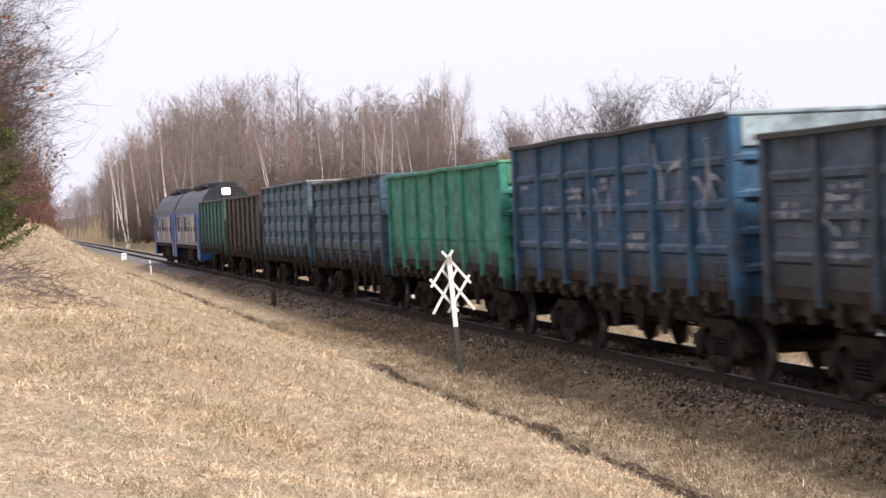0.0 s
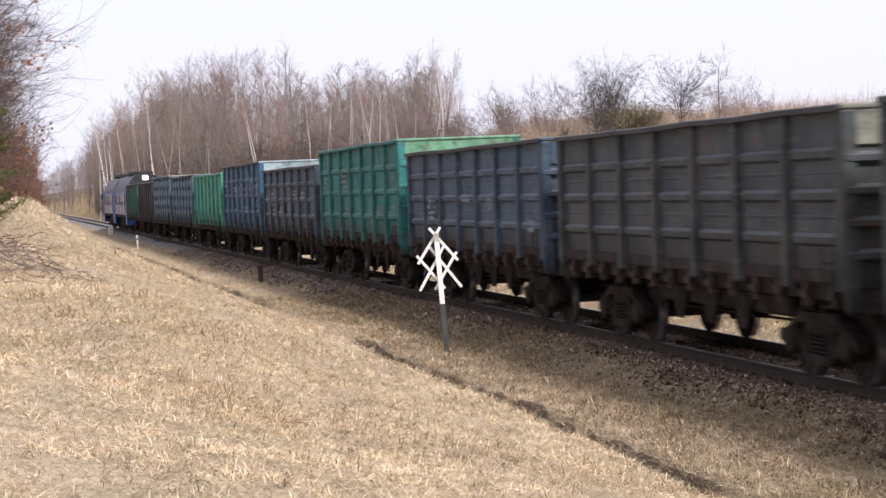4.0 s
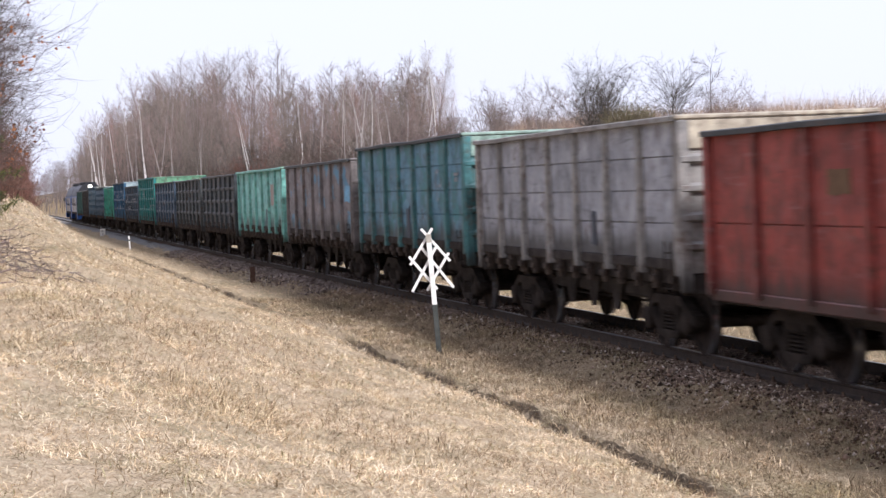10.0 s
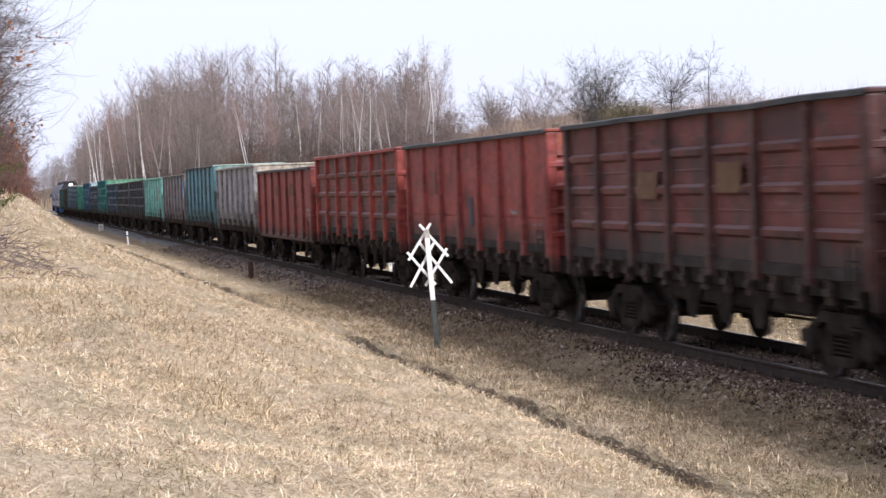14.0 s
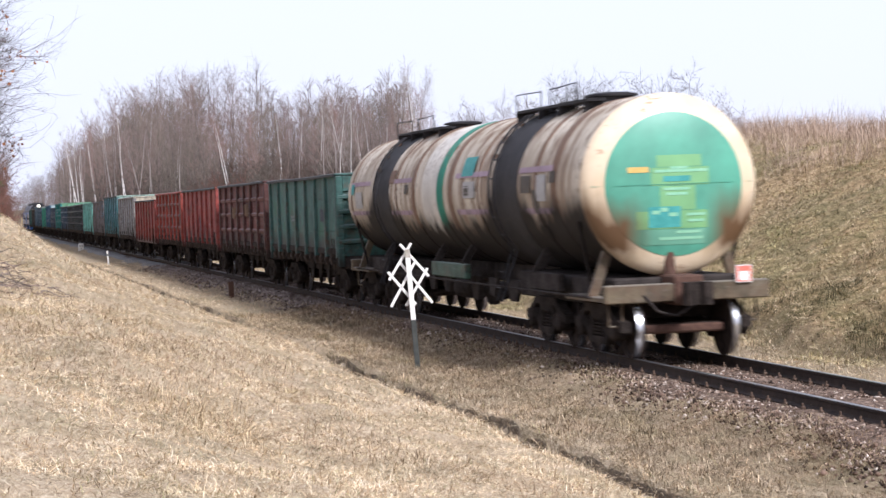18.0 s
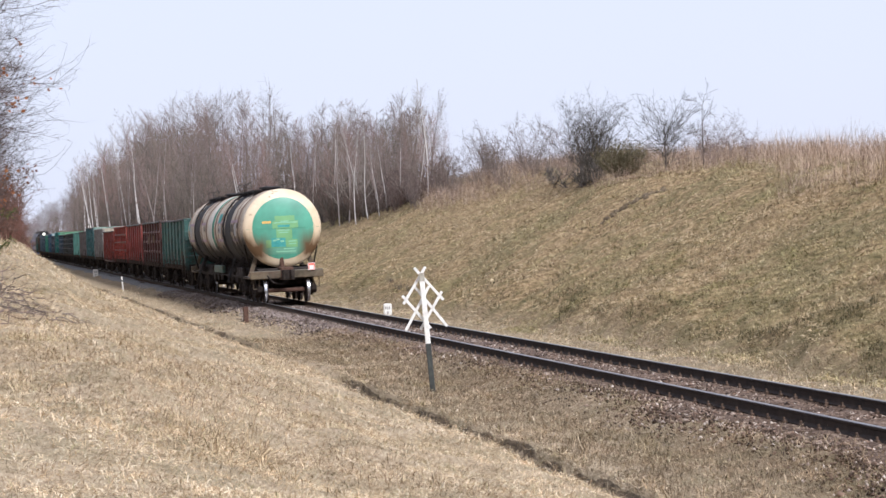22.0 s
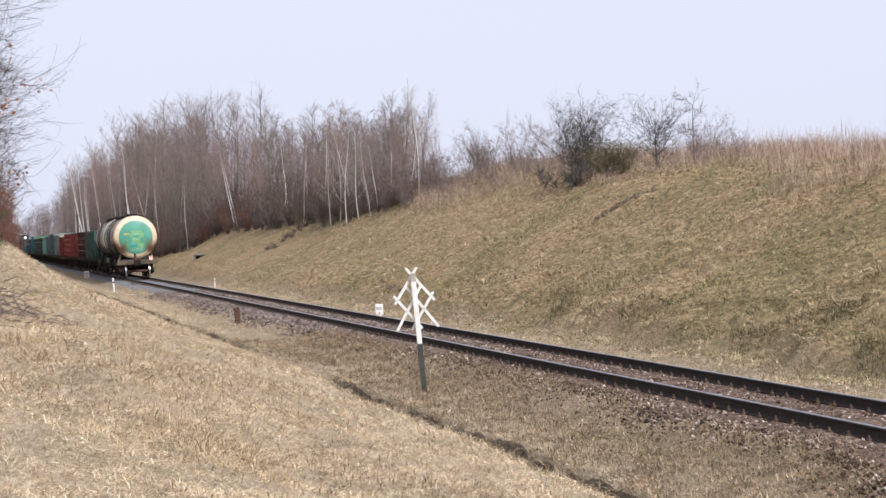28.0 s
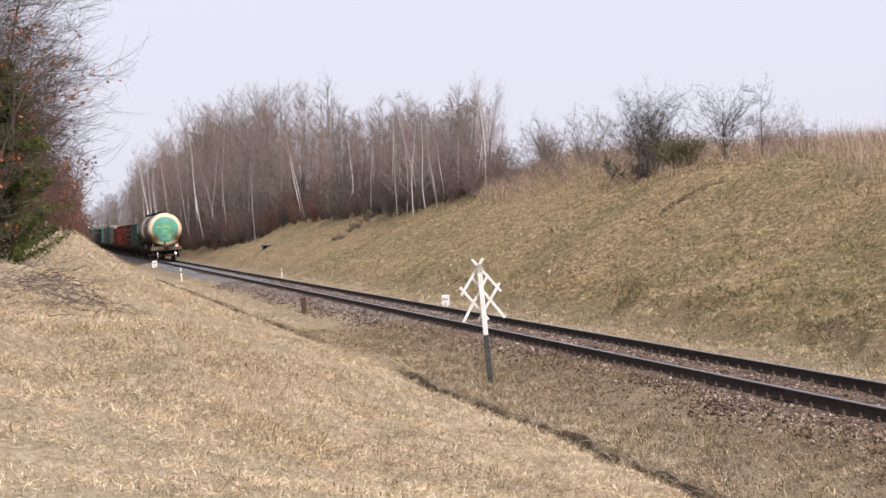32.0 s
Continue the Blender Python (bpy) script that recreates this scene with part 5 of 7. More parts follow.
        s.rod([(-0.78, yc - 2.6, top + hr * 0.72), (-0.78, yc - 0.9, top + hr * 0.66)], 0.011)
        s.rod([(-0.78, yc - 0.3, top + hr * 0.66), (-0.78, yc + 1.5, top + hr * 0.72)], 0.011)
        part("handrail", s, M_OIL, t)
        # side ladder
        s = Shape()
        pts = [(-(RT + 0.12) * math.cos(a), (RT + 0.12) * math.sin(a)) for a in np.linspace(-0.75, 1.05, 9)]
        for y in (yc + 0.30, yc + 0.66):
            s.rod([(-1.52, y, 0.75)] + [(x, y, ZT + z) for x, z in pts], 0.022)
        ladder = part("ladder", s, M_OIL, t, "steel ladder up the flank")
        for x, z in [(-1.52, 1.0 - ZT), (-1.46, 1.3 - ZT)] + pts:
            part("rung", Shape().tube((x, yc + 0.30, ZT + z), (x, yc + 0.66, ZT + z), 0.014, 6), M_OIL, ladder)
        for z in (0.62, 0.95, 1.22):
            a = math.asin(min(1, z / RT))
            s = Shape().box(-(RT + 0.06) * math.cos(a) - 0.05, -(RT + 0.06) * math.cos(a) + 0.06, yc + 0.75, yc + 0.87, ZT + z, ZT + z + 0.09, 0, 0.01)
            part("bracket", s, M_RINGR, t)
    # frame and saddles
    for k in (-1, 1):
        y = k * (L + (0.40 if k < 0 else 0.25))
        part("headstock", Shape().box(-1.38, 1.38, min(y, y - k * 0.20), max(y, y - k * 0.20), 0.92, 1.22, 0, 0.02), M_FRAME, t, "olive steel headstock beam")
        part("end_sill", Shape().box(-1.36, 1.36, min(y - k * 0.21, y - k * 2.4), max(y - k * 0.21, y - k * 2.4), 0.94, 1.02, 0, 0.01), M_FRAME, t)
        for x in (-1.25, 1.25):
            part("saddle", Shape().extrude([(x - 0.10, 1.02), (x + 0.06, 1.02), (x * 0.80 + 0.08, ZT - 1.05), (x * 0.80 - 0.08, ZT - 1.05)], "y", y - k * 1.0, y - k * 1.12), M_FRAME, t)
            part("end_step", Shape().rod([(x, y - k * 0.3, 1.10), (x, y - k * 0.3, 0.55), (x * 0.82, y - k * 0.3, 0.55), (x * 0.82, y - k * 0.3, 1.10)], 0.018), M_FRAME, t)
            part("tank_strap", Shape().rod([(x * 0.94, y - k * 1.4, 1.10), (x * 1.13, y - k * 1.25, ZT - 0.55)], 0.030), M_RINGR, t)
        part("coupler", coupler_shape(y, k), M_BOGIE, t)
        part("draft_box", Shape().box(-0.24, 0.24, min(y + k * 0.05, y - k * 1.6), max(y + k * 0.05, y - k * 1.6), 0.86, 1.34, 0, 0.03), M_RUSTPOST, t)
        part("hose", Shape().rod([(-0.75, y, 1.05), (-0.55, y + k * 0.08, 0.78), (-0.25, y + k * 0.1, 0.70), (0.05, y + k * 0.1, 0.86)], 0.022), M_UNDER, t)
        part("drain", Shape().spin([(ZT - 1.62, 0.05), (ZT - 1.55, 0.12), (ZT - 1.35, 0.09), (ZT - 1.1, 0.09)], 10, "z", (-0.1, k * (L - 0.18), 0)), M_RUSTPOST, t)
        part("span_beam", Shape().box(-1.05, 1.05, min(k * (L - 0.2), k * (L - 6.2)), max(k * (L - 0.2), k * (L - 6.2)), 0.84, 1.30, 0, 0.03), M_UNDER, t)
        part("brake_beam", Shape().box(-0.70, 0.70, k * (L + 0.02) - 0.09, k * (L + 0.02) + 0.09, 0.40, 0.54, 0, 0.03), M_RUSTPOST, t, "rusty brake beam")
        for x in (-1.25, 1.25):
            part("bolster_rail", Shape().box(x - 0.06, x + 0.06, min(k * (L - 2.6), k * (L - 4.4)), max(k * (L - 2.6), k * (L - 4.4)), 1.02, 1.34, 0, 0.02), M_UNDER, t)
            part("saddle", Shape().extrude([(x - 0.10, 1.345), (x + 0.10, 1.345), (x * 0.80 + 0.08, ZT - 1.05), (x * 0.80 - 0.08, ZT - 1.05)], "y", k * (L - 4.2), k * (L - 4.1)), M_UNDER, t)
        for yb in (L - 1.03, L - 4.23):
            add_bogie(t, k * yb)
    part("red_plate", Shape().box(0.80, 1.06, -L - 0.45, -L - 0.435, 1.18, 1.46), M_WHITE, t, "tail marker plate, red on white")
    part("red_corner", Shape().box(0.815, 1.045, -L - 0.456, -L - 0.4505, 1.195, 1.445), M_FLAG, t, "faded red field of the tail marker")
    part("plate_centre", Shape().box(0.85, 1.01, -L - 0.462, -L - 0.4565, 1.21, 1.36), M_WHITE, t)
    part("centre_sill", Shape().box(-0.34, 0.34, -5.2, 5.2, 0.95, 1.36, 0, 0.04), M_UNDER, t)
    for x in (-1.25, 1.25):
        part("middle_beam", Shape().box(x - 0.06, x + 0.06, -1.5, 1.7, 1.05, 1.36, 0, 0.02), M_GREENBEAM, t, "dull green side beam")
        for y in (-1.2, 1.4):
            part("saddle", Shape().extrude([(x - 0.08, 1.365), (x + 0.08, 1.365), (x * 0.80 + 0.08, ZT - 1.05), (x * 0.80 - 0.08, ZT - 1.05)], "y", y - 0.06, y + 0.06), M_UNDER, t)
    part("tank_outlet", Shape().spin([(0.42, 0.10), (0.50, 0.16), (0.95, 0.16), (1.0, 0.26), (1.36, 0.30)], 14, "z", (-0.3, 0.2, 0)), M_UNDER, t, "sooty outlet valve under the tank")
    for y, w_, d_ in ((-4.2, 0.55, 0.30), (-2.6, 0.35, 0.26), (-1.1, 0.42, 0.36), (1.5, 0.50, 0.30), (3.0, 0.40, 0.30), (4.4, 0.5, 0.34)):
        part("brake_rigging", Shape().extrude([(y - w_, 1.10), (y + w_, 1.10), (y + w_ * 0.4, 1.08 - d_ * 1.3), (y - w_ * 0.5, 1.08 - d_ * 1.3)], "x", -1.02, -0.96), M_UNDER, t)
    part("brake_cylinder", Shape().spin([(-1.9, 0.0), (-1.9, 0.19), (-0.9, 0.19), (-0.85, 0.10), (-0.3, 0.04)], 14, "y", (-0.6, 0, 0.80)), M_UNDER, t)
    part("air_tank", Shape().spin([(1.0, 0.0), (1.02, 0.24), (2.6, 0.24), (2.62, 0.0)], 14, "y", (-0.4, 0, 0.74)), M_UNDER, t)
    part("air_pipe", Shape().rod([(-1.35, -L + 0.5, 1.0), (-1.35, L - 0.5, 1.0)], 0.025), M_UNDER, t)
    train.append((t, TANK_MID))
    return t


TANK_BAND = (-130.4, -141.9)
TANK_RINGS = [
    (-130.05, 2.0, M_OIL, "oil_band", "black oil spilled down from the hatch"),
    (-142.0, 1.9, M_OIL, "oil_band", "black oil spilled down from the hatch"),
    (-135.45, 1.5, M_RINGW, "paint_band", "white painted band"),
    (-136.52, 0.60, M_RINGG, "paint_band", "green painted band"),
    (-126.2, 0.16, M_RINGR, "hoop", ""), (-133.8, 0.30, M_RINGR, "hoop", ""), (-137.5, 0.32, M_RINGR, "hoop", ""), (-144.2, 0.20, M_RINGR, "hoop", ""),
    (-145.35, 0.40, M_RINGR, "paint_band", "rust-brown band"), (-131.9, 0.12, M_RINGR, "hoop", ""), (-139.9, 0.14, M_RINGR, "hoop", ""),
]
tank_wagon()


# ---- the twin diesel engine ----
M_LOCO = painted("loco_blue", (0.026, 0.115, 0.400), rust=0.1, dirt=0.3, rough=0.4)
M_LOCOGREY = painted("loco_grey", (0.24, 0.235, 0.26), rust=0.5, dirt=0.8, rough=0.5, patch=(0.42, 0.42, 0.45))
M_LOCOWHITE = painted("loco_white", (0.40, 0.41, 0.46), rust=0.1, dirt=0.4, rough=0.45)
M_ROOF = plain("roof_grey", (0.045, 0.048, 0.060), (0.110, 0.112, 0.130), 2, 0.55)
M_SOOT = plain("roof_soot", (0.014, 0.014, 0.016), (0.040, 0.040, 0.046), 2, 0.7)
M_GLASS = plain("dark_window", (0.010, 0.012, 0.015), (0.02, 0.022, 0.026), 2, 0.08, relief=0)


def lamp_build(n, l, b):
    b.inputs["Emission Color"].default_value, b.inputs["Emission Strength"].default_value = (1.0, 0.93, 0.78, 1), 1.6
    b.inputs["Base Color"].default_value = (0.85, 0.80, 0.70, 1)


M_LAMP = mat("lit_lamp", lamp_build)


def loco_section(front):
    g = thing("diesel_engine", "blue and pale grey diesel locomotive section with a dark roof", "locomotive", "engine sections")
    L, w, n = 8.35, 1.475, 0
    sect = [(-w, 1.35), (-w, 3.10), (-w + 0.10, 3.40), (-w + 0.36, 3.92), (-w + 0.66, 4.26), (-0.35, 4.40), (0.35, 4.40), (w - 0.66, 4.26), (w - 0.36, 3.92), (w - 0.10, 3.40), (w, 3.10), (w, 1.35)]
    part("body", Shape().extrude(sect[:2] + sect[10:], "y", -L, L), M_LOCO, g, "blue body sides")
    part("roof", Shape().extrude([(-w - 0.004, 3.08)] + sect[2:10] + [(w + 0.004, 3.08)], "y", -L + 0.02, L - 0.02), M_ROOF, g, "sooty blue-grey sloping roof")
    for k in (-1, 1):
        # weathered pale doors between blue pillars, with a grille beside the end
        edges = (-L + 2.6, -L + 4.3, -L + 6.0, -1.0, 0.7, 2.4, 4.1, L - 2.6)
        for i, (a, b) in enumerate(zip(edges, edges[1:])):
            part("side_panel", Shape().box(min(k * w, k * (w + 0.03)), max(k * w, k * (w + 0.03)), a + 0.03, b - 0.03, 1.48, 2.98, 0, 0.012), M_LOCOGREY if i % 3 else M_LOCOWHITE, g, "weathered pale side door")
            part("door_handle", Shape().box(min(k * (w + 0.031), k * (w + 0.06)), max(k * (w + 0.031), k * (w + 0.06)), a + 0.10, a + 0.14, 2.05, 2.35, 0, 0.008), M_SOOT, g)
        for y in (-L + 1.75, L - 3.6, 0.0):
            frame_ = Shape().box(min(k * (w + 0.004), k * (w + 0.028)), max(k * (w + 0.004), k * (w + 0.028)), y - 0.72, y + 0.72, 1.55, 3.0, 0, 0.01) if y < -5 else Shape().box(min(k * (w + 0.031), k * (w + 0.036)), max(k * (w + 0.031), k * (w + 0.036)), y - 0.55, y + 0.55, 2.10, 2.90)
            part("grille_frame", frame_, M_SOOT, g, "dark ventilation opening")
            for z in np.arange(2.15, 2.88, 0.12):
                part("louvre", Shape().box(min(k * (w + 0.037), k * (w + 0.065)), max(k * (w + 0.037), k * (w + 0.065)), y - 0.52, y + 0.52, z, z + 0.05), M_ROOF, g)
        part("door", Shape().box(min(k * (w + 0.004), k * (w + 0.02)), max(k * (w + 0.004), k * (w + 0.02)), L - 2.1, L - 1.45, 1.45, 3.05, 0, 0.01), M_LOCO, g)
        part("cab_window", Shape().box(min(k * (w + 0.004), k * (w + 0.022)), max(k * (w + 0.004), k * (w + 0.022)), L - 1.25, L - 0.45, 2.35, 3.05, 0, 0.01), M_GLASS, g)
        part("frame_beam", Shape().box(min(k * (w - 0.1), k * (w + 0.03)), max(k * (w - 0.1), k * (w + 0.03)), -L, L, 1.14, 1.36, 0, 0.01), M_UNDER, g)
        part("white_line", Shape().box(min(k * (w + 0.0305), k * (w + 0.04)), max(k * (w + 0.0305), k * (w + 0.04)), -L, L, 1.365, 1.42), M_LOCOWHITE, g)
        part("grab_rail", Shape().rod([(k * (w + 0.07), -L + 0.3, 1.3), (k * (w + 0.07), -L + 0.3, 3.0)], 0.016), M_LOCOGREY, g)
    for k in (-1, 1):
        part("end_plate", Shape().extrude([(-w - 0.01, 0.62), (-w - 0.01, 3.10), (-w + 0.09, 3.34), (w - 0.09, 3.34), (w + 0.01, 3.10), (w + 0.01, 0.62)], "y", k * (L + 0.01), k * (L + 0.07)), M_LOCO, g, "bright blue end plate")
        part("roof_end", Shape().extrude([(-w + 0.08, 3.35)] + [(x, z + 0.02) for x, z in sect[3:9]] + [(w - 0.08, 3.35)], "y", k * (L - 0.3), k * (L + 0.16)), M_SOOT, g, "sooty dark roof end")
        for x in (-w - 0.012, w + 0.012):
            part("corner_pillar", Shape().box(x - 0.03, x + 0.03, min(k * (L - 1.2), k * (L - 0.01)), max(k * (L - 1.2), k * (L - 0.01)), 0.62, 3.12, 0, 0.012), M_LOCO, g, "bright blue corner pillar")
        part("end_skirt", Shape().box(-w - 0.04, w + 0.04, min(k * (L - 0.55), k * (L - 0.02)), max(k * (L - 0.55), k * (L - 0.02)), 0.55, 1.02, 0, 0.03), M_LOCO, g, "blue end skirt")
        part("coupler", coupler_shape(k * (L + 0.07), k), M_BOGIE, g)
    part("fuel_tank", Shape().box(-1.30, 1.30, -1.5, 1.5, 0.42, 1.13, 0, 0.10), M_UNDER, g)
    for y in (-5.8, -3.4, -1.0, 1.4, 3.8):
        part("roof_hatch", Shape().box(-0.55, 0.55, y - 0.85, y + 0.85, 4.38, 4.50, 0, 0.04), M_SOOT, g)
    part("roof_fan", Shape().spin([(4.36, 0.75), (4.58, 0.75), (4.62, 0.68), (4.62, 0.0)], 24, "z", (0, -6.6, 0)), M_SOOT, g)
    part("exhaust_cowl", Shape().box(-0.85, 0.85, -3.2, 1.2, 4.34, 4.66, 0, 0.12), M_SOOT, g)
    # head lamp over the end
    k = 1 if front else -1
    part("lamp_box", Shape().box(-0.40, 0.40, min(k * (L - 0.1), k * (L + 0.20)), max(k * (L - 0.1), k * (L + 0.20)), 3.80, 4.44, 0, 0.10), M_SOOT, g)
    part("head_lamp", Shape().box(-0.22, 0.22, min(k * (L + 0.201), k * (L + 0.23)), max(k * (L + 0.201), k * (L + 0.23)), 3.94, 4.30, 0, 0.05), M_LAMP, g, "lit square lamp over the end")
    if front:
        for x in (-w - 0.22, w + 0.22):
            part("mirror", Shape().box(x - 0.13, x + 0.13, L - 1.4, L - 1.25, 2.6, 3.05, 0, 0.03), M_SOOT, g, "dark rear-view mirror beside the cab")
    if not front:
        part("cab_roof_edge", Shape().box(-w + 0.1, w - 0.1, -L - 0.30, -L - 0.165, 3.34, 3.44, 0, 0.02), M_LOCOWHITE, g, "pale ledge under the lamp")
        part("marker_lamp", Shape().spin([(-L - 0.16, 0.0), (-L - 0.16, 0.10), (-L - 0.24, 0.10), (-L - 0.26, 0.0)], 12, "y", (0, 0, 3.60)), M_LAMP, g, "small lit lamp below the head lamp")
        for x in (-0.62, 0.62):
            part("end_window", Shape().box(x - 0.46, x + 0.46, -L - 0.09, -L - 0.071, 2.5, 3.20, 0, 0.01), M_GLASS, g)
    for yb in (-4.6, 4.6):
        s = Shape()
        for x in (-1.05, 1.05):
            s.extrude([(-2.7, 0.55), (-2.7, 0.95), (2.7, 0.95), (2.7, 0.55), (1.6, 0.42), (-1.6, 0.42)], "x", x - 0.07, x + 0.07)
            for y in (-2.1, 0, 2.1):
                s.spin([(x - 0.10, 0.0), (x - 0.10, 0.19), (x + 0.10, 0.19), (x + 0.10, 0.0)], 12, "x", (0, y, 0.52))
        s.box(-1.0, 1.0, -0.2, 0.2, 0.6, 1.13)
        for x in (-1.12, 1.12):
            for y in (-1.5, -0.6, 0.6, 1.5):
                s.box(x - 0.05, x + 0.05, y - 0.14, y + 0.14, 0.60, 1.12, 0, 0.02)
        b = part("bogie", s, M_BOGIE, g, at=pose(0, yb, 0))
        for y in (-2.1, 0, 2.1):
            wheels.append((part("wheelset", WHEELSET, None, b, "steel wheels with bright worn treads", at=pose(0, y, 0.478)), y))
    return g


FIRST_END = 11 * PITCH + 0.03      # front end of the first wagon
for i in range(2):
    train.append((loco_section(i == 1), FIRST_END + 1.15 + 8.42 + i * 17.4))


# ---- trees and bushes ----
def bark_build(n, l, b):
    """Birch bark: chalky white with dark scars, dull towards the twigs."""
    f = tex(n, l, "ShaderNodeTexNoise", 3.0, 5, stretch=(1, 1, 2.2))
    g = tex(n, l, "ShaderNodeTexNoise", 1.2, 4)
    o = n.new("ShaderNodeObjectInfo")
    c = ramp(n, l, f, [(0.34, (0.08, 0.065, 0.058)), (0.42, (0.62, 0.58, 0.54)), (0.7, (0.88, 0.85, 0.81))])
    c = mix(n, l, ramp(n, l, g, [(0.56, (0, 0, 0)), (0.74, (0.6,) * 3)]), c, (0.26, 0.18, 0.15))
    l.new(mix(n, l, ramp(n, l, o.outputs["Random"], [(0.45, (0, 0, 0)), (0.80, (0.75,) * 3)]), c, (0.26, 0.21, 0.19)), b.inputs["Base Color"])
    b.inputs["Roughness"].default_value = 0.9
    b.inputs["Specular IOR Level"].default_value = 0.1


def twig_mat(name, lo, hi, spread=0.5):
    def build(n, l, b):
        o, geo = n.new("ShaderNodeObjectInfo"), n.new("ShaderNodeNewGeometry")
        a = ramp(n, l, geo.outputs["Random Per Island"], [(0, lo), (1, hi)])
        t = ramp(n, l, o.outputs["Random"], [(0, (0.80, 0.86, 0.84)), (0.35, (0.95, 1.0, 0.88)), (0.65, (1.0, 1.0, 1.0)), (1, (1.20, 0.96, 0.89))])
        l.new(mix(n, l, spread, a, t, "MULTIPLY"), b.inputs["Base Color"])
        b.inputs["Roughness"].default_value = 0.9
        b.inputs["Specular IOR Level"].default_value = 0.1
    return mat(name, build)


M_BIRCH = mat("birch_bark", bark_build)
M_GREYBARK = plain("grey_bark", (0.075, 0.060, 0.053), (0.21, 0.175, 0.155), 3.0, 0.9, per_object=0.6)
M_TWIG = twig_mat("birch_twigs", (0.160, 0.119, 0.108), (0.320, 0.250, 0.232), 0.9)
M_BRUSH = twig_mat("brushwood_twigs", (0.100, 0.080, 0.067), (0.222, 0.184, 0.158), 0.9)
M_PALETWIG = twig_mat("pale_twigs", (0.26, 0.215, 0.195), (0.46, 0.40, 0.37))
M_SHRUB = twig_mat("shrub_twigs", (0.085, 0.067, 0.057), (0.200, 0.160, 0.140), 0.8)
M_THICKET = twig_mat("thicket_twigs", (0.070, 0.053, 0.044), (0.165, 0.128, 0.108))
M_DARKTWIG = twig_mat("thorn_twigs", (0.054, 0.047, 0.043), (0.150, 0.128, 0.115))
M_REDTWIG = twig_mat("red_twigs", (0.100, 0.052, 0.041), (0.235, 0.130, 0.102))
M_GREYTWIG = twig_mat("grey_twigs", (0.125, 0.095, 0.086), (0.275, 0.220, 0.202))
M_BROWNTWIG = twig_mat("brown_twigs", (0.052, 0.040, 0.036), (0.150, 0.112, 0.098))
M_OLIVETWIG = twig_mat("olive_twigs", (0.085, 0.070, 0.042), (0.200, 0.165, 0.105))
M_NEEDLE = islands("needles", [(0, (0.030, 0.046, 0.014)), (0.5, (0.088, 0.108, 0.030)), (0.85, (0.155, 0.170, 0.050)), (1, (0.22, 0.195, 0.075))], 0.7)
M_LEAF = islands("dead_oak_leaves", [(0, (0.16, 0.055, 0.022)), (0.6, (0.34, 0.125, 0.045)), (1, (0.48, 0.20, 0.08))], 0.8)


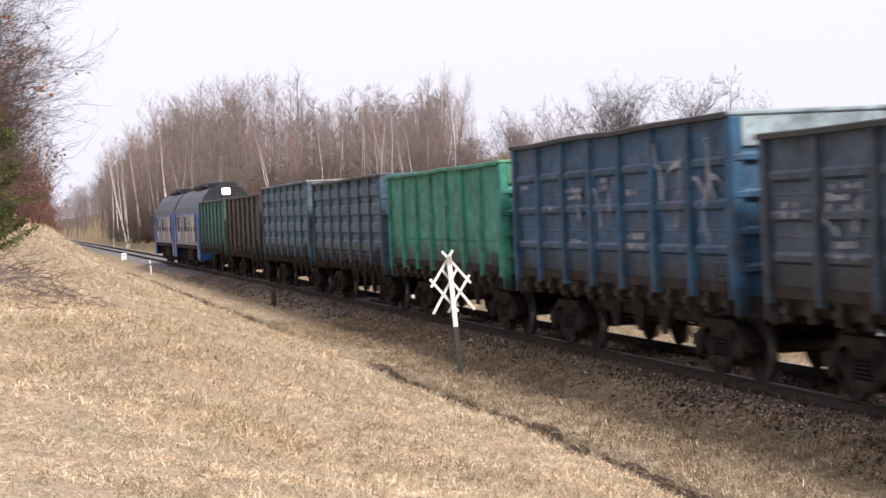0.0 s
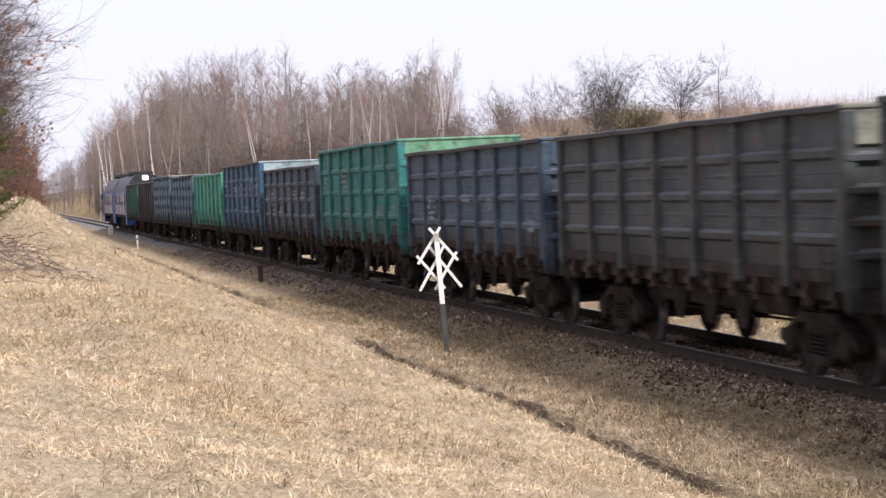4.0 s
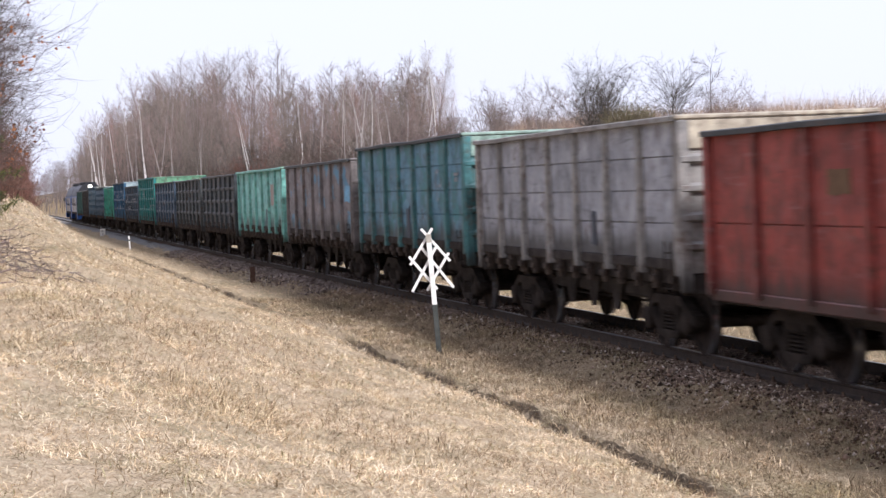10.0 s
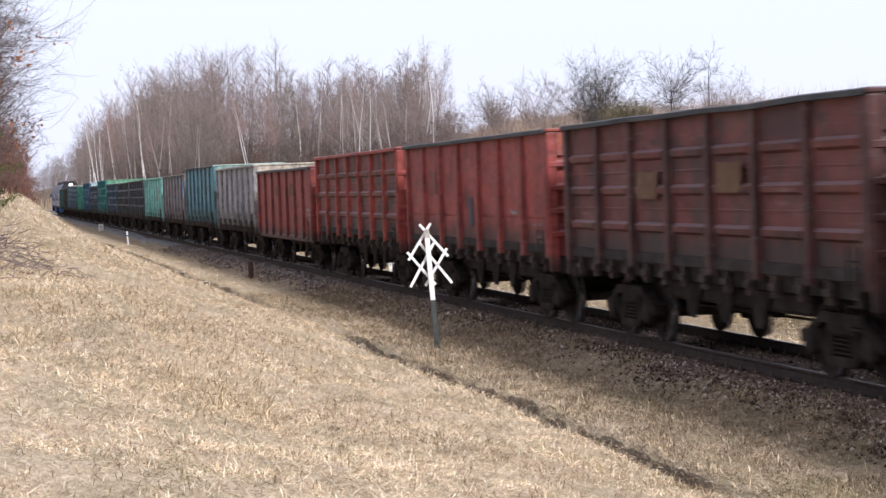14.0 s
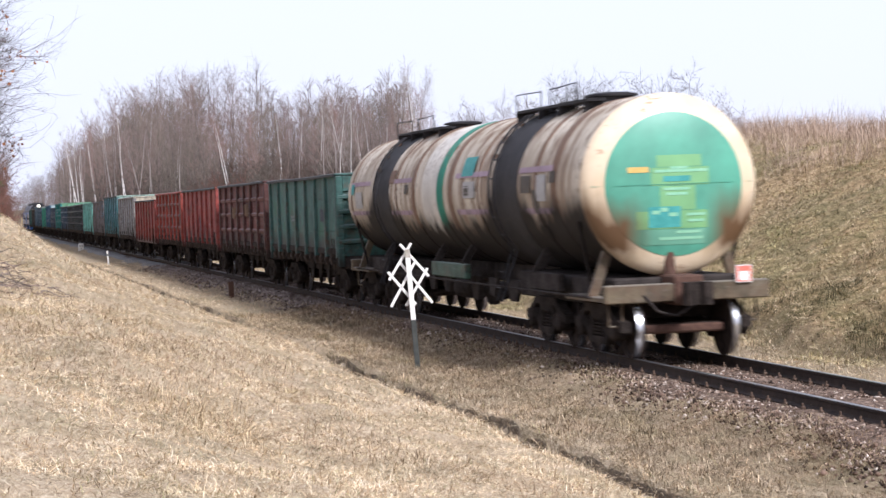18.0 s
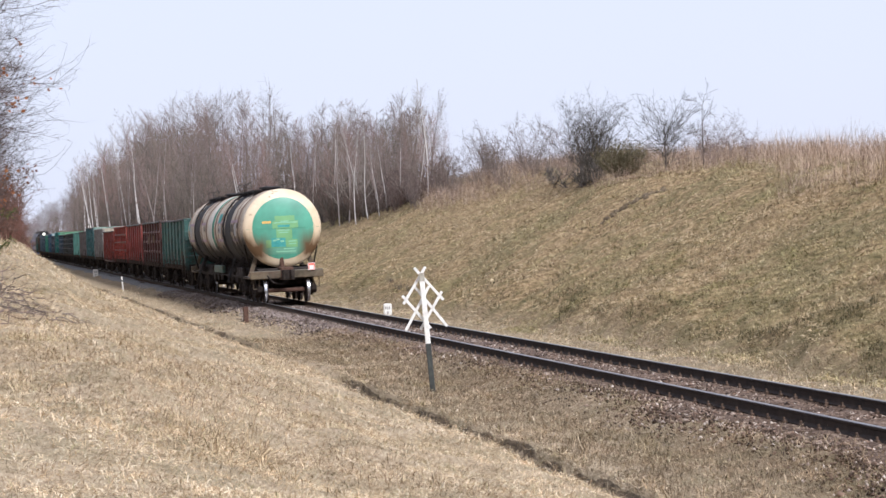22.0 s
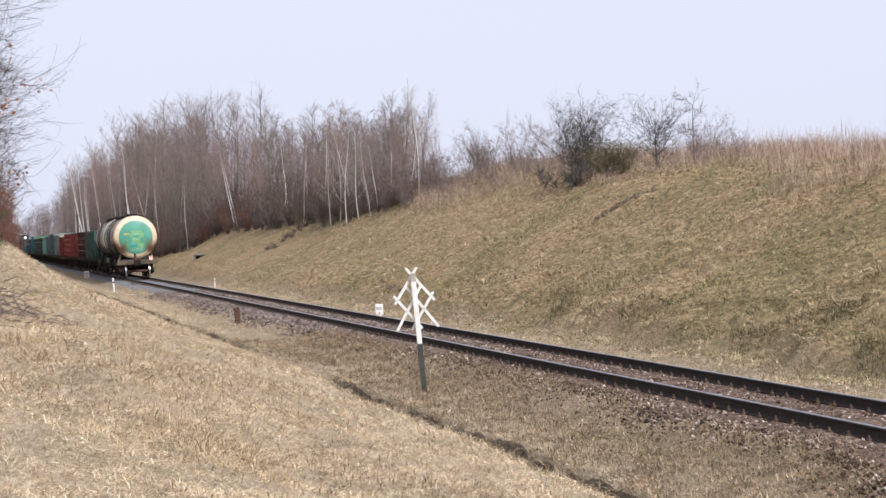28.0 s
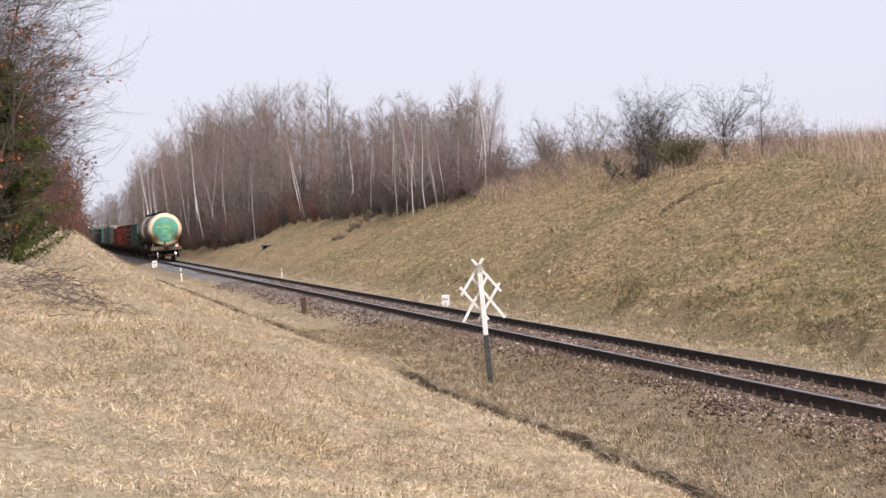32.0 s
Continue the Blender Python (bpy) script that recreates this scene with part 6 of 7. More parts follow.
class Limbs:
    """Collects tapered twig segments and turns them into one mesh."""

    def __init__(self):
        self.a, self.b, self.ra, self.rb, self.tip = [], [], [], [], []

    def path(self, pts, r0, r1):
        n = len(pts) - 1
        for i in range(n):
            self.a.append(pts[i]), self.b.append(pts[i + 1])
            self.ra.append(r0 + (r1 - r0) * i / n), self.rb.append(r0 + (r1 - r0) * (i + 1) / n)

    def twig(self, p, way_, length, r):
        """A single fine pointed twig."""
        self.tip.append(len(self.a))
        self.a.append(p), self.b.append(p + unit(way_) * length)
        self.ra.append(r), self.rb.append(r * 0.5)

    def pipe(self, name, material, sides=6):
        """One connected tube along a single path."""
        pts = np.array([self.a[0]] + self.b)
        rr = np.array([self.ra[0]] + self.rb)
        d = np.gradient(pts, axis=0)
        d /= np.linalg.norm(d, axis=1, keepdims=True) + 1e-9
        u = np.cross(d, np.array([[0.3, 1.0, 0.1]]))
        u /= np.linalg.norm(u, axis=1, keepdims=True) + 1e-9
        w = np.cross(d, u)
        t = np.arange(sides) * 2 * math.pi / sides
        v = pts[:, None] + (u[:, None] * np.cos(t)[None, :, None] + w[:, None] * np.sin(t)[None, :, None]) * rr[:, None, None]
        k = len(pts)
        f = [(i * sides + j, i * sides + (j + 1) % sides, (i + 1) * sides + (j + 1) % sides, (i + 1) * sides + j) for i in range(k - 1) for j in range(sides)]
        return raw_mesh(name, v.reshape(-1, 3), f, material, True)

    def mesh(self, name, material, sides=3):
        a, b = np.array(self.a), np.array(self.b)
        ra, rb = np.array(self.ra)[:, None, None], np.array(self.rb)[:, None, None]
        d = b - a
        d /= np.linalg.norm(d, axis=1, keepdims=True) + 1e-9
        ref = np.where(np.abs(d[:, 2:3]) < 0.9, np.array([[0, 0, 1.0]]), np.array([[1.0, 0, 0]]))
        u = np.cross(d, ref)
        u /= np.linalg.norm(u, axis=1, keepdims=True)
        w = np.cross(d, u)
        t = np.arange(sides) * 2 * math.pi / sides
        c = u[:, None] * np.cos(t)[None, :, None] + w[:, None] * np.sin(t)[None, :, None]
        if self.tip:
            # each fine twig is a long thin cone
            t_ = np.array(self.tip)
            v1 = np.concatenate([a[t_][:, None] + c[t_] * ra[t_], b[t_][:, None]], 1)
            f1 = np.array([(i, (i + 1) % sides, sides) for i in range(sides)])
            keep = np.setdiff1d(np.arange(len(a)), t_)
            a, b, ra, rb, c = a[keep], b[keep], ra[keep], rb[keep], c[keep]
        v = np.concatenate([a[:, None] + c * ra, b[:, None] + c * rb], 1)
        k = len(a)
        q = np.array([(i, (i + 1) % sides, sides + (i + 1) % sides, sides + i) for i in range(sides)])
        q = np.concatenate([q[:, :3], q[:, [0, 2, 3]]])
        v, f = v.reshape(-1, 3), (q[None] + 2 * sides * np.arange(k)[:, None, None]).reshape(-1, 3)
        if self.tip:
            f1 = (f1[None] + len(v) + (sides + 1) * np.arange(len(v1))[:, None, None]).reshape(-1, 3)
            v, f = np.concatenate([v, v1.reshape(-1, 3)]), np.concatenate([f, f1])
        return raw_mesh(name, v, f, material, sides > 4)


def unit(v):
    return v / (np.linalg.norm(v) + 1e-9)


def wander(r, start, way_, length, steps, bend, lift=0.0):
    """A crooked path from start along way_."""
    pts, d = [np.array(start, float)], unit(np.array(way_, float))
    for i in range(steps):
        d = unit(d + r.normal(0, bend, 3) + np.array([0, 0, lift]))
        pts.append(pts[-1] + d * length / steps)
    return pts


def birch(seed, h, limbs=30, lowest=0.28, twigs=7, thick=1.0, bark=None, twig=None, fine=0.0062, spread=1.0):
    """Trunk mesh and crown mesh of a bare birch of height h, its foot at the origin."""
    r = np.random.default_rng(seed)
    trunk, crown = Limbs(), Limbs()
    pts = wander(r, (0, 0, -0.3), (r.normal(0, 0.05), r.normal(0, 0.05), 1), h + 0.3, 9, 0.035)
    trunk.path(pts, (0.0045 * h + 0.020) * thick, 0.005)
    for i in range(limbs):
        f = lowest + (0.98 - lowest) * (i + r.random()) / limbs
        k = min(8, int(f * 9))
        p = pts[k] + (pts[k + 1] - pts[k]) * (f * 9 - k)
        a = r.uniform(0, 6.28)
        up = r.uniform(0.75, 1.5)
        ln = h * (0.30 * (1 - f) + 0.07) * r.uniform(0.7, 1.25) * spread
        br = wander(r, p, (math.cos(a), math.sin(a), up), ln, 4, 0.13, 0.06)
        crown.path(br, 0.006 + 0.0010 * h * (1 - f), 0.0030)
        for j in range(twigs):
            q = br[1 + int(r.integers(0, 4))]
            crown.twig(q, unit(br[-1] - br[0]) + r.normal(0, 0.50, 3) + np.array([0, 0, 0.15]), ln * r.uniform(0.22, 0.48), fine)
    return trunk.pipe("trunk", bark or M_BIRCH, 6), crown.mesh("crown", twig or M_TWIG)


def shrub(seed, h, w, stems, material, limbs=6, twigs=5, fat=1.0, base=0.12):
    """Stems and twigs of a bare bush, as two meshes."""
    r = np.random.default_rng(seed)
    g, fine = Limbs(), Limbs()
    for i in range(stems):
        a = r.uniform(0, 6.28)
        out = r.uniform(0.1, 1.0) * w / h
        st = wander(r, (r.normal(0, base), r.normal(0, base), -0.15), (math.cos(a) * out, math.sin(a) * out, 1), h * r.uniform(0.65, 1.05), 5, 0.13)
        g.path(st, 0.022 * fat, 0.008 * fat)
        for j in range(limbs):
            p = st[1 + int(r.integers(0, 5))]
            b = r.uniform(0, 6.28)
            br = wander(r, p, (math.cos(b), math.sin(b), r.uniform(0.2, 1.6)), h * r.uniform(0.15, 0.34), 2, 0.2, 0.05)
            fine.path(br, 0.010 * fat, 0.006 * fat)
            for k in range(twigs):
                q = br[1 + int(r.integers(0, 2))]
                fine.twig(q, unit(br[-1] - br[0]) + r.normal(0, 0.6, 3), h * r.uniform(0.06, 0.18), 0.0070 * fat)
    return g.mesh("stem", material), fine.mesh("twig_crown", material)


def plant_tree(name, label, meshes, x, y, s, turn, group, category="tree", lean=0.0):
    t = thing(name, label, category, group, at=Matrix.Translation((x, y, ground_at(x, y) - 0.1)) @ Matrix.Rotation(-lean, 4, "Y") @ Matrix.Rotation(turn, 4, "Z") @ Matrix.Scale(s, 4))
    part("trunk", meshes[0], None, t)
    part("crown", meshes[1], None, t, "bare reddish-brown twigs")
    return t


BIRCHES = [birch(40 + i, 10.0, 50 + 2 * i, 0.18 + 0.07 * (i % 4), 13, 1.0, M_GREYBARK, None, 0.0072) for i in range(7)]
PALE = [birch(50 + i, 10.0, 36, 0.40 + 0.05 * i, 12, 1.25, None, None, 0.0060, 0.8) for i in range(4)]
LIGHT = [birch(60 + i, 7.0, 34, 0.22, 9, 0.9, None, M_PALETWIG, 0.0045, 0.9) for i in range(3)]
# alder and willow that fill the wood from the ground up
FILL = [birch(70 + i, 10.0, 64, 0.05, 15, 0.8, M_GREYBARK, M_BRUSH, 0.0105, 1.15) for i in range(4)]
EDGE = ([108, 124, 190, 195, 200, 220, 242, 300, 460], [28.0, 23.6, 22.9, 20.4, 18.9, 17.8, 17.3, 16.5, 16.0])
TALL = ([118, 122, 125, 134, 142, 152, 168, 180, 199, 213, 232, 286, 334, 416, 460], [3.2, 4.2, 6.2, 6.0, 6.4, 7.4, 7.2, 8.6, 9.0, 12.2, 15.0, 17.0, 16.4, 13.4, 13.0])


def birch_wood():
    r = np.random.default_rng(7)
    # front rows, tree by tree
    for row, (off, count) in enumerate(((0.6, 44), (2.6, 46), (5.2, 44), (8.5, 38))):
        for i in range(count):
            u = (i + r.uniform(0.1, 0.9)) / count
            y = 123 + 290 * u ** 1.5
            x = float(np.interp(y, *EDGE)) + off * float(np.clip((y - 100) / 60, 0.4, 1)) + r.uniform(-0.9, 1.2)
            h = float(np.interp(y, *TALL)) * r.uniform(0.72, 1.03) * (1.0 if row else 0.92)
            if r.random() < 0.25:
                h *= 0.7
            white = row < 2 and r.random() < (0.26, 0.26)[row]
            m = PALE[int(r.integers(0, 4))] if white else BIRCHES[int(r.integers(0, 7))]
            plant_tree("birch", "slender leafless birch with a white trunk on the cutting side" if white else "leafless birch with a dull grey-brown trunk in the wood", m, x, y, h / 10.0, r.uniform(0, 6.28), "birches of the wood", lean=float(r.normal(0.04, 0.06)))
    # white birches that stand free at the front
    for i in range(24):
        u = (i + r.uniform(0.0, 1.0)) / 24
        y = 126 + 210 * u ** 1.3
        x = float(np.interp(y, *EDGE)) + r.uniform(-0.5, 0.9)
        plant_tree("birch", "slender leafless birch with a white trunk on the cutting side", PALE[i % 4], x, y, float(np.interp(y, *TALL)) * r.uniform(0.62, 1.0) / 10.0, r.uniform(0, 6.28), "birches of the wood", lean=float(r.normal(0.04, 0.07)))
    for i in range(165):
        u = (i + r.random()) / 165
        y = 138 + 258 * u ** 1.25
        x = float(np.interp(y, *EDGE)) + (1.6 + 9.0 * r.random()) * float(np.clip((y - 100) / 70, 0.35, 1))
        h = float(np.interp(y, *TALL)) * r.uniform(0.42, 0.82)
        plant_tree("alder", "bushy leafless grey-brown alder filling the wood", FILL[int(r.integers(0, 4))], x, y, h / 10.0, r.uniform(0, 6.28), "alders of the wood", lean=float(r.normal(0.05, 0.06)))


birch_wood()
# slim birches by themselves at the wood's near edge
for x, y, h, l in ((22.5, 134.0, 6.3, 0.05), (22.9, 133.0, 7.0, -0.03), (22.6, 128.5, 6.0, 0.03), (23.0, 126.5, 5.8, 0.06), (23.4, 125.0, 4.4, 0.1), (25.4, 120.5, 6.9, 0.0), (25.0, 121.0, 5.0, 0.03), (24.4, 123.0, 4.0, 0.05)):
    plant_tree("birch", "slim white birch at the near edge of the wood", LIGHT[int(h * 10) % 3], x, y, h / 7.0, h * 3, "birches of the wood", lean=l)

UNDER = [shrub(80 + i, 3.2, 2.2, 13, M_SHRUB, 7, 5, 1.5) for i in range(4)]
REDS = [shrub(90 + i, 3.0, 1.5, 14, M_REDTWIG, 7, 6, 1.3) for i in range(3)]


def plant_bush(name, label, me, x, y, s, turn, group, category="bush", tall=1.0):
    b = thing(name, label, category, group, at=Matrix.Translation((x, y, ground_at(x, y))) @ Euler((0, 0, turn)).to_matrix().to_4x4() @ Matrix.Diagonal((s, s, s * tall, 1)))
    part("stem", me[0], None, b)
    part("twig_crown", me[1], None, b)
    return b


def undergrowth():
    r = np.random.default_rng(11)
    for i in range(140):
        u = (i + r.random()) / 140
        y = 116 + 230 * u ** 1.3
        x = float(np.interp(y, *EDGE)) + r.uniform(-0.7, 1.6) + (r.uniform(0, 5) if i % 2 else 0)
        plant_bush("bare_shrub", "leafless brown shrub under the birches", UNDER[int(r.integers(0, 4))], x, y, r.uniform(0.55, 1.3) * float(np.interp(y, [116, 130, 180], [0.5, 0.72, 1.05])), r.uniform(0, 6.28), "undergrowth of the wood")
    for i in range(70):
        y = 128 + 150 * ((i + r.random()) / 70) ** 1.2
        x = float(np.interp(y, *EDGE)) - r.uniform(-0.3, 0.9)
        plant_bush("bare_shrub", "low leafless brown shrub at the edge of the wood", UNDER[int(r.integers(0, 4))], x, y, r.uniform(0.28, 0.62), r.uniform(0, 6.28), "undergrowth of the wood")
    for i, y in enumerate((176, 181, 186, 188, 190, 193, 196, 199, 204, 209, 214, 220, 226, 233, 240, 248, 256)):
        x = float(np.interp(y, *EDGE)) - 0.4 + 0.5 * math.sin(i * 2.3)
        plant_bush("bare_shrub", "leafless reddish shrub at the foot of the wood", REDS[y % 3], x, y, 0.8 + 0.3 * math.sin(i * 1.7), y, "undergrowth of the wood")


undergrowth()


def thicket():
    """Dense brown brush filling the floor of the wood, too tangled to tell apart."""
    r = np.random.default_rng(29)
    g = Limbs()
    for i in range(760):
        y = 121 + 190 * r.random() ** 1.25
        x = float(np.interp(y, *EDGE)) + 0.3 + 8.0 * r.random() ** 1.5 * float(np.clip((y - 100) / 70, 0.35, 1))
        z, h = ground_at(x, y) - 0.1, r.uniform(1.2, 3.4) * float(np.interp(y, [121, 135, 200], [0.5, 0.85, 1.15]))
        for j in range(7):
            a, out = r.uniform(0, 6.28), r.uniform(0.05, 0.55)
            st = wander(r, (x + r.normal(0, 0.3), y + r.normal(0, 0.3), z), (math.cos(a) * out, math.sin(a) * out, 1), h * r.uniform(0.6, 1.0), 2, 0.15)
            g.path(st, 0.022, 0.010)
            for k in range(8):
                q = st[0] + (st[1] - st[0]) * r.uniform(0.3, 1) if k % 2 else st[1] + (st[2] - st[1]) * r.random()
                g.twig(q, np.array([r.normal(0, 0.7), r.normal(0, 0.7), r.uniform(0.1, 1.2)]), h * r.uniform(0.15, 0.35), 0.014)
    thing("thicket", "tangled leafless brown brush on the floor of the wood", "brush", kind="stuff", data=g.mesh("thicket", M_THICKET))


thicket()


def far_wood():
    """Woods beyond, on both sides, joined: too many and too far to tell apart."""
    r = np.random.default_rng(23)
    g = Limbs()
    spots = [(float(np.interp(y, *EDGE)) + r.uniform(2, float(np.interp(y, [128, 200], [3.5, 14]))), y) for y in r.uniform(130, 460, 230)] + [(r.uniform(14, 30), y) for y in r.uniform(420, 620, 60)] + [(r.uniform(-14, 3), y) for y in r.uniform(150, 560, 120)] + [(r.uniform(-90, 60), y) for y in r.uniform(600, 760, 80)] + [(r.uniform(-8, 36), y) for y in r.uniform(500, 640, 110)] + [(r.uniform(0, 6), y) for y in r.uniform(260, 480, 50)]
    for x, y in spots:
        z, h = ground_at(x, y), (0.86 * float(np.interp(y, *TALL)) if x > 8 else 8) * r.uniform(0.7, 1.1)
        if x < 8 and y < 260:
            h *= 0.6
        tr = wander(r, (x, y, z), (0, 0, 1), h, 4, 0.04)
        g.path(tr, 0.075, 0.008)
        for i in range(26):
            f = r.uniform(0.12, 0.97)
            k = min(3, int(f * 4))
            p = tr[k] + (tr[k + 1] - tr[k]) * (f * 4 - k)
            a = r.uniform(0, 6.28)
            br = wander(r, p, (math.cos(a), math.sin(a), 1.1), h * (0.28 * (1 - f) + 0.08), 2, 0.15)
            g.path(br, 0.017, 0.007)
            for j in range(5):
                g.twig(br[1 + j % 2], unit(br[-1] - br[0]) + r.normal(0, 0.5, 3), h * 0.1, 0.012)
    thing("far_wood", "leafless brown woods far along the line", "woods", kind="stuff", data=g.mesh("far_wood", M_GREYTWIG))


far_wood()

# bushes along the crest of the cutting
THORN = shrub(120, 3.2, 2.2, 56, M_DARKTWIG, 11, 7, 0.60, 0.35)
CREST_TREE = [shrub(130 + i, 3.0, 1.5, 9, M_GREYTWIG, 8, 6, 0.75) for i in range(3)]


def crest_plants():
    plant_bush("thorn_bush", "big dark leafless thorn bush on the crest of the bank", THORN, 25.75, 87.4, 1.0, 0.4, "bushes on the crest")
    plant_bush("thorn_bush", "dense low olive-brown bush beside the thorn bush", shrub(121, 1.4, 2.0, 60, M_OLIVETWIG, 9, 6, 1.1), 25.9, 83.6, 1.1, 1.0, "bushes on the crest")
    plant_bush("thorn_bush", "low dark tangle at the foot of the thorn bush", shrub(122, 1.1, 2.0, 46, M_DARKTWIG, 9, 7, 1.0, 0.5), 25.35, 86.8, 1.15, 2.0, "bushes on the crest")
    small_tree(26.4, 79.6, 3.8, 5, 44)
    small_tree(27.0, 77.0, 2.8, 6, 9)
    for x, y, s, t in ((27.0, 104.0, 0.95, 0), (27.2, 112.0, 0.7, 1), (26.4, 97.0, 0.8, 2), (26.6, 95.0, 0.75, 0), (26.4, 93.0, 0.7, 1), (26.9, 76.3, 0.55, 1), (27.6, 75.6, 0.6, 2), (28.0, 108.0, 0.6, 1), (28.5, 118.0, 0.9, 2), (26.3, 74.0, 0.45, 0), (27.0, 72.0, 0.5, 1), (27.5, 77.0, 0.5, 2), (28.0, 83.0, 0.5, 0), (26.2, 99.0, 0.6, 1), (26.8, 101.0, 0.75, 0), (27.4, 106.0, 0.8, 2), (26.9, 109.5, 0.75, 1), (26.4, 113.5, 0.8, 0), (26.0, 117.5, 0.9, 1), (25.4, 119.5, 0.7, 2), (25.9, 105.0, 0.5, 0), (25.3, 92.5, 0.45, 1), (25.2, 101.0, 0.5, 1), (24.6, 110.0, 0.6, 2), (25.0, 116.0, 0.7, 0), (23.6, 121.0, 0.7, 1), (24.2, 118.5, 0.9, 2), (24.8, 114.0, 0.85, 0), (25.2, 112.5, 0.9, 1), (23.9, 116.5, 0.6, 2), (24.0, 123.0, 1.0, 0), (25.8, 109.0, 0.95, 2), (26.2, 107.0, 0.8, 0)):
        plant_bush("bare_shrub", "small leafless shrub in the tall grass on the crest", CREST_TREE[t], x, y, s, x * y, "bushes on the crest")


def small_tree(x, y, h, seed, limbs):
    r = np.random.default_rng(seed)
    trunk, crown = Limbs(), Limbs()
    slim = limbs < 12
    pts = wander(r, (0, 0, -0.1), (0, 0, 1), h * (0.9 if slim else 0.45), 4, 0.06)
    trunk.path(pts, 0.035, 0.008 if slim else 0.022)
    for i in range(limbs):
        a = r.uniform(0, 6.28)
        br = wander(r, pts[1 + i % 4], (math.cos(a), math.sin(a), r.uniform(0.5, 1.6)), h * r.uniform(0.3, 0.55) * (0.5 if slim else 1), 4, 0.2, 0.03)
        crown.path(br, 0.011, 0.004)
        for j in range(8):
            q = br[1 + int(r.integers(0, 4))]
            tw = wander(r, q, unit(br[-1] - br[0]) + r.normal(0, 0.6, 3), h * r.uniform(0.1, 0.22), 2, 0.2)
            crown.path(tw, 0.0055, 0.0033)
            for k in range(3):
                crown.twig(tw[1], unit(tw[-1] - tw[0]) + r.normal(0, 0.7, 3), h * 0.07, 0.0042)
    plant_tree("small_tree", "small spreading leafless tree on the crest", (trunk.pipe("trunk", M_DARKTWIG, 6), crown.mesh("crown", M_DARKTWIG)), x, y, 1.0, 0, "bushes on the crest", lean=0.02)


crest_plants()


# the overgrown bank on the camera's side
def bank_tree(x, y, h, seed, leaves=0, reach=0.5):
    r = np.random.default_rng(seed)
    stems, crown = [], Limbs()
    tips = []
    for s in range(3):
        trunk = Limbs()
        stems.append(trunk)
        pts = wander(r, (r.normal(0, 0.15), r.normal(0, 0.15), -0.2), (r.normal(0.06, 0.12), r.normal(0, 0.12), 1), h * r.uniform(0.8, 1), 8, 0.06)
        trunk.path(pts, 0.052, 0.012)
        for i in range(58):
            f = r.uniform(0.10, 0.99)
            k = min(7, int(f * 8))
            p = pts[k] + (pts[k + 1] - pts[k]) * (f * 8 - k)
            a = r.normal(0.0, 1.1) if i % 3 else r.uniform(0, 6.28)
            ln = h * reach * r.uniform(0.35, 1.0) * (1.25 if i % 19 == 0 else 1.0) * (1.1 - 0.45 * f)
            br = wander(r, p, (math.cos(a), math.sin(a), r.uniform(-0.1, 0.6)), ln, 7, 0.15, 0.03)
            crown.path(br, 0.010 * (1.15 - 0.5 * f), 0.0035)
            for j in range(15):
                q = br[1 + int(r.integers(0, 7))]
                tw = wander(r, q, unit(br[-1] - br[0]) + r.normal(0, 0.55, 3) + np.array([0, 0, 0.08]), ln * r.uniform(0.14, 0.36), 3, 0.2, 0.04)
                crown.path(tw, 0.0042, 0.0024)
                tips.append(tw[1])
                for k in range(4):
                    crown.twig(tw[1 + k % 3], unit(tw[-1] - tw[0]) + r.normal(0, 0.6, 3), ln * 0.10, 0.0029)
    t = plant_tree("bank_tree", "leafless many-stemmed tree on the overgrown bank" + (" with some dead orange leaves" if leaves else ""), (stems[0].pipe("trunk", M_DARKTWIG, 6), crown.mesh("crown", M_BROWNTWIG)), x, y, 1.0, 0, "trees on the near bank")
    for stem in stems[1:]:
        part("trunk", stem.pipe("trunk", M_DARKTWIG, 6), None, t)
    if leaves:
        low = [q for q in tips if q[0] > 0.4 and h * 0.12 < q[2] < h * 0.60]
        c = np.array([low[int(i)] for i in r.integers(0, len(low), leaves)])
        c = np.repeat(c, 9, 0) + r.normal(0, 0.09, (len(c) * 9, 3))
        v, f = cards(r, c, 0.11, 0.040)
        part("dead_leaves", raw_mesh("leaves", v, f, M_LEAF), None, t, "clusters of dead orange oak leaves")
    return t


def cards(r, c, length, width):
    """Small pointed leaves round the places c, each two bent halves."""
    k = len(c)
    a, e = r.uniform(0, 6.28, k), r.uniform(-1.0, 0.7, k)
    d = np.stack([np.cos(a) * np.cos(e), np.sin(a) * np.cos(e), np.sin(e)], -1)
    s = np.cross(d, r.normal(0, 1, (k, 3)))
    s /= np.linalg.norm(s, axis=1, keepdims=True) + 1e-9
    up = np.cross(d, s)
    ln, wd = (length * r.uniform(0.6, 1.2, k))[:, None], (width * r.uniform(0.7, 1.2, k))[:, None]
    v = np.stack([c, c + d * ln * 0.5 + s * wd, c + d * ln + up * ln * 0.15, c + d * ln * 0.5 - s * wd], 1)
    f = np.array([(0, 1, 2), (0, 2, 3)])
    return v.reshape(-1, 3), (f[None] + 4 * np.arange(k)[:, None, None]).reshape(-1, 3)


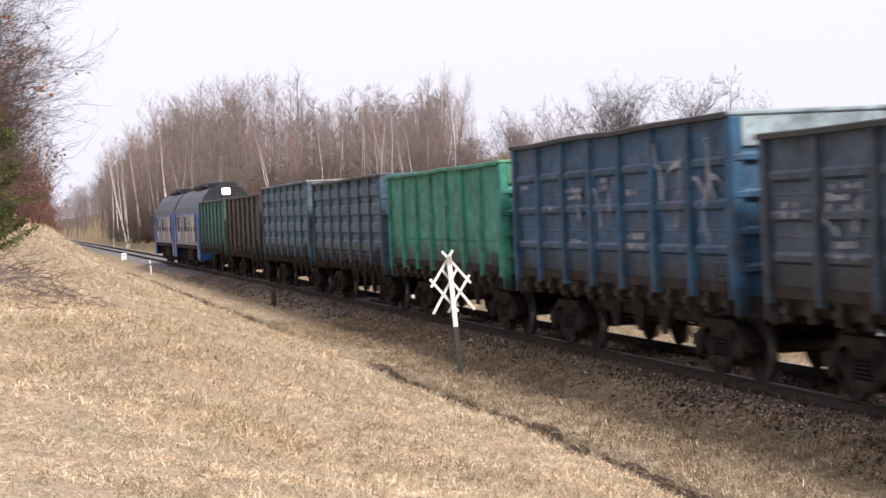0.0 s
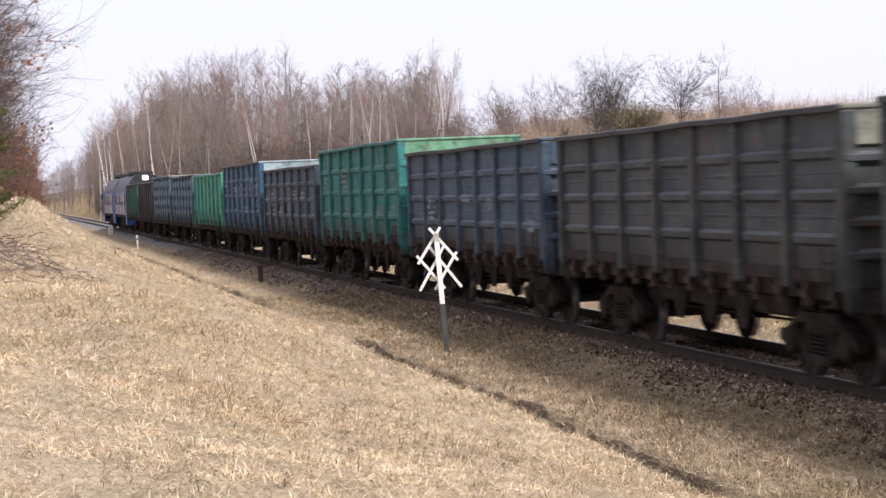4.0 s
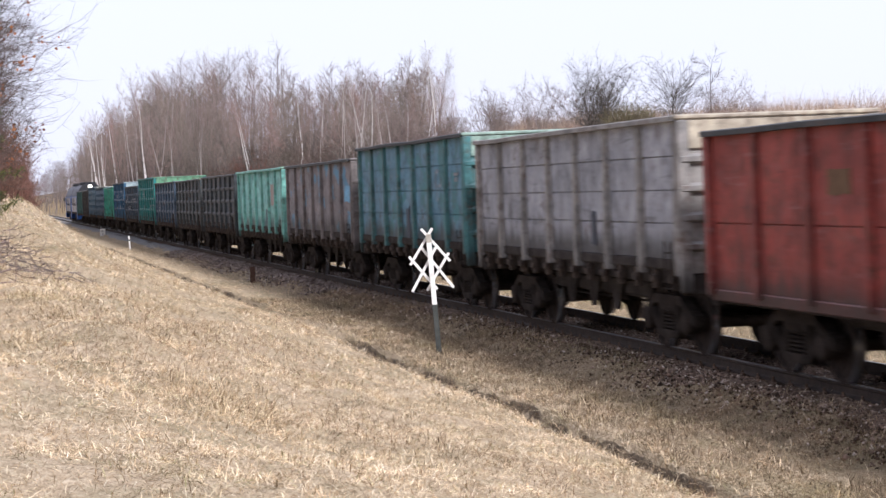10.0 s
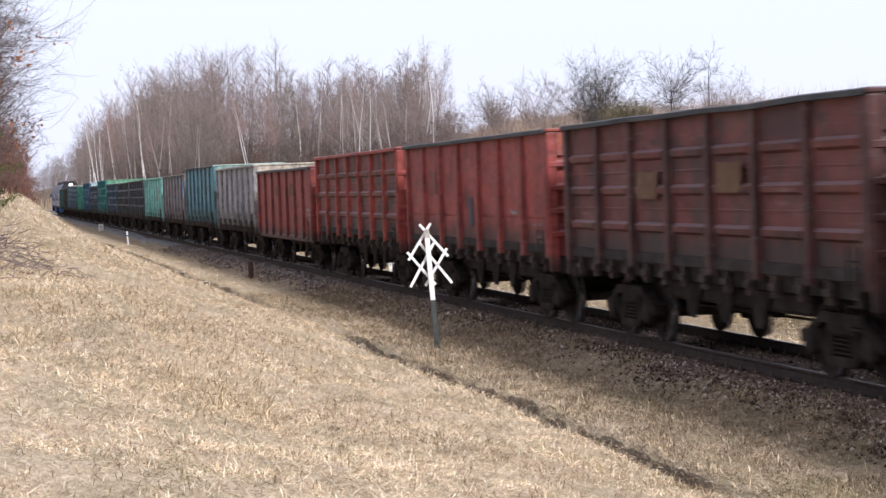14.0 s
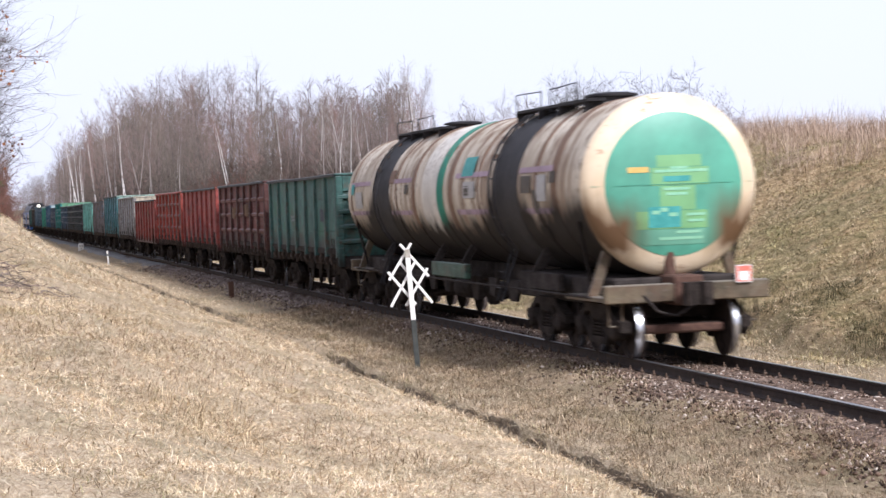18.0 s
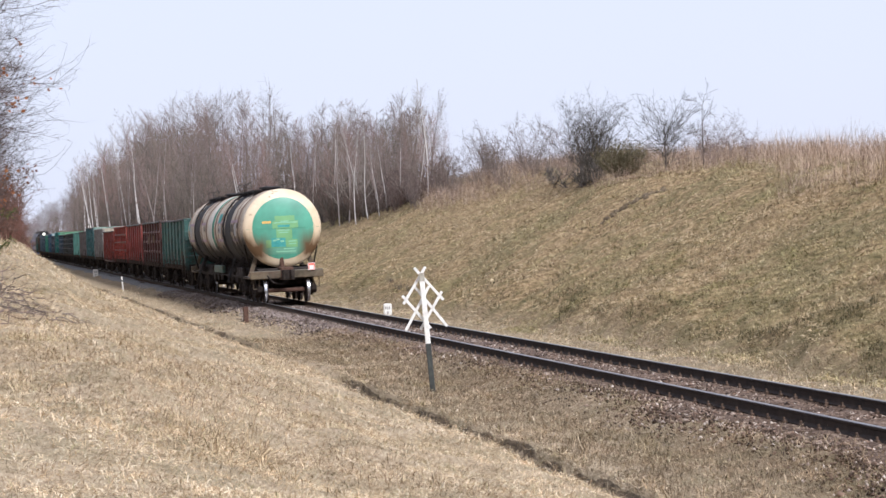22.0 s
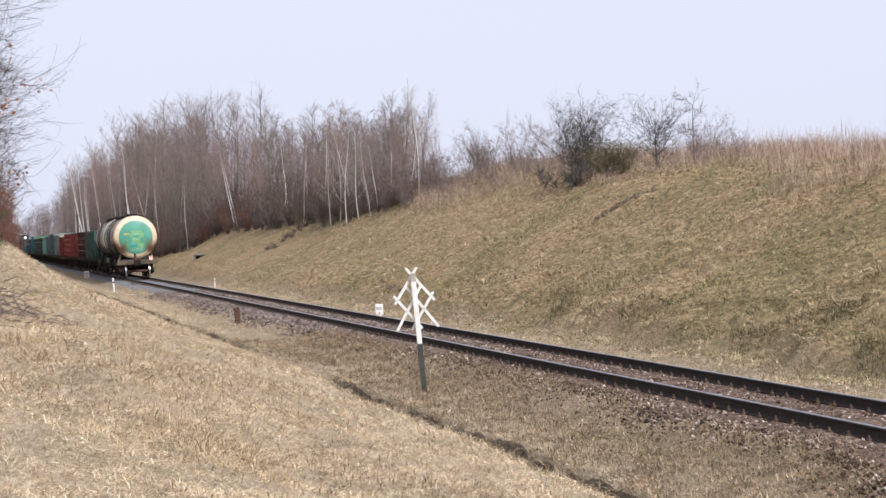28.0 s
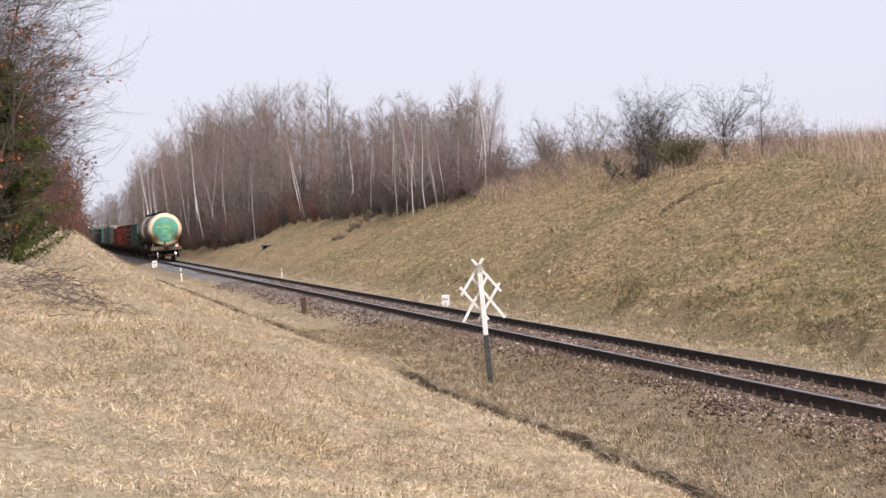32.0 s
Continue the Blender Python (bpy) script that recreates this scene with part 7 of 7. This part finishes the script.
def conifer(x, y, h, w, seed):
    r = np.random.default_rng(seed)
    trunk, twig = Limbs(), Limbs()
    trunk.path(wander(r, (0, 0, -0.1), (0, 0, 1), h, 6, 0.02), 0.06, 0.01)
    spots, ways = [], []
    for i in range(150):
        f = (i + r.random()) / 150
        z, a = h * (0.03 + 0.95 * f), r.uniform(0, 6.28)
        ln = w * (1 - f) ** 0.75 * r.uniform(0.65, 1.1) + 0.08
        br = wander(r, (0, 0, z), (math.cos(a), math.sin(a), 0.35), ln, 5, 0.09, 0.02)
        twig.path(br, 0.012, 0.004)
        for q in np.linspace(0.15, 1, int(10 + ln * 26)):
            k = min(4, int(q * 5))
            p = br[k] + (br[k + 1] - br[k]) * (q * 5 - k)
            for _ in range(4):
                spots.append(p + r.normal(0, 0.035, 3))
    t = thing("juniper", "dense olive-green conifer on the bank", "conifer", at=pose(x, y, ground_at(x, y) - 0.05))
    part("trunk", trunk.pipe("trunk", M_DARKTWIG, 6), None, t)
    part("branch_work", twig.mesh("twigs", M_DARKTWIG), None, t)
    v, f = cards(r, np.array(spots), 0.16, 0.0105)
    part("foliage", raw_mesh("needles", v, f, M_NEEDLE), None, t, "dark green needles, yellowish at the tips")


conifer(-0.62, 49.0, 4.9, 1.6, 3)
conifer(-2.6, 54.0, 3.6, 1.3, 4)
bank_tree(-1.7, 54.0, 9.8, 31, 34, 0.40)
bank_tree(-2.4, 61.0, 9.8, 32, 0, 0.42)
bank_tree(-1.3, 68.0, 7.2, 33, 14, 0.34)
bank_tree(-1.7, 47.0, 5.6, 34, 12, 0.30)
bank_tree(-2.0, 50.5, 9.4, 36, 60, 0.40)
bank_tree(-2.8, 57.0, 9.6, 37, 0, 0.42)
bank_tree(-0.6, 80.0, 6.2, 38, 0, 0.34)
bank_tree(-0.6, 92.0, 6.4, 35, 0, 0.34)


def bank_bushes():
    r = np.random.default_rng(17)
    for i in range(46):
        y = 62 + 150 * ((i + r.random()) / 46) ** 1.3
        x = float(np.interp(y, [60, 80, 100, 140, 215], [-0.5, 0.3, 1.4, 2.9, 4.8])) - r.uniform(0, 2.6)
        plant_bush("red_bush", "leafless reddish-brown bush on the overgrown bank", REDS[int(r.integers(0, 3))], x, y, r.uniform(0.6, 1.15), r.uniform(0, 6.28), "bushes on the near bank", tall=r.uniform(0.9, 1.25))
    for i in range(14):
        y = 110 + 160 * (i + r.random()) / 14
        plant_bush("bare_shrub", "leafless grey-brown bush on the overgrown bank", UNDER[int(r.integers(0, 4))], float(np.interp(y, [100, 140, 270], [-1.5, 0.5, 3.0])) - r.uniform(0, 2), y, r.uniform(1.0, 1.8), r.uniform(0, 6.28), "bushes on the near bank")


bank_bushes()


def brush_pile():
    r = np.random.default_rng(19)
    pile = thing("brush_pile", "heap of cut dry branches lying on the grass", "brush pile", at=pose(0, 0, 0))
    for i in range(250):
        y = r.normal(39.5, 2.3)
        x = r.normal(0.15, 0.5) + (0.9 if r.random() < 0.15 else 0)
        heap = 0.60 * math.exp(-((x - 0.15) / 0.8) ** 2 - ((y - 39.5) / 3.2) ** 2)
        z = ground_at(x, y) + 0.06 + r.uniform(0.02, 0.05 + heap)
        a = r.uniform(0, 6.28)
        ln = r.uniform(0.2, 0.75) * (1.7 if i % 12 == 0 else 1)
        g = Limbs()
        st = wander(r, (x, y, z), (math.cos(a), math.sin(a) * 0.6, r.uniform(-0.2, 0.22)), ln, 6, 0.26)
        for p in st:
            p[2] = max(p[2], ground_at(p[0], p[1]) + 0.02)
        g.path(st, r.uniform(0.0045, 0.011) * (1.8 if i % 12 == 0 else 1), 0.002)
        part("branch", g.pipe("branch", M_BROWNTWIG if i % 2 else M_GREYTWIG, 5), None, pile)


brush_pile()


# dead brush lying in a line down the far bank below the wood
def dead_brush():
    r = np.random.default_rng(41)
    for i in range(18):
        u = r.random()
        x, y = 18.2 + 4.4 * u + r.normal(0, 0.3), 140.5 + 4.0 * u + r.normal(0, 1.3)
        plant_bush("dead_brush", "low clump of dead brown brush on the far bank", UNDER[i % 4], x, y, r.uniform(0.14, 0.32), r.uniform(0, 6.28), "dead brush on the far bank", tall=0.40)
    for x, y, k in ((16.1, 80.5, 0.16), (16.3, 83.0, 0.20), (16.5, 86.0, 0.16)):
        plant_bush("dead_brush", "low clump of dead brown brush on the far bank", UNDER[int(y) % 4], x, y, k, x * 7, "dead brush on the far bank", tall=0.45)


dead_brush()


# ---- grass ----
M_STRAW = islands("straw_blades", [(0, (0.19, 0.118, 0.062)), (0.2, (0.44, 0.315, 0.190)), (0.5, (0.69, 0.545, 0.370)), (0.80, (0.80, 0.675, 0.500)), (0.90, (0.86, 0.76, 0.61)), (0.96, (0.33, 0.30, 0.145)), (1, (0.43, 0.395, 0.21))], 0.8, (0.66, 0.68, 0.56), 0.57, 4.5)
M_DULL = islands("dull_blades", [(0, (0.085, 0.056, 0.036)), (0.35, (0.215, 0.155, 0.100)), (0.8, (0.42, 0.325, 0.220)), (0.95, (0.64, 0.53, 0.385)), (1, (0.19, 0.175, 0.09))], 0.85, (0.74, 0.78, 0.66), 0.52, 4.5)
M_SLOPE = islands("slope_blades", [(0, (0.066, 0.043, 0.020)), (0.3, (0.29, 0.220, 0.132)), (0.6, (0.60, 0.475, 0.305)), (0.9, (0.84, 0.70, 0.495)), (0.93, (0.17, 0.155, 0.060)), (1, (0.26, 0.235, 0.095))], 0.85, (0.68, 0.76, 0.56), 0.50, 3.0, 0.3)
M_REED = islands("reed_blades", [(0, (0.16, 0.105, 0.074)), (0.4, (0.36, 0.262, 0.195)), (1, (0.60, 0.475, 0.375))], 0.85)


def blades(seed, x, y, length, width, lean, flat=0.6):
    """Bent grass blades rooted at x, y: pointed at both ends and folded in the middle."""
    r = np.random.default_rng(seed)
    k = len(x)
    z = land(x, y) - 0.01
    a = r.uniform(0, 6.28, k)
    d = np.stack([np.cos(a), np.sin(a), np.zeros(k)], -1)
    s = np.stack([-np.sin(a), np.cos(a), np.zeros(k)], -1)
    tw = r.uniform(0, 3.14, k)
    s = s * np.cos(tw)[:, None] + np.array([0, 0, 1.0]) * np.sin(tw)[:, None] * 0.4
    ln = length * r.uniform(0.45, 1.25, k)
    t = np.clip(r.normal(lean, 0.35, k), 0.05, 1.5)
    p0 = np.stack([x, y, z], -1)
    up = np.array([0, 0, 1.0])
    p1 = p0 + (d * np.sin(t)[:, None] + up * np.cos(t)[:, None]) * (ln * 0.55)[:, None]
    t2 = np.minimum(t + r.uniform(0.1, 0.9, k), 1.75)
    p2 = p1 + (d * np.sin(t2)[:, None] + up * np.cos(t2)[:, None]) * (ln * 0.5)[:, None]
    w = (width * r.uniform(0.6, 1.3, k))[:, None] * 0.5
    v = np.stack([p0, p1 - s * w, p1 + s * w, p2], 1)
    f = np.array([(0, 2, 1), (1, 2, 3)])
    return v.reshape(-1, 3), (f[None] + 4 * np.arange(k)[:, None, None]).reshape(-1, 3)


def field(seed, count, x0, x1, y0, y1, power=1.0, keep=None):
    r = np.random.default_rng(seed)
    x, y = r.uniform(x0, x1, count), y0 + (y1 - y0) * r.random(count) ** power
    # blades gather in tufts
    clump = value_noise(x * 2.3, y * 2.0, 31) + 0.6 * value_noise(x * 0.7, y * 0.6, 32)
    ok = r.random(count) < np.clip(0.72 + 1.1 * clump, 0.12, 1)
    if keep is not None:
        ok &= keep(x, y, r)
    return x[ok], y[ok]


def grass(name, label, seed, count, box, power, length, width, lean, material, keep=None, uneven=False):
    x, y = field(seed, count, *box, power, keep)
    if uneven:
        length = length * np.clip(0.78 + 1.0 * value_noise(x * 0.5, y * 0.35, 81) + 0.7 * value_noise(x * 1.9, y * 1.6, 82), 0.25, 1.5)
    v, f = blades(seed + 1, x, y, length, width, lean)
    return thing(name, label, "grass", kind="stuff", data=raw_mesh(name, v, f, material))


def on_bank(x, y, r):
    return x < ditch_x(y) - 0.20


def on_verge(x, y, r):
    bare = x - TRACK_X + shoulder(y) + 0.7 * value_noise(x * 0.8, y * 0.5, 15) + 0.5 * value_noise(x * 2.4, y * 1.6, 16)
    return (x > ditch_x(y) + 0.18) & (r.random(len(x)) < np.interp(bare, [-0.5, 0.05, 0.5], [1.0, 0.65, 0.05]))


def on_ridge(x, y, r):
    return (value_noise(x * 1.0, y * 0.5, 99) + 0.6 * value_noise(x * 2.6, y * 1.5, 96) > 0.08) & (np.abs(x - 0.9 - 0.05 * (y - 25)) < 2.0)


def pale_verge(x, y, r):
    return on_verge(x, y, r) & (r.random(len(x)) < np.interp(y - 14 * (x - 7.2), [6, 18, 34], [0.12, 0.4, 1.0]))


grass("bank_grass", "dry straw-coloured matted grass on the near bank", 301, 270000, (-1.2, 7.2, 10.5, 27), 1.0, 0.115, 0.0060, 1.12, M_STRAW, on_bank)
grass("bank_grass", "dry straw-coloured matted grass on the near bank", 303, 140000, (-2.6, 7.2, 27, 62), 1.15, 0.155, 0.0100, 1.08, M_STRAW, on_bank)
grass("bank_grass", "dry straw-coloured matted grass on the near bank", 305, 36000, (-3.5, 7.0, 62, 140), 1.2, 0.26, 0.022, 1.0, M_STRAW, on_bank)
M_OCHRE = islands("ochre_blades", [(0, (0.21, 0.145, 0.082)), (0.4, (0.47, 0.355, 0.222)), (0.9, (0.72, 0.585, 0.400)), (1, (0.34, 0.30, 0.16))], 0.85, None, 0.5, 3.0)
grass("bank_tussocks", "rough ochre tufts hanging over the shoulder of the near bank", 371, 70000, (-2.0, 4.5, 17, 48), 1.0, 0.26, 0.0075, 0.95, M_OCHRE, on_ridge, True)
grass("verge_grass", "dull brown grass between the ditch and the track", 307, 190000, (6.9, 10.2, 16, 60), 1.05, 0.165, 0.0080, 1.0, M_DULL, on_verge)
grass("verge_grass", "pale dry grass between the ditch and the track", 309, 40000, (7.0, 9.6, 16, 130), 1.1, 0.18, 0.010, 0.95, M_STRAW, pale_verge)
grass("slope_grass", "short olive and straw grass on the far side of the cutting", 311, 110000, (14.6, 30.0, 60, 130), 1.1, 0.27, 0.019, 1.12, M_SLOPE)
grass("slope_grass", "short olive and straw grass on the far side of the cutting", 331, 190000, (14.6, 27.0, 33, 60), 1.0, 0.18, 0.0130, 1.08, M_SLOPE)
grass("slope_grass", "pale dry grass strip at the foot of the far bank", 313, 90000, (12.95, 15.5, 28, 130), 1.2, 0.15, 0.011, 1.05, M_STRAW)


def on_foot(x, y, r):
    """Rough tussocks, darkened for their own shade, in uneven rows along the foot of the far bank."""
    row = np.exp(-((x - 16.3 - 0.5 * value_noise(y * 0.12, y * 0, 95)) / 0.75) ** 2)
    return (value_noise(x * 1.5, y * 0.8, 93) + 0.5 * value_noise(x * 3.4, y * 2.2, 94) > 0.30 - 0.42 * row) & (r.random(len(x)) < np.interp(y, [33, 46, 60, 85], [1, 1, 0.5, 0.15]))


# olive blades with the shade within the tufts painted into their colour
M_TUSSOCK = islands("tussock_blades", [(0, (0.034, 0.031, 0.016)), (0.45, (0.095, 0.085, 0.044)), (0.85, (0.20, 0.170, 0.095)), (1, (0.40, 0.32, 0.19))], 0.85, None, 0.5, 3.0)
grass("foot_tussocks", "rough olive-brown tussocks along the foot of the far bank", 351, 90000, (15.3, 18.8, 33, 85), 1.2, 0.34, 0.0105, 0.75, M_TUSSOCK, on_foot, True)


def on_lip(x, y, r):
    d = np.abs(x - ditch_x(y))
    return (d > 0.17) & (d < 0.38)


def in_ditch(x, y, r):
    return (np.abs(x - ditch_x(y)) < 0.22) & (r.random(len(x)) < 0.35 + 0.65 * np.clip(2 - np.abs(y - 49.5) / 5.0, 0, 1))


grass("ditch_grass", "dull dead grass in the bottom of the ditch", 361, 60000, (6.3, 7.5, 14, 120), 1.5, 0.15, 0.0075, 0.9, M_DULL, in_ditch)
grass("ditch_grass", "dry grass hanging over the edges of the ditch", 341, 90000, (6.3, 7.5, 14, 130), 1.7, 0.13, 0.0085, 0.95, M_STRAW, on_lip)


def on_crest(x, y, r):
    return land(x, y) + 1.6 * value_noise(x * 0.25, y * 0.16, 51) + 0.6 * value_noise(x * 0.9, y * 0.7, 52) > np.interp(y, *CREST) - np.interp(y, [60, 75, 92, 110, 128], [0.9, 0.6, 0.9, 1.7, 1.9])


grass("crest_grass", "tall tan grass standing along the crest of the bank", 315, 150000, (20.5, 36.0, 42, 128), 1.0, 1.0, 0.0115, 0.40, M_REED, on_crest, True)


def weedy(x, y, r):
    return value_noise(x * 0.30, y * 0.13, 61) + 0.7 * value_noise(x * 1.1, y * 0.7, 62) > 0.16


M_WEED = islands("weed_stalks", [(0, (0.13, 0.080, 0.048)), (0.5, (0.27, 0.180, 0.110)), (1, (0.43, 0.32, 0.21))], 0.9)
grass("weed_stalks", "patches of reddish-brown dead weeds on the far bank", 317, 40000, (15.5, 28.0, 34, 125), 1.1, 0.26, 0.020, 1.05, M_WEED, weedy)
grass("weed_stalks", "brown dead weeds along the ballast edge", 319, 26000, (8.5, 9.9, 15, 60), 1.1, 0.16, 0.007, 0.9, M_WEED, weedy)
grass("weed_stalks", "darker brown tufts on the near bank", 321, 60000, (-2.0, 6.4, 11, 60), 1.2, 0.20, 0.0075, 0.95, M_WEED, weedy)


def motions():
    times = [float(t) for t in range(0, 33)]
    for ob, off in train:
        walk(ob, [(t, pose(TRACK_X, way(t) + off, 0, 0, -CANT, 0)) for t in times])
    # all wheels turn alike, so wheelsets at the same place on their bogies share one set of turns
    first = {}
    for w, y in wheels:
        if y in first:
            w.animation_data_create()
            w.rotation_mode = "QUATERNION"
            w.animation_data.action = first[y].animation_data.action
            w.animation_data.action_slot = first[y].animation_data.action_slot
            continue
        first[y] = w
        walk(w, [(i / FPS, pose(0, y, 0.478, -math.degrees((way(i / FPS) - way(0)) / 0.476), 0, 0)) for i in range(32 * FPS + 1)])


motions()
